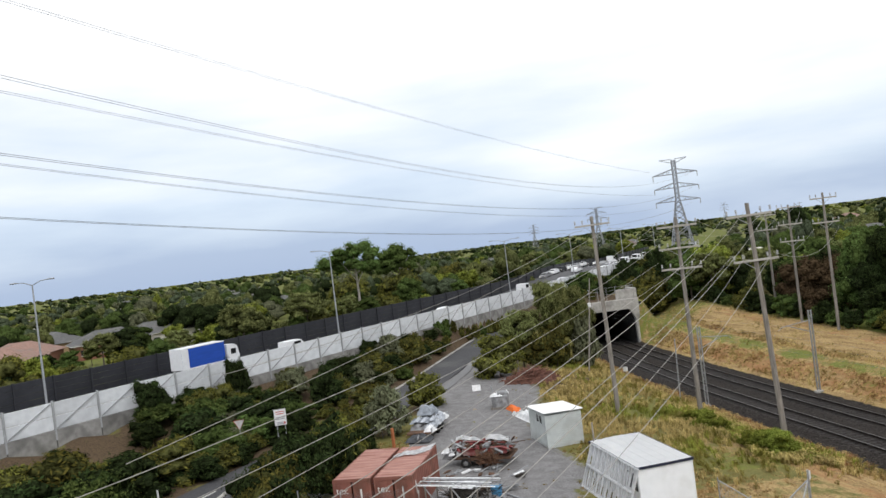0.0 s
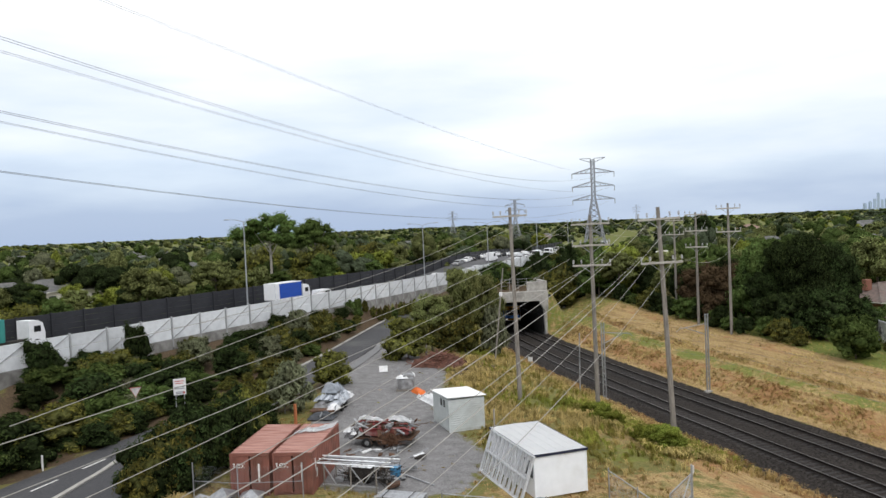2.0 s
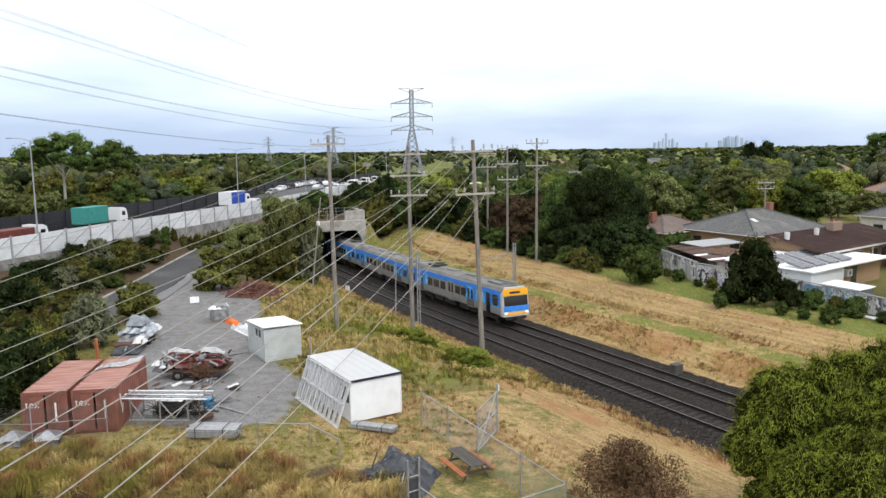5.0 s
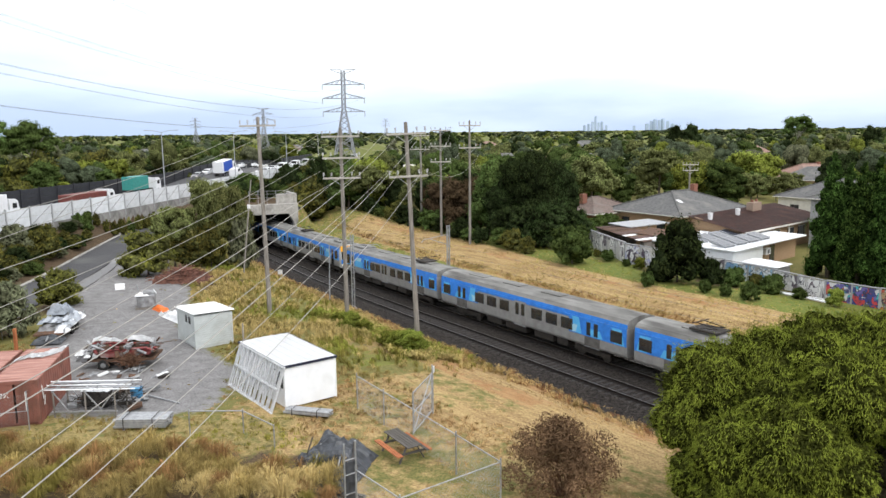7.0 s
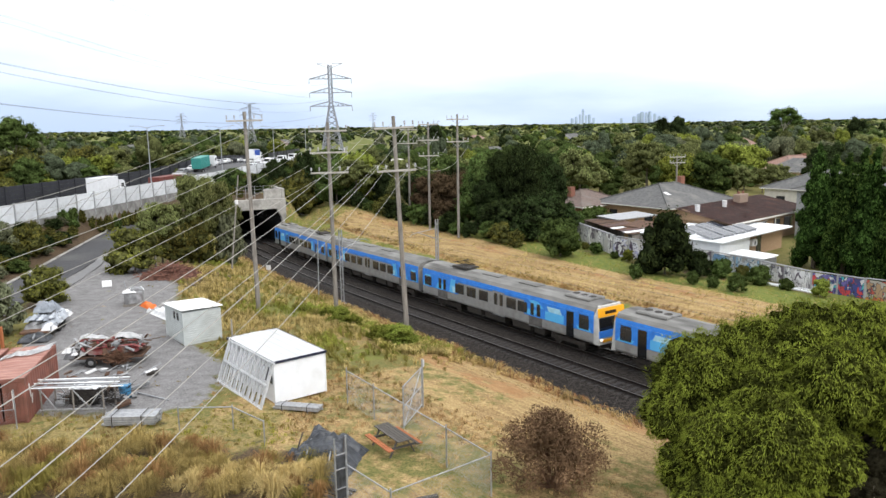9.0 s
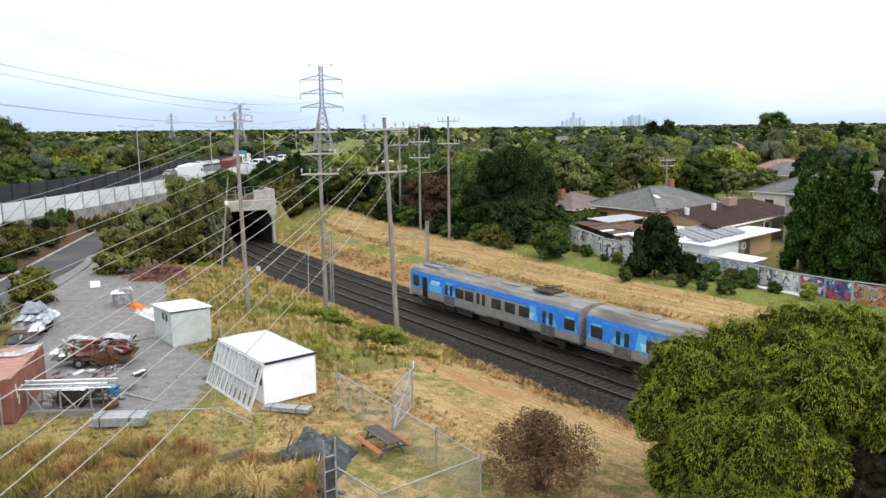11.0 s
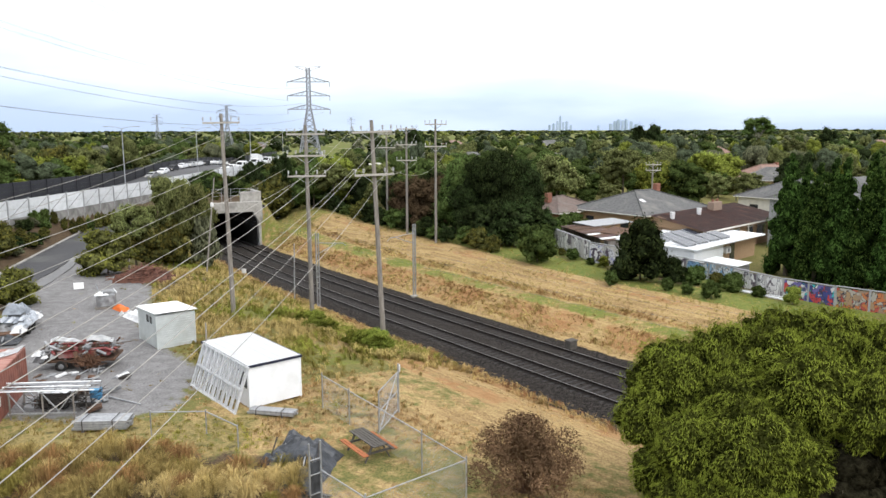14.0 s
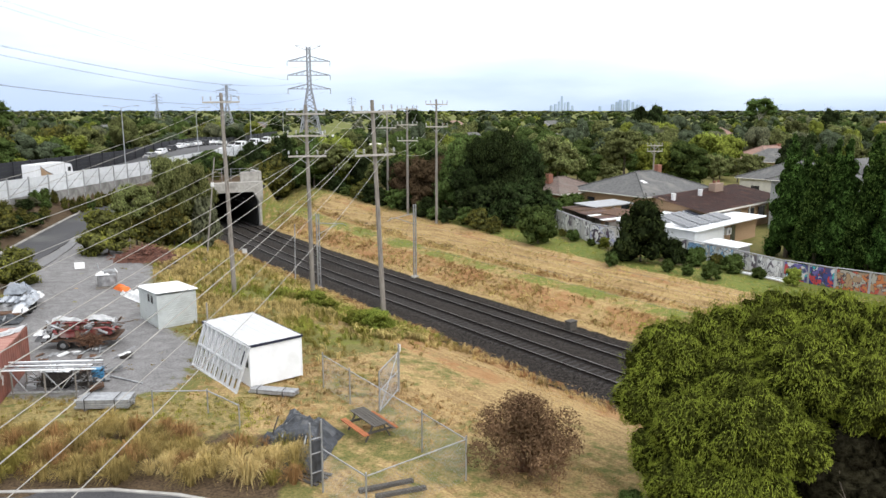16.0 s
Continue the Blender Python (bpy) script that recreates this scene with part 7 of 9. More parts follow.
def pipe_rack():
    rng = random.Random(15)
    m = Matrix.Translation((-20.1, 36.7, 0)) @ pose(0, 0, 0, 0, 0, 4)
    th = thing("pipe_rack", m, "rusty welded rack carrying long galvanised pipes", "pipe rack")
    for x in (-1.6, 0.0, 1.5):
        for y in (-0.75, 0.75):
            part("leg", boxm((0.07, 0.07, 1.5), (x, y, 0.75), None, 0.008), M_TIMBER, th)
        part("cross_rail", boxm((0.08, 1.7, 0.08), (x, 0, 1.45)), M_GALV, th)
    for y in (-0.75, 0.75):
        part("long_rail", boxm((3.3, 0.07, 0.07), (-0.05, y, 0.35)), M_GALV, th)
        for x0, x1 in ((-1.6, -0.9), (0.0, 0.8), (1.5, 0.7)):
            part("brace", beam(bmesh.new(), (x0, y, 1.4), (x1, y, 0.4), 0.05), M_GALV, th)
    for i in range(7):
        y = -0.7 + 0.22 * i
        part("pipe", rod(bmesh.new(), (-2.3 + rng.uniform(-0.4, 0.3), y + rng.uniform(-0.1, 0.1), 1.53), (2.2 + rng.uniform(-0.3, 0.6), y + rng.uniform(-0.1, 0.1), 1.53), 0.035, seg=8), M_GALV if i % 3 else M_WHITE, th)
    bm = bmesh.new()
    for i in range(200):
        a, e, l = rng.uniform(0, math.tau), rng.uniform(-0.3, 0.8), rng.uniform(0.3, 0.9)
        c = Vector((rng.uniform(-1.0, 2.3), rng.uniform(-0.4, 1.6), 0.3 + rng.uniform(0, 0.5)))
        rod(bm, c, c + Vector((math.cos(a) * math.cos(e) * l, math.sin(a) * math.cos(e) * l, math.sin(e) * l)), 0.016, 0.010, 4)
    part("wire_tangle", bm, M_UNDER, th, "tangle of dark wire and rods")
    mc = thing("old_machine", Matrix.Translation((-20.3, 37.9, 0)), "dusty grey machine with a white bonnet under the rack", "machine")
    part("body", boxm((1.5, 1.0, 0.7), (0, 0, 0.55), None, 0.1), M_UNDER, mc)
    part("bonnet", lumpy(bmesh.new(), (1.5, 1.1, 0.35), (0, 0, 0.9), rng, 4, 0.2), M_WHITE, mc)
    for sx in (-0.5, 0.5):
        for sy in (-0.45, 0.45):
            part("wheel", rod(bmesh.new(), (sx, sy - 0.08, 0.28), (sx, sy + 0.08, 0.28), 0.28, seg=14), M_TYRE, mc)
    tub = thing("blue_tub", Matrix.Translation((-18.6, 38.6, 0)), "bright blue plastic tub among the scrap", "tub")
    part("body", rod(bmesh.new(), (0, 0, 0), (0, 0, 0.7), 0.28, 0.34, 14), M_BLUE, tub)
    for i in range(14):
        x, y = -20.2 + rng.uniform(-1.8, 2.2), 37.6 + rng.uniform(-1.4, 2.4)
        o = thing("scrap_piece", Matrix.Translation((x, y, 0)) @ pose(0, 0, 0, 0, 0, rng.uniform(0, 180)), "rusty angular piece of scrap metal on the ground", "scrap", "scrap round the rack")
        part("sheet", boxm((rng.uniform(0.4, 1.2), rng.uniform(0.2, 0.5), rng.uniform(0.05, 0.3)), (0, 0, 0.15), pose(0, 0, 0, rng.uniform(-15, 15), rng.uniform(-20, 20), 0), 0.015), rng.choice([M_GREYSCRAP, M_RUSTSCRAP, M_UNDER]), o)
    lp = thing("loose_pipe", Matrix.Translation((-17.4, 38.7, 0.03)) @ pose(0, 0, 0, 0, 0, -28), "long pale pipe lying aslant on the gravel", "pipe")
    part("tube", rod(bmesh.new(), (-1.6, 0, 0.03), (1.6, 0, 0.03), 0.04, seg=8), M_GALV, lp)


pipe_rack()


def bundle(m, L_, W, rows, cols, label):
    th = thing("steel_bundle", m, label, "steel stack", "steel bundles")
    for i in range(rows):
        for j in range(cols):
            part("section", boxm((L_ * (1 - 0.02 * ((i + j) % 3)), W / cols * 0.9, 0.11), (0.03 * ((i * 3 + j) % 4), -W / 2 + W / cols * (j + 0.5), 0.16 + 0.115 * i), None, 0.012), M_GALV, th)
    for x in (-L_ * 0.3, L_ * 0.25):
        part("bearer", boxm((0.1, W, 0.1), (x, 0, 0.05)), M_TIMBER, th)
        bm = bmesh.new()
        h = 0.10 + 0.115 * rows
        box(bm, (0.04, 0.01, h), (x, -W / 2 - 0.006, h / 2 + 0.04))
        box(bm, (0.04, W + 0.02, 0.01), (x, 0, h + 0.045))
        part("strap", bm, M_UNDER, th)


bundle(Matrix.Translation((-16.6, 34.9, 0)) @ pose(0, 0, 0, 0, 0, 3), 2.6, 1.05, 4, 6, "strapped bundle of galvanised steel channels on bearers")
bundle(Matrix.Translation((-8.7, 36.5, 0)) @ pose(0, 0, 0, 0, 0, -12), 2.5, 0.6, 2, 5, "low strapped bundle of galvanised steel tubes")


def skylight_hoods():
    for x, y, s, t in ((-26.3, 33.0, 0.9, 10), (-24.6, 33.2, 0.9, 25), (-26.9, 31.9, 0.8, -5)):
        th = thing("metal_hood", Matrix.Translation((x, y, 0)) @ pose(0, 0, 0, 0, 0, t), "grey pyramid-shaped sheet metal hood on the ground", "metal hood", "metal hoods")
        part("skirt", boxm((s * 1.2, s * 1.2, 0.35), (0, 0, 0.175), None, 0.01), M_GREYSCRAP, th)
        bm = bmesh.new()
        bmesh.ops.create_cone(bm, cap_ends=False, segments=4, radius1=s * 0.98, radius2=0.04, depth=0.36, matrix=Matrix.Translation((0, 0, 0.53)) @ pose(0, 0, 0, 0, 0, 45))
        part("cap", bm, M_GALV, th)


skylight_hoods()


def tarp_boat():
    rng = random.Random(16)
    m = Matrix.Translation((-30.6, 52.4, 0)) @ pose(0, 0, 0, 0, 0, 14)
    th = thing("covered_trailer", m, "trailer load wrapped in grey and white tarpaulins", "trailer")
    part("bed", boxm((2.0, 5.6, 0.16), (0, 0, 0.55), None, 0.02), M_RUSTSCRAP, th)
    for sx in (-1, 1):
        for y in (-0.6, 0.5):
            part("wheel", rod(bmesh.new(), (sx * 0.85, y, 0.33), (sx * 1.05, y, 0.33), 0.33, seg=14), M_TYRE, th)
    for i in range(7):
        part("cover", lumpy(bmesh.new(), (0.9, 1.0, 0.5), (0.75 - 0.1 * (i % 2), -2.2 + 0.7 * i, 0.6 + 0.1 * (i % 3)), rng, 4, 0.6), M_TARPW if i % 3 == 0 else M_TARPPALE, th, "wrinkled pale plastic cover")
    part("cover", lumpy(bmesh.new(), (1.5, 2.0, 0.75), (-0.2, -1.0, 0.6), rng, 6, 0.3), M_GREYSCRAP, th, "grey tarpaulin over a rounded load")
    part("mound", lumpy(bmesh.new(), (1.4, 1.5, 1.0), (-0.1, 0.5, 0.6), rng, 6, 0.2), M_GREYSCRAP, th)
    part("mound", lumpy(bmesh.new(), (1.25, 1.4, 0.85), (-0.15, 0.4, 1.4), rng, 6, 0.2), M_TARPGREY, th, "rounded bundle under grey tarpaulin")
    part("mound", lumpy(bmesh.new(), (1.2, 1.3, 0.8), (-0.1, 1.7, 1.1), rng, 6, 0.25), M_TARPGREY, th)
    for k in range(6):
        part("cover", lumpy(bmesh.new(), (0.35, 1.5, 0.22), (-0.75 + 0.3 * k, -1.3 + 0.2 * (k % 3), 1.15 + 0.1 * (k % 2)), rng, 4, 0.9), M_TARPPALE if k % 2 else M_TARPGREY, th)
    part("side_board", boxm((0.05, 5.6, 0.35), (1.02, 0, 0.75), None, 0.01), M_GALV, th)
    part("cover", lumpy(bmesh.new(), (1.4, 1.6, 0.7), (0.0, 1.9, 0.6), rng, 5, 0.3), M_TARPB, th)
    for k in range(5):
        part("strap", beam(bmesh.new(), (-0.8, -1.8 + 0.8 * k, 0.65), (0.9, -1.7 + 0.8 * k, 1.25), 0.03), M_UNDER, th)
    part("black_load", lumpy(bmesh.new(), (2.0, 1.4, 0.6), (0, -2.9, 0.1), rng, 4, 0.4), M_TARPB, th)
    part("drawbar", beam(bmesh.new(), (0, -2.7, 0.5), (0.2, -4.0, 0.45), 0.1), M_GALV, th)
    lg = thing("handrail", Matrix.Translation((-33.8, 50.5, 0)), "galvanised pipe rail beside the covered trailer", "handrail")
    for y in (-2.6, 0.0, 2.6):
        part("post", rod(bmesh.new(), (0, y, 0), (0, y, 1.1), 0.03, seg=6), M_GALV, lg)
    part("rail", rod(bmesh.new(), (0, -2.7, 1.1), (0, 2.7, 1.1), 0.03, seg=6), M_GALV, lg)
    part("rail", rod(bmesh.new(), (0, -2.7, 0.6), (0, 2.7, 0.6), 0.025, seg=6), M_GALV, lg)


tarp_boat()


def yard_heaps():
    rng = random.Random(17)
    th = thing("wrapped_pallet", Matrix.Translation((-27.6, 60.3, 0)) @ pose(0, 0, 0, 0, 0, 20), "grey pallet stack with crumpled white wrapping", "pallet")
    part("pallet", boxm((1.7, 1.5, 0.14), (0, 0, 0.07)), M_TIMBER, th)
    part("load", boxm((1.45, 1.3, 1.0), (0, 0, 0.64), None, 0.06), M_GREYSCRAP, th)
    part("load", boxm((1.0, 0.9, 0.3), (0.2, -0.1, 1.28), pose(0, 0, 0, 4, 6, 15), 0.06), M_GREYSCRAP, th)
    part("wrapping", lumpy(bmesh.new(), (1.1, 0.9, 0.3), (-0.3, -0.3, 1.12), rng, 5, 0.7), M_TARPW, th)
    part("wrapping", lumpy(bmesh.new(), (0.7, 0.5, 0.3), (0.45, 0.3, 1.12), rng, 4, 0.7), M_TARPW, th)
    part("prop", beam(bmesh.new(), (-0.5, 0.4, 0.8), (-0.75, 0.6, 1.9), 0.05), M_GALV, th)
    og = thing("orange_barrier", Matrix.Translation((-26.0, 59.3, 0)) @ pose(0, 0, 0, 0, 0, -45), "crumpled orange plastic barrier mesh", "barrier")
    part("mesh", lumpy(bmesh.new(), (1.7, 0.8, 0.5), (0, 0, 0), rng, 4, 0.6), M_ORANGE, og)
    ws = thing("plastic_sheeting", Matrix.Translation((-23.6, 56.6, 0)) @ pose(0, 0, 0, 0, 0, -45), "crumpled white plastic sheeting on the gravel", "sheeting")
    part("sheet", lumpy(bmesh.new(), (4.0, 1.3, 0.55), (0, 0, 0), rng, 6, 0.7), M_TARPW, ws)
    wb = thing("white_board", Matrix.Translation((-33.2, 67.2, 0)) @ pose(0, 0, 0, 0, 0, 24), "small white board propped up on the gravel", "board")
    part("board", boxm((0.85, 0.05, 0.62), (0, 0, 0.33), pose(0, 0, 0, -24, 0, 0), 0.01), M_SIGN, wb)
    part("stay", beam(bmesh.new(), (0, 0.08, 0.5), (0, 0.5, 0.02), 0.04), M_TIMBER, wb)
    br = thing("branch_pile", Matrix.Translation((-28.8, 71.5, 0)), "low heap of dead brown branches", "branch pile")
    bm = lumpy(bmesh.new(), (5.2, 3.2, 1.15), (0, 0, -0.05), rng, 8, 0.6)
    part("mound", bm, M_REDBRANCH, br)
    bm = bmesh.new()
    for i in range(420):
        x, y = rng.gauss(0, 1.3), rng.gauss(0, 0.8)
        z = 1.05 * max(0, 1 - (x / 2.6) ** 2 - (y / 1.6) ** 2)
        a, e, l = rng.uniform(0, math.tau), rng.uniform(-0.1, 0.5), rng.uniform(0.4, 1.3)
        c = Vector((x, y, z + 0.05))
        rod(bm, c, c + Vector((math.cos(a) * math.cos(e) * l, math.sin(a) * math.cos(e) * l, abs(math.sin(e)) * l)), 0.05, 0.02, 4)
    tagged(part("twig_tangle", bm, M_REDBRANCH, br), "tangled dead brown twigs", kind="stuff")
    for x, y, h, lab, mt in ((-31.9, 75.3, 2.0, "grey timber bollard post", M_TIMBER), (-34.6, 73.6, 1.1, "short grey timber post", M_TIMBER), (-30.9, 47.5, 1.6, "rusty orange steel post behind the containers", M_ORSEAT)):
        p = thing("post", Matrix.Translation((x, y, 0)), lab, "post")
        part("shaft", boxm((0.2, 0.2, h), (0, 0, h / 2), None, 0.03), mt, p)


yard_heaps()


def scrap_ground():
    """Loose scrap lying round the trailer and the rack."""
    rng = random.Random(23)
    for i in range(30):
        x, y = -22.0 + rng.gauss(0, 1.9), 42.6 + rng.gauss(0, 1.1)
        if x > -18.6:
            continue
        o = thing("scrap_piece", Matrix.Translation((x, y, 0)) @ pose(0, 0, 0, 0, 0, rng.uniform(0, 180)), "bent grey piece of scrap metal by the trailer", "scrap", "scrap by the trailer")
        w, d, h = rng.uniform(0.25, 1.0), rng.uniform(0.08, 0.4), rng.uniform(0.04, 0.22)
        part("sheet", boxm((w, d, h), (0, 0, h * 0.5 + 0.05), pose(0, 0, 0, rng.uniform(-14, 14), rng.uniform(-14, 14), 0), 0.02), rng.choice([M_GREYSCRAP, M_RUSTSCRAP, M_GREYSCRAP, M_UNDER, M_TARPW]), o)
        if i % 4 == 0:
            part("bar", rod(bmesh.new(), (-w, 0, 0.05), (w, 0.2, h + 0.3), 0.025, seg=6), M_GALV, o)


scrap_ground()


def picnic_table():
    m = Matrix.Translation((-3.35, 31.9, 0)) @ pose(0, 0, 0, 0, 0, -55)
    th = thing("picnic_table", m, "weathered timber picnic table with orange bench seats", "picnic table")
    L_ = 2.25
    for i in range(5):
        part("slat", boxm((L_, 0.13, 0.045), (0, -0.30 + 0.15 * i, 0.76), None, 0.006), M_BENCH, th)
    for s in (-1, 1):
        for k in (0, 1):
            part("seat_board", boxm((L_, 0.13, 0.045), (0, s * (0.66 + 0.145 * k), 0.45), None, 0.006), M_ORSEAT if (s < 0) or k else M_BENCH, th)
    for x in (-0.8, 0.8):
        for s in (-1, 1):
            part("leg", beam(bmesh.new(), (x, s * 0.62, 0.0), (x, s * 0.22, 0.74), 0.09, 0.045), M_BENCH, th)
        part("bearer", boxm((0.045, 1.55, 0.10), (x + 0.05, 0, 0.40)), M_BENCH, th)
        part("top_bearer", boxm((0.045, 0.72, 0.09), (x + 0.05, 0, 0.69)), M_BENCH, th)


picnic_table()


def tarp_heap():
    rng = random.Random(18)
    m = Matrix.Translation((-6.25, 30.9, 0)) @ pose(0, 0, 0, 0, 0, -15)
    th = thing("covered_heap", m, "heap covered by wrinkled black tarpaulin", "covered heap")
    def crumpled(w, d, h, at, seed, n=16):
        bm = bmesh.new()
        vs = []
        for i in range(n + 1):
            for j in range(n + 1):
                u, v = i / n * 2 - 1, j / n * 2 - 1
                r = max(abs(u), abs(v)) ** 1.0
                q = Vector((u * 2.2 + seed, v * 2.2, seed))
                fold = abs(noise.noise(q)) * 0.55 + abs(noise.noise(q * 2.3)) * 0.35
                z = h * max(0.0, 1 - r ** 2.2) * (0.62 + fold) + 0.05 * abs(noise.noise(q * 4))
                vs.append(bm.verts.new((at[0] + u * w / 2 * (1 + 0.15 * noise.noise(q)), at[1] + v * d / 2 * (1 + 0.15 * noise.noise(q * 1.3)), at[2] + z)))
        for i in range(n):
            for j in range(n):
                bm.faces.new((vs[i * (n + 1) + j], vs[(i + 1) * (n + 1) + j], vs[(i + 1) * (n + 1) + j + 1], vs[i * (n + 1) + j + 1]))
        return bm

    part("cover", crumpled(3.1, 2.3, 1.25, (0, 0.1, 0), 2.7), M_TARPB, th)
    part("fold", crumpled(1.6, 2.4, 0.6, (0.9, -1.6, 0), 5.1, 12), M_TARPB, th)
    part("fold", crumpled(1.3, 1.1, 0.7, (-0.9, -0.9, 0), 8.3, 10), M_TARPB, th)
    for k in range(5):
        part("batten", beam(bmesh.new(), (-1.2 + 0.5 * k, 0.3, 0.95), (-0.9 + 0.55 * k, -1.0 - 0.2 * (k % 2), 0.5), 0.05), M_GREYSCRAP if k % 2 else M_UNDER, th)


tarp_heap()


def loose_timber():
    for x, y, t, L_ in ((-2.2, 26.9, 22, 2.2), (-1.6, 26.4, 20, 2.0)):
        o = thing("timber_beam", Matrix.Translation((x, y, ground_z(x, y))) @ pose(0, 0, 0, 0, 0, t), "dark weathered timber beam lying on the ground", "timber", "loose timbers")
        part("beam", boxm((L_, 0.2, 0.16), (0, 0, 0.08), None, 0.02), M_BENCH, o)
    for i in range(4):
        o = thing("plank", Matrix.Translation((-5.5 + 0.12 * i, 27.4 + 0.24 * i, ground_z(-5.5, 27.6))) @ pose(0, 0, 0, 0, 0, -32 + 3 * i), "grey weathered plank beside the covered heap", "plank", "loose timbers")
        part("board", boxm((1.5, 0.18, 0.05), (0, 0, 0.04), None, 0.01), M_BENCH, o)


loose_timber()


def chain_mesh(L_, H, step=0.16):
    """Woven wire between posts, as crossed strands."""
    verts, faces = [], []

    def strand(p, q):
        b = len(verts)
        w = 0.0035
        verts.extend([(p[0], -w, p[1]), (p[0], w, p[1]), (q[0], w, q[1]), (q[0], -w, q[1]), (p[0], 0, p[1] - w), (p[0], 0, p[1] + w), (q[0], 0, q[1] + w), (q[0], 0, q[1] - w)])
        faces.extend([(b, b + 1, b + 2, b + 3), (b + 4, b + 5, b + 6, b + 7)])

    k = -H
    while k < L_:
        x0, x1 = max(0.0, k), min(L_, k + H)
        strand((x0, x0 - k), (x1, x1 - k))
        strand((x0, H - (x0 - k)), (x1, H - (x1 - k)))
        k += step
    return verts, faces


def fence_run(points, H, label, rail=True, mid=False):
    for (x0, y0), (x1, y1) in zip(points, points[1:]):
        L_ = math.hypot(x1 - x0, y1 - y0)
        z0 = ground_z(x0, y0)
        m = Matrix.Translation((x0, y0, z0)) @ pose(0, 0, 0, 0, 0, math.degrees(math.atan2(y1 - y0, x1 - x0)))
        th = thing("chain_link_fence", m, label, "fence", "yard fence bays")
        for x in np.linspace(0, L_, max(2, int(L_ / 3.2) + 1))[: None if (x1, y1) == points[-1] else -1]:
            part("post", rod(bmesh.new(), (x, 0, -0.1), (x, 0, H + 0.15), 0.032, seg=7), M_GALV, th)
        if rail:
            part("top_rail", rod(bmesh.new(), (0, 0, H), (L_, 0, H), 0.027, seg=6), M_GALV, th)
        if mid:
            part("mid_rail", rod(bmesh.new(), (0, 0, H * 0.55), (L_, 0, H * 0.55), 0.022, seg=6), M_GALV, th)
        v, f = chain_mesh(L_, H)
        raw("mesh", v, f, M_GALV, None, th)


fence_run([(-31.0, 36.5), (-28.0, 32.7), (-25.3, 33.0), (-22.0, 34.2)], 1.9, "galvanised chain-link fence round the yard", False, True)
fence_run([(-6.3, 37.6), (-4.6, 35.2), (-0.9, 30.0), (0.9, 27.4)], 1.75, "sagging galvanised chain-link fence with pipe rail")
fence_run([(0.9, 27.4), (-2.7, 24.4), (-4.6, 26.6)], 1.75, "galvanised chain-link fence with pipe rail beside the gate")


def gates():
    m = Matrix.Translation((-3.05, 34.1, 0)) @ pose(0, 0, 0, 0, 0, 76)
    th = thing("mesh_gate", m, "open galvanised mesh gate standing ajar", "gate")
    L_, H = 3.0, 2.1
    for x in (0, L_):
        part("stile", rod(bmesh.new(), (x, 0, 0.05), (x, 0, H), 0.035, seg=7), M_GALV, th)
    for z in (0.1, 1.1, H):
        part("rail", rod(bmesh.new(), (0, 0, z), (L_, 0, z), 0.03, seg=7), M_GALV, th)
    part("brace", rod(bmesh.new(), (0, 0, 0.1), (L_, 0, H), 0.025, seg=7), M_GALV, th)
    v, f = chain_mesh(L_, H, 0.12)
    raw("mesh", v, f, M_GALV, None, th)
    part("gate_post", rod(bmesh.new(), (L_ + 0.12, 0, -0.1), (L_ + 0.12, 0, 2.5), 0.05, seg=8), M_GALV, th)
    part("notice", boxm((0.3, 0.03, 0.35), (L_ + 0.3, 0, 2.2)), M_SIGN, th)
    m = Matrix.Translation((-5.1, 27.0, 0)) @ pose(0, 0, 0, 0, 0, 40)
    th = thing("mesh_gate", m, "narrow gate leaf with dark shade cloth", "gate")
    for x in (0, 0.5):
        part("stile", rod(bmesh.new(), (x, 0, 0.0), (x, 0, 2.6), 0.035, seg=7), M_GALV, th)
    for z in (0.5, 1.3, 1.9):
        part("rail", rod(bmesh.new(), (0, 0, z), (0.5, 0, z), 0.028, seg=6), M_GALV, th)
    part("cloth", boxm((0.46, 0.015, 1.7), (0.25, 0.02, 0.95)), M_TARPB, th)
    lr = thing("loose_pipe", Matrix.Translation((-13.9, 34.0, 0)), "long pale fence pipe propped above the grass", "pipe")
    part("tube", rod(bmesh.new(), (0, 0, 1.15), (2.6, 0.1, 1.15), 0.03, seg=7), M_GALV, lr)
    part("post", rod(bmesh.new(), (2.6, 0.1, 0), (2.6, 0.1, 1.25), 0.03, seg=7), M_GALV, lr)
    part("post", rod(bmesh.new(), (0, 0, 0), (0, 0, 1.25), 0.03, seg=7), M_GALV, lr)
    part("stay", rod(bmesh.new(), (2.6, 0.1, 1.15), (4.6, -1.7, 1.15), 0.03, seg=7), M_GALV, lr)
    part("post", rod(bmesh.new(), (4.6, -1.7, 0), (4.6, -1.7, 1.2), 0.03, seg=7), M_GALV, lr)


gates()


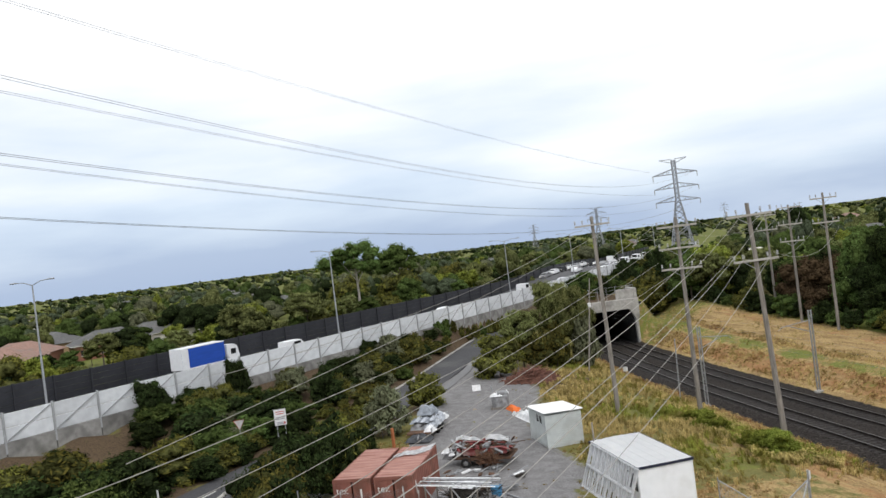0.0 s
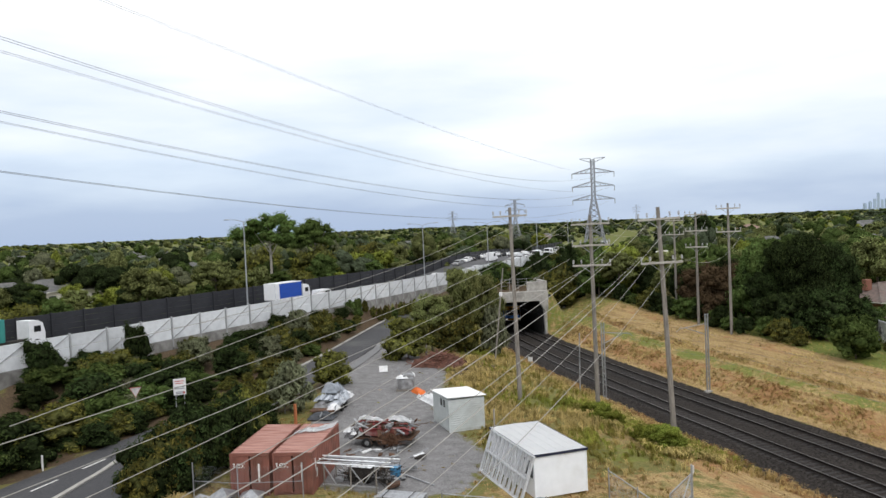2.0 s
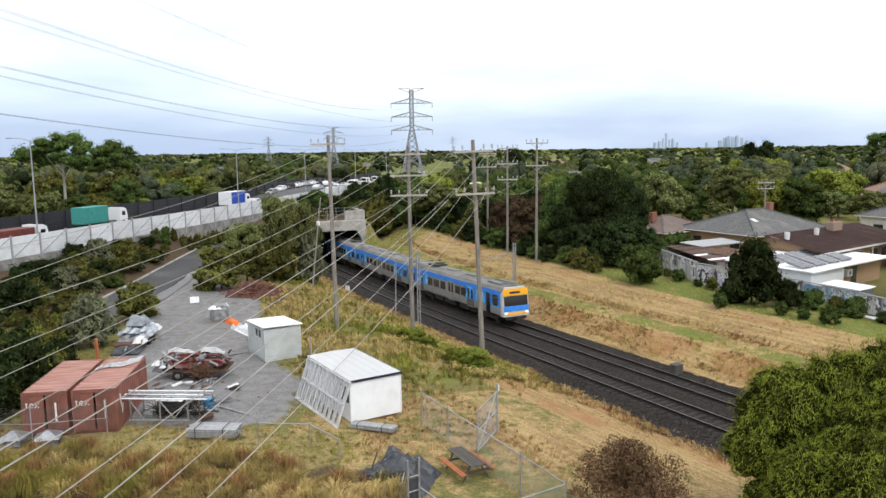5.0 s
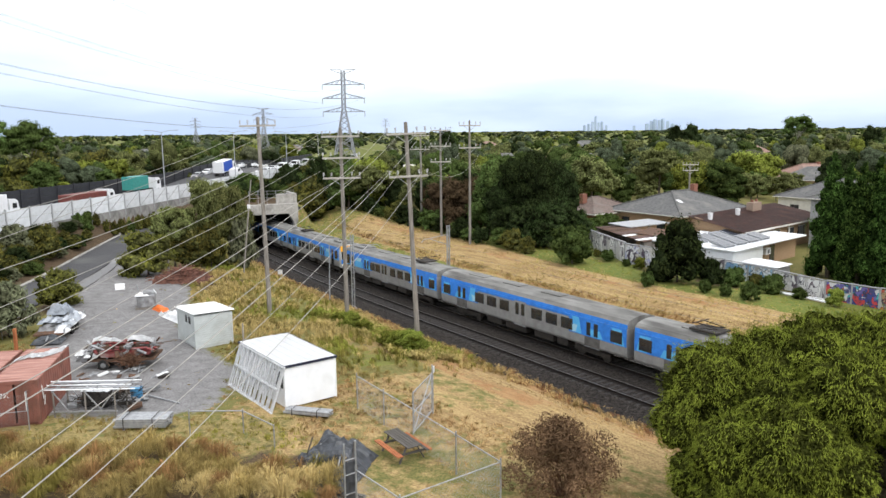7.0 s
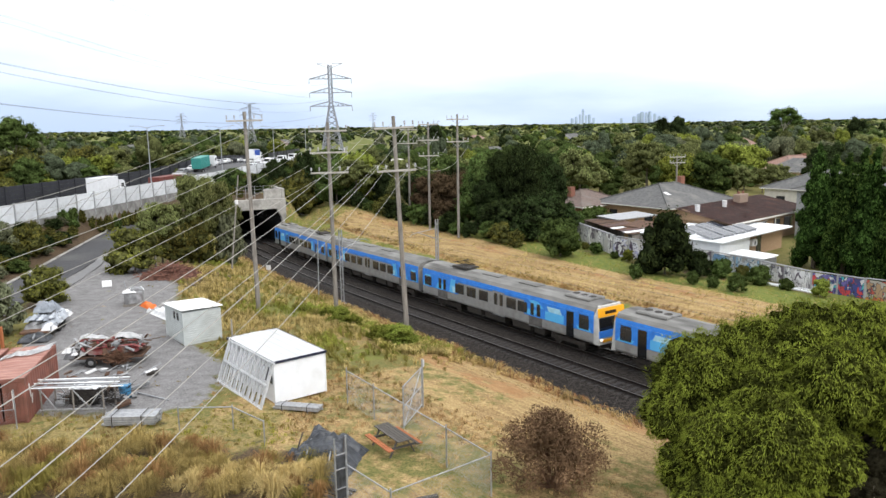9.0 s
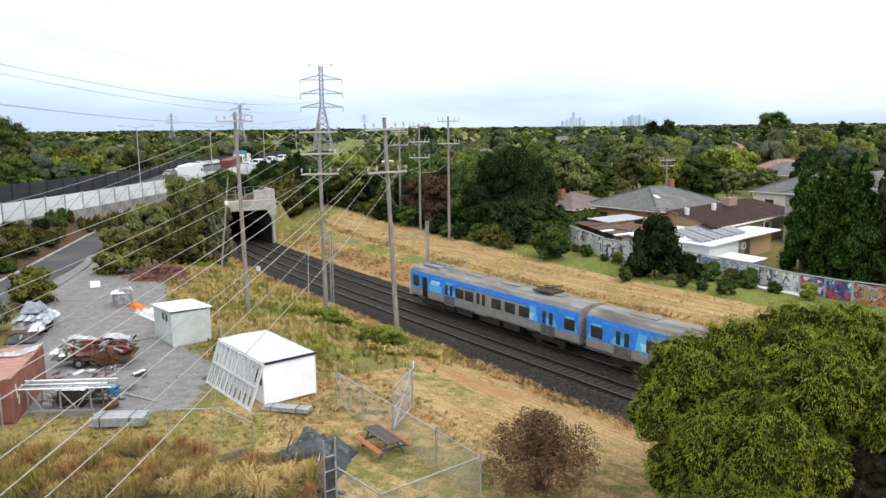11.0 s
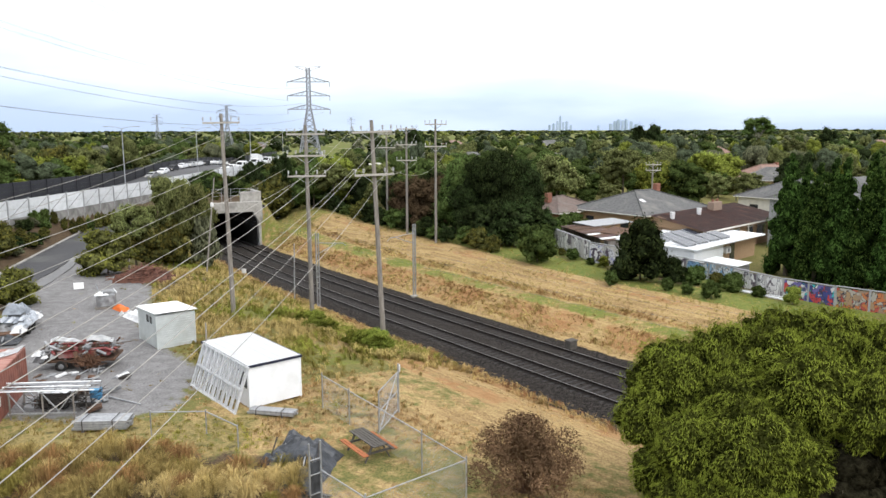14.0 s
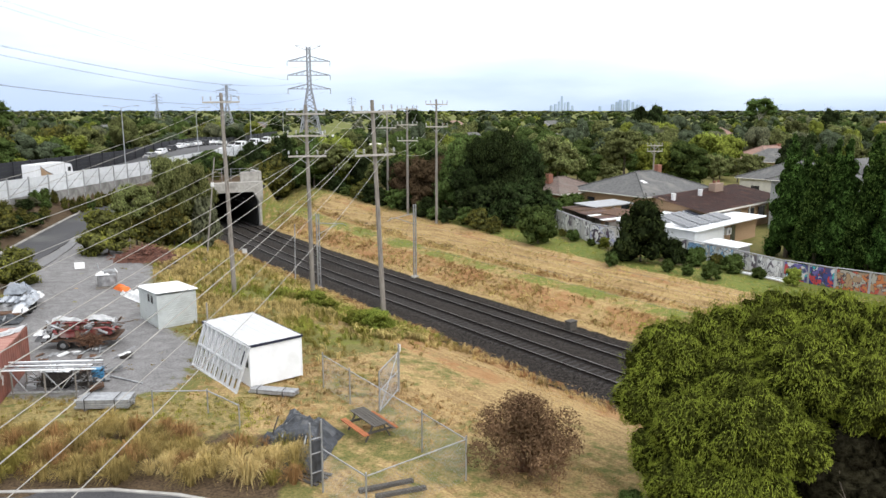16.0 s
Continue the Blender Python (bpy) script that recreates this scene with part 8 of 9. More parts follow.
def roadside_signs():
    th = thing("notice_board", Matrix.Translation((-41.5, 47.5, 0)) @ pose(0, 0, 0, 0, 0, 40), "white notice board with red and grey lines on two posts", "sign")
    for x in (-0.32, 0.32):
        part("post", boxm((0.07, 0.07, 3.0), (x, 0.06, 1.5)), M_GALV, th)
    b = part("board", boxm((0.95, 0.05, 1.3), (0, 0, 2.5), None, 0.01), M_SIGN, th)
    for z, w, mt in ((2.95, 0.7, M_SIGNRED), (2.78, 0.6, M_SIGNRED), (2.5, 0.75, M_SIGNGREY), (2.36, 0.7, M_SIGNGREY), (2.08, 0.6, M_SIGNGREY), (1.97, 0.55, M_SIGNGREY)):
        part("line", boxm((w, 0.01, 0.06), (-0.02, -0.03, z)), mt, b)
    part("mark", boxm((0.14, 0.01, 0.18), (0.3, -0.03, 2.02)), M_SIGNRED, b)
    th = thing("give_way_sign", Matrix.Translation((-43.6, 45.0, 0)) @ pose(0, 0, 0, 0, 0, 40), "white triangular road sign with red border on a post", "road sign")
    part("post", rod(bmesh.new(), (0, 0.05, 0), (0, 0.05, 2.9), 0.035, seg=7), M_GALV, th)
    bm = bmesh.new()
    f = bm.faces.new([bm.verts.new((x, 0, z)) for x, z in ((-0.42, 2.9), (0, 2.15), (0.42, 2.9))])
    bmesh.ops.solidify(bm, geom=[f], thickness=0.02)
    pl = part("plate", bm, M_SIGN, th)
    for p, q in (((-0.42, 2.9), (0, 2.15)), ((0, 2.15), (0.42, 2.9)), ((0.42, 2.9), (-0.42, 2.9))):
        part("border", beam(bmesh.new(), (p[0], -0.02, p[1]), (q[0], -0.02, q[1]), 0.06, 0.015), M_SIGNRED, pl)
    th = thing("guide_post", Matrix.Translation((-41.2, 34.4, ground_z(-41.2, 34.4))), "white roadside guide post", "post")
    part("shaft", boxm((0.14, 0.05, 1.0), (0, 0, 0.5), None, 0.01), M_SIGN, th)
    for i, (y, L_) in enumerate(((28.0, 2.0), (32.0, 2.0), (36.0, 2.0), (40.0, 2.0), (44.0, 2.0))):
        x = float(np.interp(y, [p[1] for p in ROAD], [p[0] for p in ROAD]))
        tagged(part("lane_mark", boxm((0.12, L_, 0.012), (0, 0, 0)), M_PAINT), "white painted lane dash", "lane marking", kind="structure").matrix_basis = Matrix.Translation((x, y, 0.148)) @ pose(0, 0, 0, 0, 0, 4)
    # small lineside things
    p = Vector((-23.8, 88.6, ground_z(-23.8, 88.6)))
    th = thing("lineside_marker", Matrix.Translation(p), "small white lineside marker board", "marker")
    part("stem", boxm((0.06, 0.06, 0.8), (0, 0, 0.4)), M_GALV, th)
    part("plate", boxm((0.55, 0.05, 0.55), (0, -0.04, 0.85), None, 0.01), M_SIGN, th)
    p = Vector((9.9, 56.1, 0))
    th = thing("lineside_cabinet", Matrix.Translation((p.x, p.y, ground_z(p.x, p.y))) @ pose(0, 0, 0, 0, 0, 37), "small grey lineside cabinet in the grass", "cabinet")
    part("body", boxm((0.8, 0.6, 0.75), (0, 0, 0.3), None, 0.05), M_BENCH, th)
    part("lid", boxm((0.88, 0.68, 0.07), (0, 0, 0.7), None, 0.02), M_BENCH, th)
    a, b = Vector((-25.2, 78.8, ground_z(-25.2, 78.8))), Vector((-24.4, 80.6, 9.3))
    th = thing("stay_pole", Matrix.Translation(a), "slender leaning grey pole with a white lamp fitting", "pole")
    part("shaft", rod(bmesh.new(), (0, 0, -0.2), b - a, 0.09, 0.06, 7), M_TIMBER, th)
    part("fitting", boxm((0.3, 0.3, 0.45), (b - a) * 0.72, None, 0.05), M_SIGN, th)
    p = plan(65.3, 31.7)
    th = thing("signal_post", Matrix.Translation((p.x, p.y, ground_z(p.x, p.y))), "thin grey steel lineside post", "post")
    part("shaft", rod(bmesh.new(), (0, 0, -0.1), (0.15, 0, 6.0), 0.06, 0.045, 7), M_GALV, th)


roadside_signs()


# ---------------------------------------------------------------- houses behind the railway
def roof_mesh(L_, W, ze, zr, over, hip=True):
    """A hipped or gabled roof with thickness."""
    bm = bmesh.new()
    x, y = L_ / 2 + over, W / 2 + over
    rx = max(0.2, x - y * 0.95) if hip else x
    c = [bm.verts.new(p) for p in ((-x, -y, ze), (x, -y, ze), (x, y, ze), (-x, y, ze))]
    r = [bm.verts.new((-rx, 0, zr)), bm.verts.new((rx, 0, zr))]
    for f in ((c[0], c[1], r[1], r[0]), (c[2], c[3], r[0], r[1]), (c[1], c[2], r[1]), (c[3], c[0], r[0])):
        bm.faces.new(f)
    bmesh.ops.recalc_face_normals(bm, faces=bm.faces)
    bmesh.ops.solidify(bm, geom=bm.faces[:], thickness=0.12)
    return bm, rx


def house(x, y, turn, L_, W, ze, zr, wall, roof, label, hip=True, chimney=None, skylight=False, caps=True):
    z = ground_z(x, y)
    th = thing("house", Matrix.Translation((x, y, z - 0.05)) @ pose(0, 0, 0, 0, 0, turn), label, "house", "suburban houses")
    body = part("wall", boxm((L_, W, ze), (0, 0, ze / 2)), wall, th)
    bm, rx = roof_mesh(L_, W, ze, zr, 0.55, hip)
    rf = part("roof", bm, roof, th)
    part("gutter", boxm((L_ + 1.15, 0.1, 0.12), (0, -W / 2 - 0.58, ze - 0.03)), M_PALEWALL, th)
    part("gutter", boxm((0.1, W + 1.15, 0.12), (-L_ / 2 - 0.58, 0, ze - 0.03)), M_PALEWALL, th)
    if caps:
        xx, yy = L_ / 2 + 0.55, W / 2 + 0.55
        part("ridge_cap", beam(bmesh.new(), (-rx, 0, zr + 0.05), (rx, 0, zr + 0.05), 0.2), roof, rf)
        for sx in (-1, 1):
            for sy in (-1, 1):
                part("hip_cap", beam(bmesh.new(), (sx * xx, sy * yy, ze + 0.06), (sx * rx, 0, zr + 0.05), 0.18), roof, rf)
    for k in range(max(2, int(L_ / 4))):
        xw = -L_ / 2 + L_ * (k + 0.5) / max(2, int(L_ / 4))
        w = part("window", boxm((1.5, 0.08, 1.2), (xw, -W / 2 - 0.02, ze * 0.52), None, 0.01), M_GLASS, th)
        part("sill", boxm((1.7, 0.14, 0.07), (xw, -W / 2 - 0.05, ze * 0.52 - 0.64)), M_PALEWALL, w)
    for k in range(max(1, int(W / 5))):
        yw = -W / 2 + W * (k + 0.5) / max(1, int(W / 5))
        part("window", boxm((0.08, 1.4, 1.2), (-L_ / 2 - 0.02, yw, ze * 0.52), None, 0.01), M_GLASS, th)
    if chimney:
        cx, cy, ch = chimney
        c = part("chimney", boxm((0.9, 0.7, ch), (cx, cy, zr - 0.6 + ch / 2 - 0.2), None, 0.02), M_REDBRICK, rf)
    if skylight:
        part("skylight", boxm((0.8, 1.0, 0.08), (-3.6, -W * 0.22, ze + (zr - ze) * 0.58), pose(0, 0, 0, math.degrees(math.atan2(zr - ze, W / 2 + 0.55)), 0, 0), 0.01), M_SIGN, rf)
    return th


house(29.2, 109.2, 37.3, 15.5, 12.5, 2.9, 5.5, M_BRICK, M_TILE, "brick house with grey tiled hip roof and chimney", True, (5.0, 1.4, 1.5), True)
house(17.6, 111.5, 37.3, 9.0, 8.0, 2.6, 4.5, M_REDBRICK, M_TILEOLD, "brick house with weathered brown-grey hip roof", True, (-2.6, 0.0, 1.4))
house(45.8, 90.6, 37.3, 9.0, 8.0, 6.0, 7.6, M_RENDER, M_TILE, "grey rendered two-storey house with dark hip roof", True)
house(57.0, 121.0, 37.3, 15.0, 11.0, 3.6, 6.2, M_PALEWALL, M_TILE, "pale house with grey tiled roof among trees", True)
house(76.0, 176.0, 30.0, 15.0, 10.0, 3.2, 6.0, M_BRICK, M_TILEPINK, "brick house with orange tiled roof among trees", True, (3, 0, 1.2))


def iron_roof_house():
    m = Matrix.Translation((34.6, 92.6, 0)) @ pose(0, 0, 0, 0, 0, 44)
    th = thing("house", m, "brick rear wing under a rusty red-brown iron roof", "house", "suburban houses")
    L_, W, zf, zb = 21.0, 6.0, 3.0, 4.3
    part("wall", boxm((L_, W, 2.95), (0, 0, 1.48)), M_BRICK, th)
    bm = bmesh.new()
    n, vs = 84, []
    for i in range(n + 1):
        x = -L_ / 2 - 0.5 + (L_ + 1.0) * i / n
        o = 0.03 if i % 2 else 0.0
        vs.append((bm.verts.new((x, -W / 2 - 0.6, zf + o)), bm.verts.new((x, W / 2 + 0.5, zb + o))))
    for a, b in zip(vs, vs[1:]):
        bm.faces.new((a[0], b[0], b[1], a[1]))
    bmesh.ops.solidify(bm, geom=bm.faces[:], thickness=0.03)
    part("roof", bm, M_BROWNROOF, th)
    part("fascia", boxm((L_ + 1.0, 0.06, 0.2), (0, -W / 2 - 0.62, zf - 0.06)), M_PALEWALL, th)
    part("back_wall", boxm((L_, 0.2, 1.2), (0, W / 2, 3.45)), M_BRICK, th)
    part("side_gable", boxm((0.2, W, 1.2), (-L_ / 2 + 0.1, 0, 3.0), pose(0, 0, 0, 12, 0, 0)), M_BRICK, th)
    for x, w in ((-8.5, 1.6), (-5.6, 1.4), (-2.4, 2.0), (1.5, 1.6), (4.6, 2.2), (8.0, 1.6)):
        wn = part("window", boxm((w, 0.08, 1.4), (x, -W / 2 - 0.02, 1.7), None, 0.01), M_GLASS if x != -8.5 else M_SIGN, th)
        part("frame", boxm((w + 0.15, 0.05, 0.08), (x, -W / 2 - 0.06, 2.45)), M_PALEWALL, wn)
    for x in (-9.5, 0.0, 6.2):
        part("veranda_post", boxm((0.12, 0.12, 2.9), (x, -W / 2 - 0.5, 1.45)), M_PALEWALL, th)
    c = part("chimney", boxm((2.2, 0.9, 1.1), (2.6, W / 2 - 0.8, 4.5), None, 0.03), M_OLDBRICK, th)
    for dx in (-0.55, 0.55):
        part("chimney_pot", rod(bmesh.new(), (2.6 + dx, W / 2 - 0.8, 5.1), (2.6 + dx, W / 2 - 0.8, 5.4), 0.18, 0.15, 10), M_REDBRICK, c)
    for x in (-9.3, -2.9):
        part("roof_vent", rod(bmesh.new(), (x, 1.5, 3.8), (x, 1.5, 4.7), 0.25, 0.3, 10), M_SIGN, th)


iron_roof_house()


def flat_roof_unit():
    m = Matrix.Translation((25.0, 73.6, 0)) @ pose(0, 0, 0, 0, 0, 44)
    th = thing("outbuilding", m, "low white outbuilding with solar panels on its roof", "outbuilding")
    L_, W, H = 15.4, 8.5, 2.45
    part("wall", boxm((6.3, W, H), (3.15, W / 2, H / 2)), M_WHITE, th)
    part("wall", boxm((L_ - 6.3, W - 0.6, H), (6.3 + (L_ - 6.3) / 2, W / 2 + 0.3, H / 2)), M_BRICK, th, "tan brick half of the wall")
    rf = part("roof", boxm((L_ + 0.7, W + 0.8, 0.14), (L_ / 2, W / 2, H + 0.1), pose(0, 0, 0, 1.2, 0, 0), 0.02), M_WHITE, th)
    for i in range(9):
        part("roof_seam", boxm((0.06, W + 0.7, 0.05), (0.6 + i * 1.75, W / 2, H + 0.19), pose(0, 0, 0, 1.2, 0, 0)), M_WHITE, rf)
    part("door", boxm((1.0, 0.08, 2.0), (9.6, 0.56, 1.0), None, 0.01), M_GLASS, th)
    a = part("air_conditioner", boxm((1.0, 0.4, 0.7), (7.9, 0.35, 1.5), None, 0.03), M_SIGN, th)
    part("fan_grille", rod(bmesh.new(), (7.9, 0.14, 1.5), (7.9, 0.12, 1.5), 0.24, seg=14), M_GREYSCRAP, a)
    for i in range(4):
        for j in range(2):
            p = thing("solar_panel", m @ pose(1.4 + i * 2.5 + j * 0.15, 1.9 + j * 3.1, H + 0.28, 13, 0, 0), "tilted dark solar panel in silver frame", "solar panel", "rooftop solar panels")
            part("frame", boxm((2.1, 1.9, 0.05), (0, 0, 0.22), None, 0.01), M_GALV, p)
            for k in range(2):
                part("cell_sheet", boxm((0.96, 1.78, 0.012), (-0.51 + 1.02 * k, 0, 0.252)), M_SOLAR, p)
            for sx in (-0.9, 0.9):
                part("bracket", boxm((0.05, 1.8, 0.2), (sx, 0, 0.1)), M_GALV, p)


flat_roof_unit()


def graffiti_material(name, cols, scale, base):
    """Sprayed shapes: bent cells of paint with dark outlines over a base coat."""
    m = bpy.data.materials.new(name)
    m.use_nodes = True
    nt = m.node_tree
    N, L = nt.nodes.new, nt.links.new
    b = nt.nodes["Principled BSDF"]
    b.inputs["Roughness"].default_value = 0.8
    tc, mp, ns, add = N("ShaderNodeTexCoord"), N("ShaderNodeMapping"), N("ShaderNodeTexNoise"), N("ShaderNodeMix")
    mp.inputs["Scale"].default_value = (1.0, 1.0, 0.75)
    L(tc.outputs["Object"], mp.inputs[0])
    ns.inputs["Scale"].default_value, ns.inputs["Detail"].default_value = 1.5, 2.0
    L(mp.outputs[0], ns.inputs["Vector"])
    add.data_type = "VECTOR"
    add.inputs["Factor"].default_value = 0.62
    L(mp.outputs[0], add.inputs[4])
    L(ns.outputs["Color"], add.inputs[5])
    vo, ve = N("ShaderNodeTexVoronoi"), N("ShaderNodeTexVoronoi")
    ve.feature = "DISTANCE_TO_EDGE"
    for v in (vo, ve):
        v.inputs["Scale"].default_value = scale * 3.4
        L(add.outputs[1], v.inputs["Vector"])
    ramp = N("ShaderNodeValToRGB")
    ramp.color_ramp.interpolation = "CONSTANT"
    e = ramp.color_ramp.elements
    e[0].color = (*cols[0], 1)
    e[1].position, e[1].color = 1 / len(cols), (*cols[1], 1)
    for i, c in enumerate(cols[2:], 2):
        e.new(i / len(cols)).color = (*c, 1)
    sp = N("ShaderNodeSeparateColor")
    L(vo.outputs["Color"], sp.inputs[0])
    L(sp.outputs[0], ramp.inputs[0])
    ed = N("ShaderNodeMapRange")
    ed.inputs["From Min"].default_value, ed.inputs["From Max"].default_value = 0.02, 0.055
    L(ve.outputs["Distance"], ed.inputs[0])
    ln = N("ShaderNodeMix")
    ln.data_type = "RGBA"
    ln.inputs[6].default_value = (0.03, 0.03, 0.05, 1)
    L(ed.outputs[0], ln.inputs["Factor"])
    L(ramp.outputs[0], ln.inputs[7])
    n2, cov, fin = N("ShaderNodeTexNoise"), N("ShaderNodeMapRange"), N("ShaderNodeMix")
    n2.inputs["Scale"].default_value = 0.7
    L(tc.outputs["Object"], n2.inputs["Vector"])
    cov.inputs["From Min"].default_value, cov.inputs["From Max"].default_value = 0.40, 0.46
    L(n2.outputs[0], cov.inputs[0])
    fin.data_type = "RGBA"
    L(cov.outputs[0], fin.inputs["Factor"])
    fin.inputs[6].default_value = (*base, 1)
    L(ln.outputs[2], fin.inputs[7])
    L(fin.outputs[2], b.inputs["Base Color"])
    return m


G_BLUE = graffiti_material("blue_white_paint", [(0.540, 0.594, 0.648), (0.173, 0.324, 0.540), (0.594, 0.605, 0.615), (0.270, 0.432, 0.594)], 1.5, (0.324, 0.314, 0.303))
G_WHITE = graffiti_material("white_grey_paint", [(0.648, 0.648, 0.648), (0.486, 0.486, 0.497), (0.702, 0.702, 0.692), (0.130, 0.108, 0.130)], 1.3, (0.432, 0.422, 0.411))
G_MULTI = graffiti_material("red_blue_teal_paint", [(0.043, 0.054, 0.216), (0.486, 0.054, 0.065), (0.054, 0.378, 0.432), (0.130, 0.108, 0.324), (0.540, 0.540, 0.561)], 1.7, (0.054, 0.054, 0.152))
G_ORANGE = graffiti_material("orange_red_paint", [(0.453, 0.152, 0.054), (0.324, 0.216, 0.130), (0.411, 0.076, 0.054), (0.345, 0.324, 0.291)], 1.6, (0.280, 0.195, 0.140))
G_PURPLE = graffiti_material("white_violet_paint", [(0.594, 0.594, 0.648), (0.378, 0.389, 0.594), (0.648, 0.648, 0.669), (0.076, 0.054, 0.086)], 1.9, (0.486, 0.465, 0.443))


def painted_wall(p, q, h, mat, label, step=2.4):
    """A block wall in bays, sprayed with paint."""
    (x0, y0), (x1, y1) = p, q
    L_ = math.hypot(x1 - x0, y1 - y0)
    th = thing("painted_wall", Matrix.Translation((x0, y0, ground_z(x0, y0) - 0.05)) @ pose(0, 0, 0, 0, 0, math.degrees(math.atan2(y1 - y0, x1 - x0))), label, "wall", "painted boundary walls")
    n = max(1, round(L_ / step))
    for i in range(n):
        a = L_ * i / n
        part("wall_bay", boxm((L_ / n - 0.02, 0.16, h + 0.06 * ((i * 7) % 3)), (a + L_ / n / 2, 0, h / 2), None, 0.01), mat, th)
        part("pier", boxm((0.16, 0.24, h + 0.1), (a, 0, h / 2 + 0.03), None, 0.01), M_RENDER, th)
    part("coping", boxm((L_, 0.22, 0.06), (L_ / 2, 0, h + 0.14)), M_RENDER, th)


painted_wall((13.4, 93.0), (16.0, 80.6), 2.1, G_WHITE, "corrugated fence sprayed white and black")
painted_wall((16.0, 80.6), (18.6, 77.0), 2.0, G_PURPLE, "block wall sprayed white and violet")
painted_wall((18.6, 77.0), (24.2, 73.2), 1.6, G_WHITE, "grey block wall partly painted over")
painted_wall((24.2, 73.2), (27.0, 68.4), 1.55, G_BLUE, "block wall sprayed with blue and white shapes")
painted_wall((27.0, 68.4), (29.3, 63.2), 1.5, G_WHITE, "block wall painted white over old spray paint")
painted_wall((29.3, 63.2), (32.0, 59.8), 1.55, G_MULTI, "block wall sprayed dark blue, red and teal")
painted_wall((32.0, 59.8), (35.6, 56.2), 1.6, G_ORANGE, "block wall sprayed orange and red")
painted_wall((35.6, 56.2), (44.0, 48.0), 1.6, G_WHITE, "block wall with faded paint behind the tree")


def lean_tos():
    """Patched iron sheds behind the painted fence."""
    rng = random.Random(31)
    m = Matrix.Translation((16.6, 87.6, 0)) @ pose(0, 0, 0, 0, 0, -76)
    th = thing("lean_to_shed", m, "long lean-to shed with rusty patched iron roof", "shed")
    part("wall", boxm((13.0, 0.12, 2.3), (0, 3.2, 1.15)), M_TIMBER, th)
    part("wall", boxm((0.12, 3.2, 2.2), (6.4, 1.6, 1.1)), M_TIMBER, th)
    part("wall", boxm((0.12, 3.2, 2.2), (-6.4, 1.6, 1.1)), M_TIMBER, th)
    for i in range(12):
        part("roof_sheet", boxm((1.08, 3.7, 0.04), (-6.1 + 1.1 * i, 1.7, 2.36 + rng.uniform(-0.02, 0.03)), pose(0, 0, 0, 4, 0, 0)), rng.choice([M_BROWNROOF, M_RUSTSCRAP, M_GALV, M_WHITE, M_RUSTSCRAP]), th)
    m = Matrix.Translation((20.8, 86.0, 0)) @ pose(0, 0, 0, 0, 0, -45)
    th = thing("garden_shed", m, "ramshackle timber and iron shed", "shed", "back garden sheds")
    part("shell", boxm((4.0, 3.0, 2.5), (0, 0, 1.25)), M_TIMBER, th)
    for i in range(6):
        part("board", boxm((0.5, 0.05, 2.4), (-1.7 + 0.66 * i, -1.53, 1.2), pose(0, 0, 0, 0, rng.uniform(-3, 3), 0)), rng.choice([M_TIMBER, M_BRICK, M_GREYSCRAP]), th)
    part("roof", boxm((4.4, 3.5, 0.06), (0, 0, 2.6), pose(0, 0, 0, 5, 2, 0)), M_RUSTSCRAP, th)
    m = Matrix.Translation((20.5, 94.8, 0)) @ pose(0, 0, 0, 0, 0, 37)
    th = thing("carport", m, "carport with flat blue-grey iron roof", "carport", "back garden sheds")
    part("roof", boxm((7.5, 3.6, 0.1), (0, 0, 2.6), pose(0, 0, 0, 3, 0, 0)), M_GALV, th)
    for x in (-3.5, 0, 3.5):
        for y in (-1.6, 1.6):
            part("post", boxm((0.1, 0.1, 2.6), (x, y, 1.3)), M_TIMBER, th)
    m = Matrix.Translation((27.5, 71.6, 0)) @ pose(0, 0, 0, 0, 0, -58)
    th = thing("garden_shed", m, "small shed with curved white iron roof", "shed", "back garden sheds")
    part("shell", boxm((3.8, 1.8, 1.5), (0, 0, 0.75)), M_GALV, th)
    part("roof", boxm((4.1, 2.1, 0.07), (0, 0, 1.62), pose(0, 0, 0, 5, 0, 0), 0.03), M_WHITE, th)
    m = Matrix.Translation((28.0, 64.2, 0)) @ pose(0, 0, 0, 0, 0, -57)
    th = thing("fallen_frame", m, "white painted timber frame lying against the wall", "frame")
    part("board", boxm((5.5, 0.3, 0.12), (0.4, -0.7, 0.1), None, 0.02), M_WHITE, th)
    part("rafter", beam(bmesh.new(), (-2.2, -0.45, 0.12), (2.6, -0.35, 0.22), 0.1), M_WHITE, th)


lean_tos()


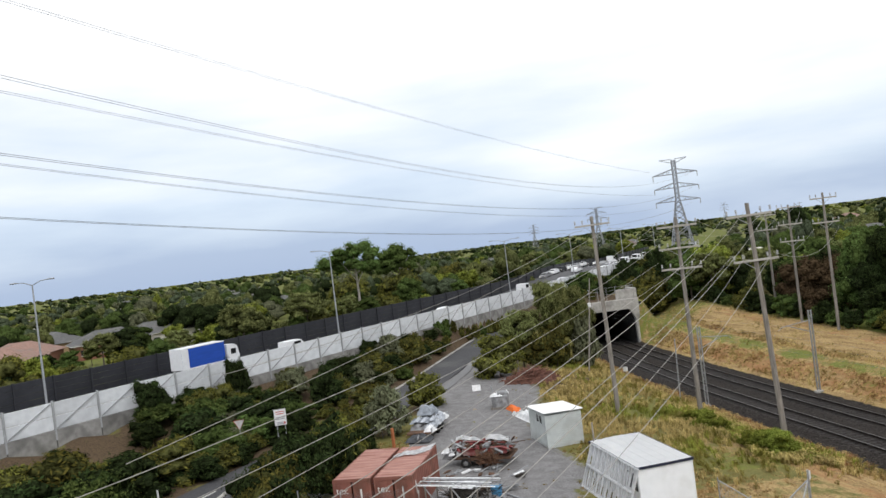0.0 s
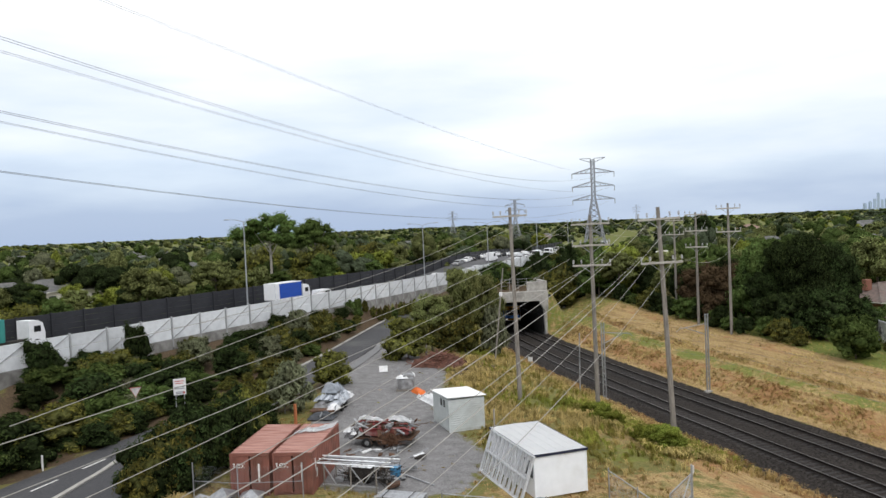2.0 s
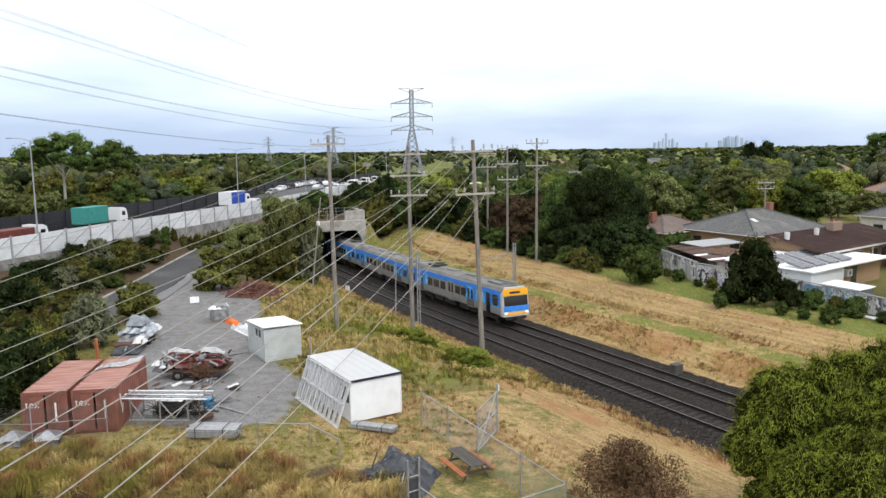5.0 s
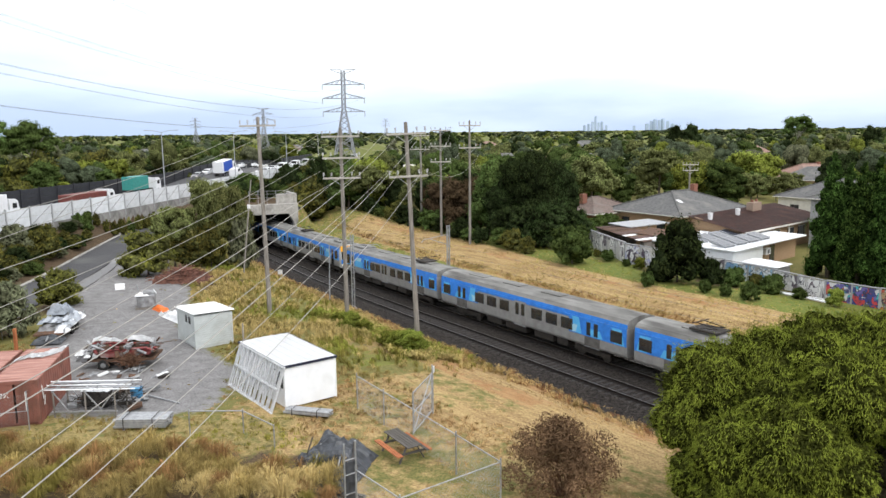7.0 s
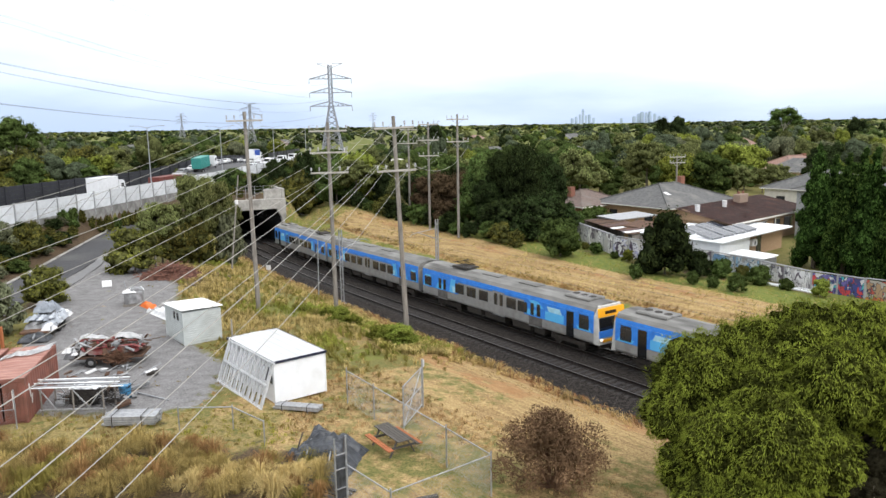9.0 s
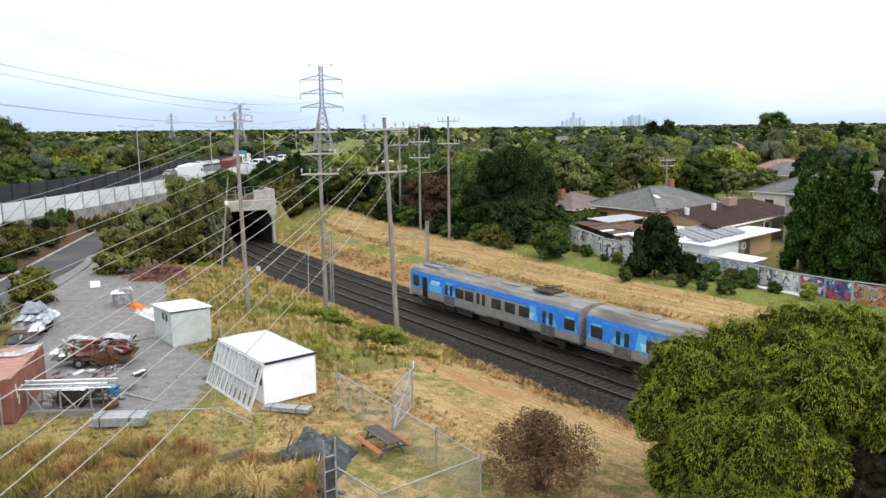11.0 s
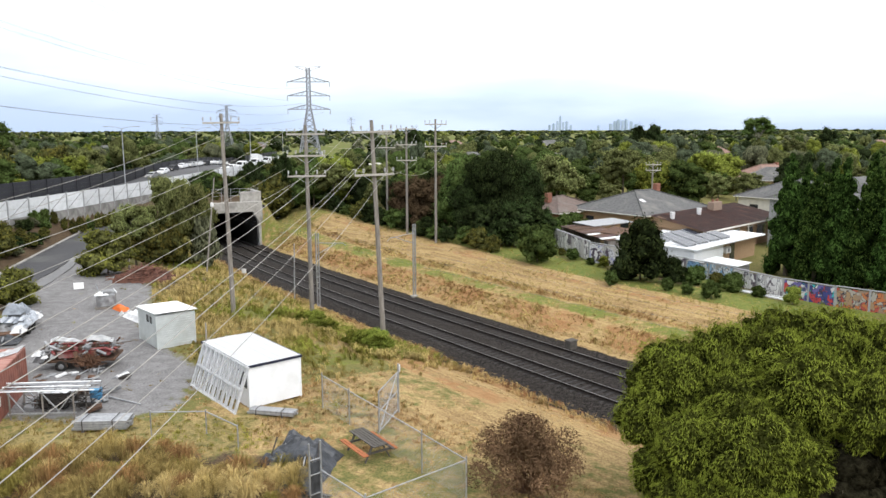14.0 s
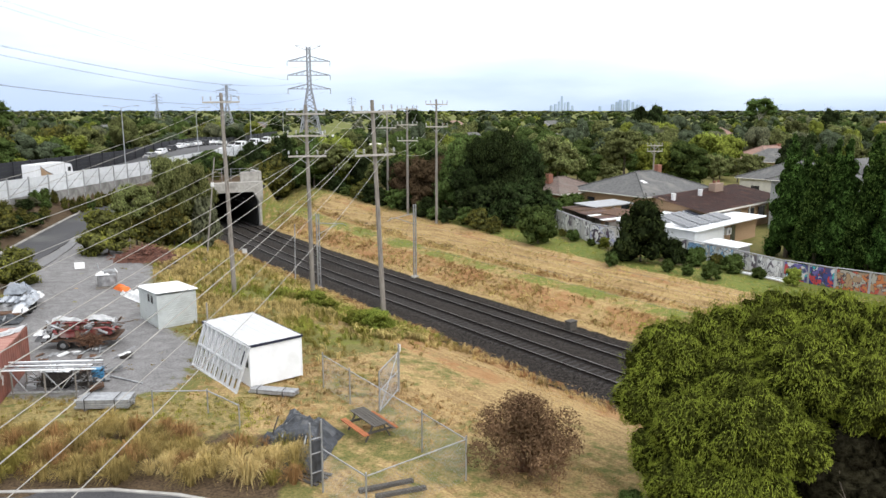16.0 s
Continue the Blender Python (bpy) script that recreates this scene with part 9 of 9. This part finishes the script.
def suburb():
    """Roofs that show between the trees farther off."""
    rng = random.Random(41)
    rows = [(-48.6, 196, 18, 11, M_TILE), (-43.6, 182, 11, 9, M_PALEWALL), (-52.0, 190, 16, 11, M_TILE), (-57.4, 186, 14, 10, M_TILEPINK), (-58.8, 172, 15, 11, M_TILEPINK),
            (-55.3, 215, 16, 11, M_TILE), (-40.0, 260, 14, 10, M_TILE), (-46.0, 250, 14, 10, M_TILEPINK), (-37.0, 300, 14, 10, M_TILE), (-5.6, 190, 15, 9, M_PALEWALL), (24.0, 180, 14, 10, M_TILE), (12.0, 210, 14, 10, M_TILE), (29.0, 150, 15, 11, M_TILE), (5.0, 240, 14, 10, M_TILEPINK)]
    for i, (az, r, L_, W, roof) in enumerate(rows):
        x, y = polar(az, r)
        house(x, y, rng.choice([-20, 10, 37, 60]), L_, W, 3.3, 6.0, rng.choice([M_BRICK, M_PALEWALL, M_REDBRICK]), roof,
              "suburban house with %s hip roof among trees" % ("white" if roof in (M_WHITE, M_PALEWALL) else "grey" if roof is M_TILE else "orange tiled"), True, None, False, False)
    for i in range(34):
        az, r = rng.uniform(-66, 36), rng.uniform(240, 620)
        x, y = polar(az, r)
        if wall_side(x, y) + swing(y) > -36 and az < -8:
            continue
        house(x, y, rng.uniform(0, 90), rng.uniform(12, 18), 10, 3.4, 6.4, rng.choice([M_BRICK, M_PALEWALL]), rng.choice([M_TILE, M_TILEPINK, M_TILEOLD, M_TILE]), "distant suburban house roof among trees", True, None, False, False)


suburb()


def clear_unplanted():
    """Tree models that found no place are taken away again."""
    for ms in MODELS.values():
        for m in ms:
            if FIRST[id(m)]:
                for c in list(m.children):
                    bpy.data.objects.remove(c)
                bpy.data.objects.remove(m)


clear_unplanted()


# ---------------------------------------------------------------- train
CAR_L, CAR_W, CAR_PITCH = 22.5, 3.05, 23.12


def train_car(kind, label):
    """A suburban carriage; x runs forward, z from the rail head."""
    th = thing("train_carriage", Matrix.Identity(4), label, "train carriage", "six-car train")
    L_, W = CAR_L, CAR_W
    XF = L_ / 2 - (0.65 if kind == "cab" else 0.0)   # the front end of the body
    bm = bmesh.new()
    prof = [(-1.42, 1.0), (-1.5, 1.15), (-1.52, 2.2), (-1.50, 3.05), (1.50, 3.05), (1.52, 2.2), (1.5, 1.15), (1.42, 1.0)]
    rings = [[bm.verts.new((x, y, z)) for y, z in prof] for x in (-L_ / 2, XF)]
    for j in range(len(prof)):
        bm.faces.new((rings[0][j], rings[0][(j + 1) % 8], rings[1][(j + 1) % 8], rings[1][j]))
    bm.faces.new(rings[0])
    bm.faces.new(rings[1][::-1])
    bmesh.ops.recalc_face_normals(bm, faces=bm.faces)
    part("body", bm, M_SILVER, th, "bare stainless steel carriage side")
    bm = bmesh.new()
    prof = [(-1.50, 3.05), (-1.47, 3.35), (-1.25, 3.62), (-0.7, 3.78), (0, 3.83), (0.7, 3.78), (1.25, 3.62), (1.47, 3.35), (1.50, 3.05)]
    rings = [[bm.verts.new((x, y, z)) for y, z in prof] for x in (-L_ / 2, XF)]
    for j in range(len(prof) - 1):
        f = bm.faces.new((rings[0][j], rings[0][j + 1], rings[1][j + 1], rings[1][j]))
        f.material_index = 1 if j in (0, 7) else 0
    bm.faces.new(rings[0])
    bm.faces.new(rings[1])
    bmesh.ops.recalc_face_normals(bm, faces=bm.faces)
    part("roof", bm, [M_TROOF, M_TBLUE], th, "grimy grey roof with a blue cantrail")
    for x in (-7.2, -2.4, 2.4):
        part("roof_vent", boxm((2.2, 1.0, 0.1), (x, 0, 3.84), None, 0.03), M_TROOF, th)
    if kind == "cab":
        part("air_conditioner", boxm((2.6, 1.7, 0.22), (XF - 2.4, 0, 3.84), None, 0.07), M_TROOF, th)
        for k in range(3):
            part("roof_fan", rod(bmesh.new(), (XF - 3.2 + 0.8 * k, 0, 3.94), (XF - 3.2 + 0.8 * k, 0, 3.98), 0.28, seg=12), M_UNDER, th)
    # blue ends with lighter panels above the bare lower side
    for sx in (-1, 1):
        cab = kind == "cab" and sx == 1
        xe = XF if sx == 1 else -L_ / 2
        ln = 7.4 if cab else 5.6
        for sy in (-1, 1):
            blue = part("blue_panel", boxm((ln, 0.02, 1.29), (xe - sx * (ln / 2 + 0.02), sy * 1.528, 2.405)), M_TBLUE, th)
            spots = ((3.0, 5.0, 1.80, 2.45, 0.0, M_TLIGHT), (3.2, 4.6, 2.45, 2.85, 0.2, M_TPALE), (5.2, 6.3, 2.55, 3.03, 0.6, M_TLIGHT), (6.2, 7.3, 1.85, 2.3, -0.4, M_TLIGHT), (0.2, 1.5, 1.80, 2.05, 0.2, M_TLIGHT)) if cab else (
                (0.2, 1.1, 1.80, 2.9, 0.3, M_TLIGHT), (2.2, 3.3, 1.80, 2.35, 0.3, M_TLIGHT), (4.3, 5.0, 1.82, 3.0, 0.3, M_TLIGHT), (4.9, 5.4, 1.85, 2.4, -0.2, M_TPALE))
            for j, (x0, x1, z0, z1, lean, mt) in enumerate(spots):
                xa, xb, yo = xe - sx * x0, xe - sx * x1, 1.541 + 0.003 * j
                bm = bmesh.new()
                lo = [bm.verts.new((x, sy * y, z0)) for x, y in ((xa, 1.53), (xb, 1.53), (xb, yo), (xa, yo))]
                hi = [bm.verts.new((x - sx * lean, sy * y, z1)) for x, y in ((xa, 1.53), (xb, 1.53), (xb, yo), (xa, yo))]
                for k in range(4):
                    bm.faces.new((lo[k], lo[(k + 1) % 4], hi[(k + 1) % 4], hi[k]))
                bm.faces.new(hi)
                bm.faces.new(lo[::-1])
                bmesh.ops.recalc_face_normals(bm, faces=bm.faces)
                part("light_patch" if mt is M_TLIGHT else "pale_patch", bm, mt, blue)
            if cab:
                part("cab_door", boxm((0.75, 0.07, 1.9), (xe - 2.35, sy * 1.525, 2.0), None, 0.02), M_BLACKGLASS, th)
                for k in range(3):
                    part("louvre", boxm((0.9, 0.05, 0.09), (xe - 0.95, sy * 1.53, 2.78 + 0.1 * k - 0.1)), M_UNDER, th)
            part("stripe", boxm((L_ / 2 - 5.4, 0.02, 0.2), (sx * (L_ / 4 - 2.7), sy * 1.523, 2.97)), M_TBLUE, th)
    # windows and doors
    doors = (-8.0, 0.0, XF - 6.1) if kind == "cab" else (-8.0, 0.0, 8.0)
    wins = ((-10.3, 1.1), (-5.4, 1.25), (-3.7, 1.25), (-2.0, 1.2), (1.6, 1.15) if kind == "cab" else (2.0, 1.25), (2.98, 1.15) if kind == "cab" else (3.7, 1.25), (XF - 0.95, 1.0) if kind == "cab" else (10.3, 1.1)) + (() if kind == "cab" else ((5.4, 1.25),))
    for sy in (-1, 1):
        for x, w in wins:
            part("window", boxm((w, 0.08, 0.86), (x, sy * 1.525, 2.30), None, 0.03), M_GLASS, th)
        for x in doors:
            d = part("door", boxm((1.5, 0.03, 1.95), (x, sy * 1.519, 2.02), None, 0.012), M_DOORSTEEL if x else M_SILVER, th)
            for dx in (-0.36, 0.36):
                part("door_window", boxm((0.42, 0.08, 0.98), (x + dx, sy * 1.527, 2.33), None, 0.035), M_GLASS, d)
            part("step", boxm((1.5, 0.12, 0.05), (x, sy * 1.5, 1.0)), M_GALV, d)
    for x in (-7.6, 7.6):
        bm = bmesh.new()
        for sy in (-1, 1):
            box(bm, (3.6, 0.18, 0.35), (x, sy * 1.0, 0.55), None, 0.04)
        box(bm, (0.5, 2.2, 0.3), (x, 0, 0.6))
        bog = part("bogie", bm, M_UNDER, th)
        for dx in (-1.25, 1.25):
            bm = bmesh.new()
            for sy in (-1, 1):
                rod(bm, (x + dx, sy * 0.74, 0.46), (x + dx, sy * 0.88, 0.46), 0.46, seg=16)
            rod(bm, (x + dx, -0.8, 0.46), (x + dx, 0.8, 0.46), 0.08)
            part("wheelset", bm, M_UNDER, bog)
    bm = bmesh.new()
    for x, w in ((-3.6, 2.0), (-0.8, 2.6), (2.6, 2.2), (4.7, 1.2)):
        for sy in (-1, 1):
            box(bm, (w, 0.8, 0.55), (x, sy * 0.9, 0.7), None, 0.04)
    box(bm, (L_ - 0.6, 2.0, 0.2), (0, 0, 0.95))
    part("underframe_gear", bm, M_UNDER, th)
    part("coupling", boxm((CAR_PITCH - L_ + 0.2, 1.2, 2.2), (-L_ / 2 - 0.3, 0, 2.1), None, 0.1), M_UNDER, th)
    if kind == "cab":
        # driving end: raked nose, yellow brow, black screen, blue apron
        bm = bmesh.new()
        a = [bm.verts.new((XF - 0.02, y, z)) for y, z in ((-1.5, 1.0), (1.5, 1.0), (1.5, 3.05), (1.1, 3.72), (-1.1, 3.72), (-1.5, 3.05))]
        b = [bm.verts.new((XF + d, y, z)) for y, z, d in ((-1.4, 0.95, 0.42), (1.4, 0.95, 0.42), (1.38, 3.0, 0.22), (1.05, 3.66, 0.14), (-1.05, 3.66, 0.14), (-1.38, 3.0, 0.22))]
        for j in range(6):
            bm.faces.new((a[j], a[(j + 1) % 6], b[(j + 1) % 6], b[j]))
        bm.faces.new(b)
        bmesh.ops.recalc_face_normals(bm, faces=bm.faces)
        nose = part("nose", bm, M_CABGREY, th, "pale moulded cab front")
        rot = pose(0, 0, 0, 0, -5.5, 0)
        part("yellow_brow", boxm((0.05, 2.7, 0.66), (XF + 0.22, 0, 3.22), rot, 0.02), M_TYELLOW, nose)
        part("display", boxm((0.03, 1.1, 0.2), (XF + 0.262, -0.1, 3.2), rot), M_BLACKGLASS, nose)
        part("windscreen", boxm((0.05, 2.55, 0.92), (XF + 0.30, 0, 2.40), rot, 0.02), M_BLACKGLASS, nose)
        part("blue_apron", boxm((0.05, 2.72, 0.50), (XF + 0.375, 0, 1.68), rot, 0.02), M_TBLUE, nose)
        part("yellow_skirt", boxm((0.06, 2.0, 0.22), (XF + 0.41, 0, 1.2), rot, 0.02), M_TYELLOW, nose)
        for sy in (-1, 1):
            part("headlamp", boxm((0.06, 0.30, 0.16), (XF + 0.415, sy * 1.12, 1.3), rot, 0.02), M_HEADLAMP, nose)
        bm = bmesh.new()
        box(bm, (0.7, 0.5, 0.4), (XF + 0.5, 0, 0.75), None, 0.05)
        box(bm, (0.3, 2.3, 0.25), (XF + 0.2, 0, 0.75), None, 0.05)
        part("coupler", bm, M_UNDER, nose)
    if kind != "trailer":
        # folded or raised current collector
        bm = bmesh.new()
        x0 = -6.5
        box(bm, (2.0, 1.5, 0.12), (x0, 0, 3.98))
        for sy in (-0.5, 0.5):
            rod(bm, (x0 - 0.8, sy, 4.0), (x0 + 0.9, sy * 0.8, 4.2), 0.03, seg=5)
            rod(bm, (x0 + 0.9, sy * 0.8, 4.2), (x0 - 0.7, sy * 0.8, 4.36), 0.03, seg=5)
        rod(bm, (x0 - 0.7, -0.85, 4.38), (x0 - 0.7, 0.85, 4.38), 0.035, seg=5)
        part("pantograph", bm, M_UNDER, th)
    return th


CAR_CAB = train_car("cab", "stainless and blue train carriage with yellow-browed driving cab")
CAR_MID = train_car("trailer", "stainless and blue middle train carriage without a cab")


def on_track(s, n0):
    return plan(s, n0 + bend(s), rail_z(s))


def car_pose(s_mid, n0, back=False):
    """A carriage carried on its two bogies."""
    a, b = on_track(s_mid + 7.6, n0), on_track(s_mid - 7.6, n0)
    d = (a - b) if back else (b - a)
    q = d.to_track_quat("X", "Z")
    mid = (a + b) / 2
    return Matrix.LocRotScale(mid, q, None)


TRAIN_S = [(0.0, 170.0), (2.5, 112.8), (5.0, 56.2), (7.5, -1.3), (9.0, -34.7), (11.5, -91.2), (12.0, -102.4), (16.0, -192.0)]   # the nose's place along the track


def nose_s(t):
    return float(np.interp(t, [r[0] for r in TRAIN_S], [r[1] for r in TRAIN_S]))


TIMES = [0.5 * i for i in range(33)]


def move_train():
    cars = []
    for i in range(6):
        back = i in (2, 5)
        src = CAR_MID if i in (1, 4) else CAR_CAB
        ob = src if i in (0, 1) else copy_thing(src, Matrix.Identity(4))
        cars.append((ob, back))
    for i, (ob, back) in enumerate(cars):
        walk(ob, [(t, car_pose(nose_s(t) + 0.4 + CAR_L / 2 + i * CAR_PITCH, FAR_T, back)) for t in TIMES])


# ---------------------------------------------------------------- freeway traffic
def wheels(th, xs, y, r):
    for x in xs:
        for s in (-1, 1):
            w = part("wheel", rod(bmesh.new(), (x, s * (y - 0.3), r), (x, s * y, r), r, seg=14), M_TYRE, th)
            part("rim", rod(bmesh.new(), (x, s * (y + 0.005) - s * 0.02, r), (x, s * (y + 0.012), r), r * 0.5, seg=10), M_GALV, w)


def lorry(label, body_mat, body_l, body_h, cab_mat, gap=0.6, back_mat=None, box_z=1.15):
    """A box or curtain-sided lorry; x runs forward, its tail at x = 0."""
    th = thing("lorry", Matrix.Identity(4), label, "lorry", "freeway traffic")
    L_ = body_l
    part("chassis", boxm((L_ + gap + 2.2, 0.9, 0.25), ((L_ + gap + 2.2) / 2, 0, 0.95)), M_UNDER, th)
    b = part("load_box", boxm((L_, 2.5, body_h), (L_ / 2, 0, box_z + body_h / 2), None, 0.03), body_mat, th)
    if back_mat:
        for s in (-1, 1):
            part("end_frame", boxm((1.1, 0.03, body_h), (0.55, s * 1.262, box_z + body_h / 2)), back_mat, b)
        part("rear_door", boxm((0.05, 2.46, body_h), (-0.02, 0, box_z + body_h / 2)), back_mat, b)
        part("top_rail", boxm((L_, 2.54, 0.12), (L_ / 2, 0, box_z + body_h - 0.03)), back_mat, b)
        part("bottom_rail", boxm((L_, 2.54, 0.14), (L_ / 2, 0, box_z + 0.05)), back_mat, b)
    else:
        n = int(L_ / 0.45)
        for s in (-1, 1):
            bm = bmesh.new()
            for i in range(n):
                box(bm, (0.16, 0.05, body_h - 0.3), (0.3 + (L_ - 0.6) * i / (n - 1), s * 1.26, box_z + body_h / 2))
            part("side_ribs", bm, body_mat, b)
    cx = L_ + gap
    bm = bmesh.new()
    pts = [(cx, 0.6), (cx + 2.1, 0.6), (cx + 2.15, 1.7), (cx + 1.85, 2.9), (cx + 1.3, 3.25), (cx, 3.3)]
    a = [bm.verts.new((x, -1.2, z)) for x, z in pts]
    c = [bm.verts.new((x, 1.2, z)) for x, z in pts]
    for i in range(6):
        bm.faces.new((a[i], a[(i + 1) % 6], c[(i + 1) % 6], c[i]))
    bm.faces.new(a[::-1])
    bm.faces.new(c)
    bmesh.ops.recalc_face_normals(bm, faces=bm.faces)
    cab = part("cab", bm, cab_mat, th)
    for s in (-1, 1):
        part("side_window", boxm((0.9, 0.03, 0.75), (cx + 1.1, s * 1.205, 2.25), None, 0.01), M_BLACKGLASS, cab)
    part("windscreen", boxm((0.05, 2.1, 0.95), (cx + 2.02, 0, 2.25), pose(0, 0, 0, 0, -14, 0)), M_BLACKGLASS, cab)
    part("bumper", boxm((0.2, 2.3, 0.4), (cx + 2.15, 0, 0.65), None, 0.04), M_GREYSCRAP, cab)
    wheels(th, (1.2, 2.5, cx + 1.0), 1.22, 0.5)
    return th


def van(label, paint, L_=5.2, H=2.3, name="van", group="freeway traffic"):
    th = thing(name, Matrix.Identity(4), label, name, group)
    bm = bmesh.new()
    low = H < 1.8
    pts = [(0, 0.35), (L_, 0.35), (L_, 0.95), (L_ * 0.80, 1.05 if low else 1.25), (L_ * 0.62, H), (L_ * 0.2 if low else 0.15, H), (0, 1.0)]
    a = [bm.verts.new((x, -0.9, z)) for x, z in pts]
    c = [bm.verts.new((x, 0.9, z)) for x, z in pts]
    k = len(pts)
    for i in range(k):
        bm.faces.new((a[i], a[(i + 1) % k], c[(i + 1) % k], c[i]))
    bm.faces.new(a[::-1])
    bm.faces.new(c)
    bmesh.ops.recalc_face_normals(bm, faces=bm.faces)
    bmesh.ops.bevel(bm, geom=bm.edges[:], offset=0.07, segments=2, affect="EDGES")
    b = part("body", bm, paint, th)
    part("windscreen", boxm((0.04, 1.5, (H - 1.0) * 0.85), (L_ * 0.72, 0, (H + 1.15) / 2), pose(0, 0, 0, 0, -38 if low else -28, 0)), M_BLACKGLASS, b)
    for s in (-1, 1):
        part("side_window", boxm((L_ * 0.28, 0.02, (H - 1.0) * 0.55), (L_ * 0.47, s * 0.905, (H + 1.15) / 2), None, 0.005), M_BLACKGLASS, b)
        part("headlamp", boxm((0.05, 0.3, 0.15), (L_ - 0.01, s * 0.65, 0.75)), M_HEADLAMP, b)
    wheels(th, (L_ * 0.18, L_ * 0.8), 0.9, 0.33)
    return th


def drive(ob, off, rows):
    """Keys a vehicle along the freeway: rows of seconds and its tail's y."""
    (t0, y0), (t1, y1) = rows[0], rows[-1]
    ts = [i * 1.0 for i in range(17)]
    out = []
    for t in ts:
        ks, ys = [r[0] for r in rows], [r[1] for r in rows]
        if t < t0:
            y = y0 + (rows[1][1] - y0) / (rows[1][0] - t0) * (t - t0)
        elif t > t1:
            y = y1 + (y1 - rows[-2][1]) / (t1 - rows[-2][0]) * (t - t1)
        else:
            y = float(np.interp(t, ks, ys))
        sgn = 1 if rows[-1][1] > rows[0][1] else -1
        lift = (lambda v: 1.60 + slip_rise(v)) if off > -11 else (lambda v: 1.57 + road_rise(v))
        a, b = fway2(y, off, lift(y)), fway2(y + sgn * 6.0, off, lift(y + sgn * 6.0))
        out.append((t, Matrix.LocRotScale(a, (b - a).to_track_quat("X", "Z"), None)))
    walk(ob, out)


BLUE_LORRY = lorry("curtain-sided lorry with bright blue sides and white cab", M_CURTAIN, 7.2, 2.8, M_LORRYWHITE, 0.4, M_LORRYWHITE)
TEAL_LORRY = lorry("white lorry carrying a teal shipping container", M_TEAL, 6.1, 2.75, M_LORRYWHITE, 3.0)
RED_LORRY = lorry("lorry with a low dark red tipper body", M_DARKRED, 9.6, 1.9, M_LORRYWHITE, 0.4)
WHITE_LORRY = lorry("plain white box lorry on the freeway", M_LORRYWHITE, 6.5, 2.9, M_LORRYWHITE, 0.4)
LATE_LORRY = lorry("white box lorry with a tan swoosh on its sides", M_LORRYWHITE, 8.0, 2.45, M_LORRYWHITE, 0.4)


def side_swoosh(th):
    """A tan field with a dark curved edge on each side of the body."""
    for s in (-1, 1):
        for name, lift, mat, y in (("side_swoosh", 0.0, M_BRICK, 1.31), ("swoosh_edge", 0.16, M_UNDER, 1.302)):
            bm = bmesh.new()
            top = [(1.3 + 6.2 * f - 0.2 * lift, 1.2 + lift + 2.0 * (1 - f) ** 2.2) for f in [i / 10 for i in range(11)]]
            ring = [(1.3, 1.2)] + top[::1]
            lo = [bm.verts.new((x, s * (y - 0.02), z)) for x, z in ring]
            hi = [bm.verts.new((x, s * y, z)) for x, z in ring]
            bm.faces.new(lo)
            bm.faces.new(hi)
            for i in range(len(ring)):
                j = (i + 1) % len(ring)
                bm.faces.new((lo[i], lo[j], hi[j], hi[i]))
            bmesh.ops.recalc_face_normals(bm, faces=bm.faces)
            part(name, bm, mat, th, "tan painted field" if lift == 0 else "dark curved edge")


side_swoosh(LATE_LORRY)
VAN = van("tall white delivery van on the freeway", M_LORRYWHITE, 5.4, 2.5)
UTE = van("low white utility van on the freeway", M_LORRYWHITE, 5.2, 2.2)
CAR = van("small silver saloon car on the freeway", M_CARPAINT, 4.4, 1.45, "car")
WHITE_CAR = van("small white saloon car on the freeway", M_LORRYWHITE, 4.4, 1.45, "car")
DARK_CAR = van("small dark grey saloon car on the freeway", M_DARKPANEL, 4.4, 1.5, "car")


def move_traffic():
    queue = [CAR] + [copy_thing(VAN if i % 6 == 5 else DARK_CAR if i % 4 == 2 else WHITE_CAR if i % 2 else CAR, Matrix.Identity(4)) for i in range(1, 33)]
    runners = [copy_thing(VAN if i % 4 == 3 else WHITE_CAR if i % 2 else CAR, Matrix.Identity(4)) for i in range(8)] + [WHITE_CAR, DARK_CAR]
    drive(BLUE_LORRY, -24.0, [(0.0, 69.3), (2.0, 107.0), (5.0, 155.5), (7.5, 198.0), (9.0, 226.0)])
    drive(TEAL_LORRY, -26.0, [(2.0, 55.0), (5.0, 112.5), (7.5, 160.0), (9.0, 189.0), (11.5, 240.0), (14.0, 292.0), (16.0, 338.0)])
    drive(RED_LORRY, -16.5, [(5.0, 82.0), (7.5, 126.0), (9.0, 149.5), (11.5, 202.0), (14.0, 262.0), (16.0, 312.0)])
    drive(WHITE_LORRY, -20.0, [(7.5, 109.0), (9.0, 134.0), (11.5, 184.0), (14.0, 244.0), (16.0, 294.0)])
    drive(LATE_LORRY, -20.0, [(15.0, 108.0), (16.0, 124.0)])
    drive(VAN, -12.6, [(0.5, 143.0), (2.5, 96.0)])
    drive(UTE, -20.0, [(0.0, 84.5), (2.0, 114.5)])
    # the queue over the railway creeps; the far lanes run free
    for k, ob in enumerate(queue):
        drive(ob, (-29.2, -13.7, -9.6)[k % 3], [(0.0, 195 + 6.2 * (k // 3) + 2.1 * (k * 7 % 3)), (16.0, 185.4 + 6.2 * (k // 3) + 2.1 * (k * 7 % 3))])
    for k, ob in enumerate(runners):
        drive(ob, (-19.5, -22.2)[k % 2], [(0.0, 112 + 17.0 * k), (16.0, 384 + 17.0 * k)])


def motions():
    move_train()
    move_traffic()


motions()
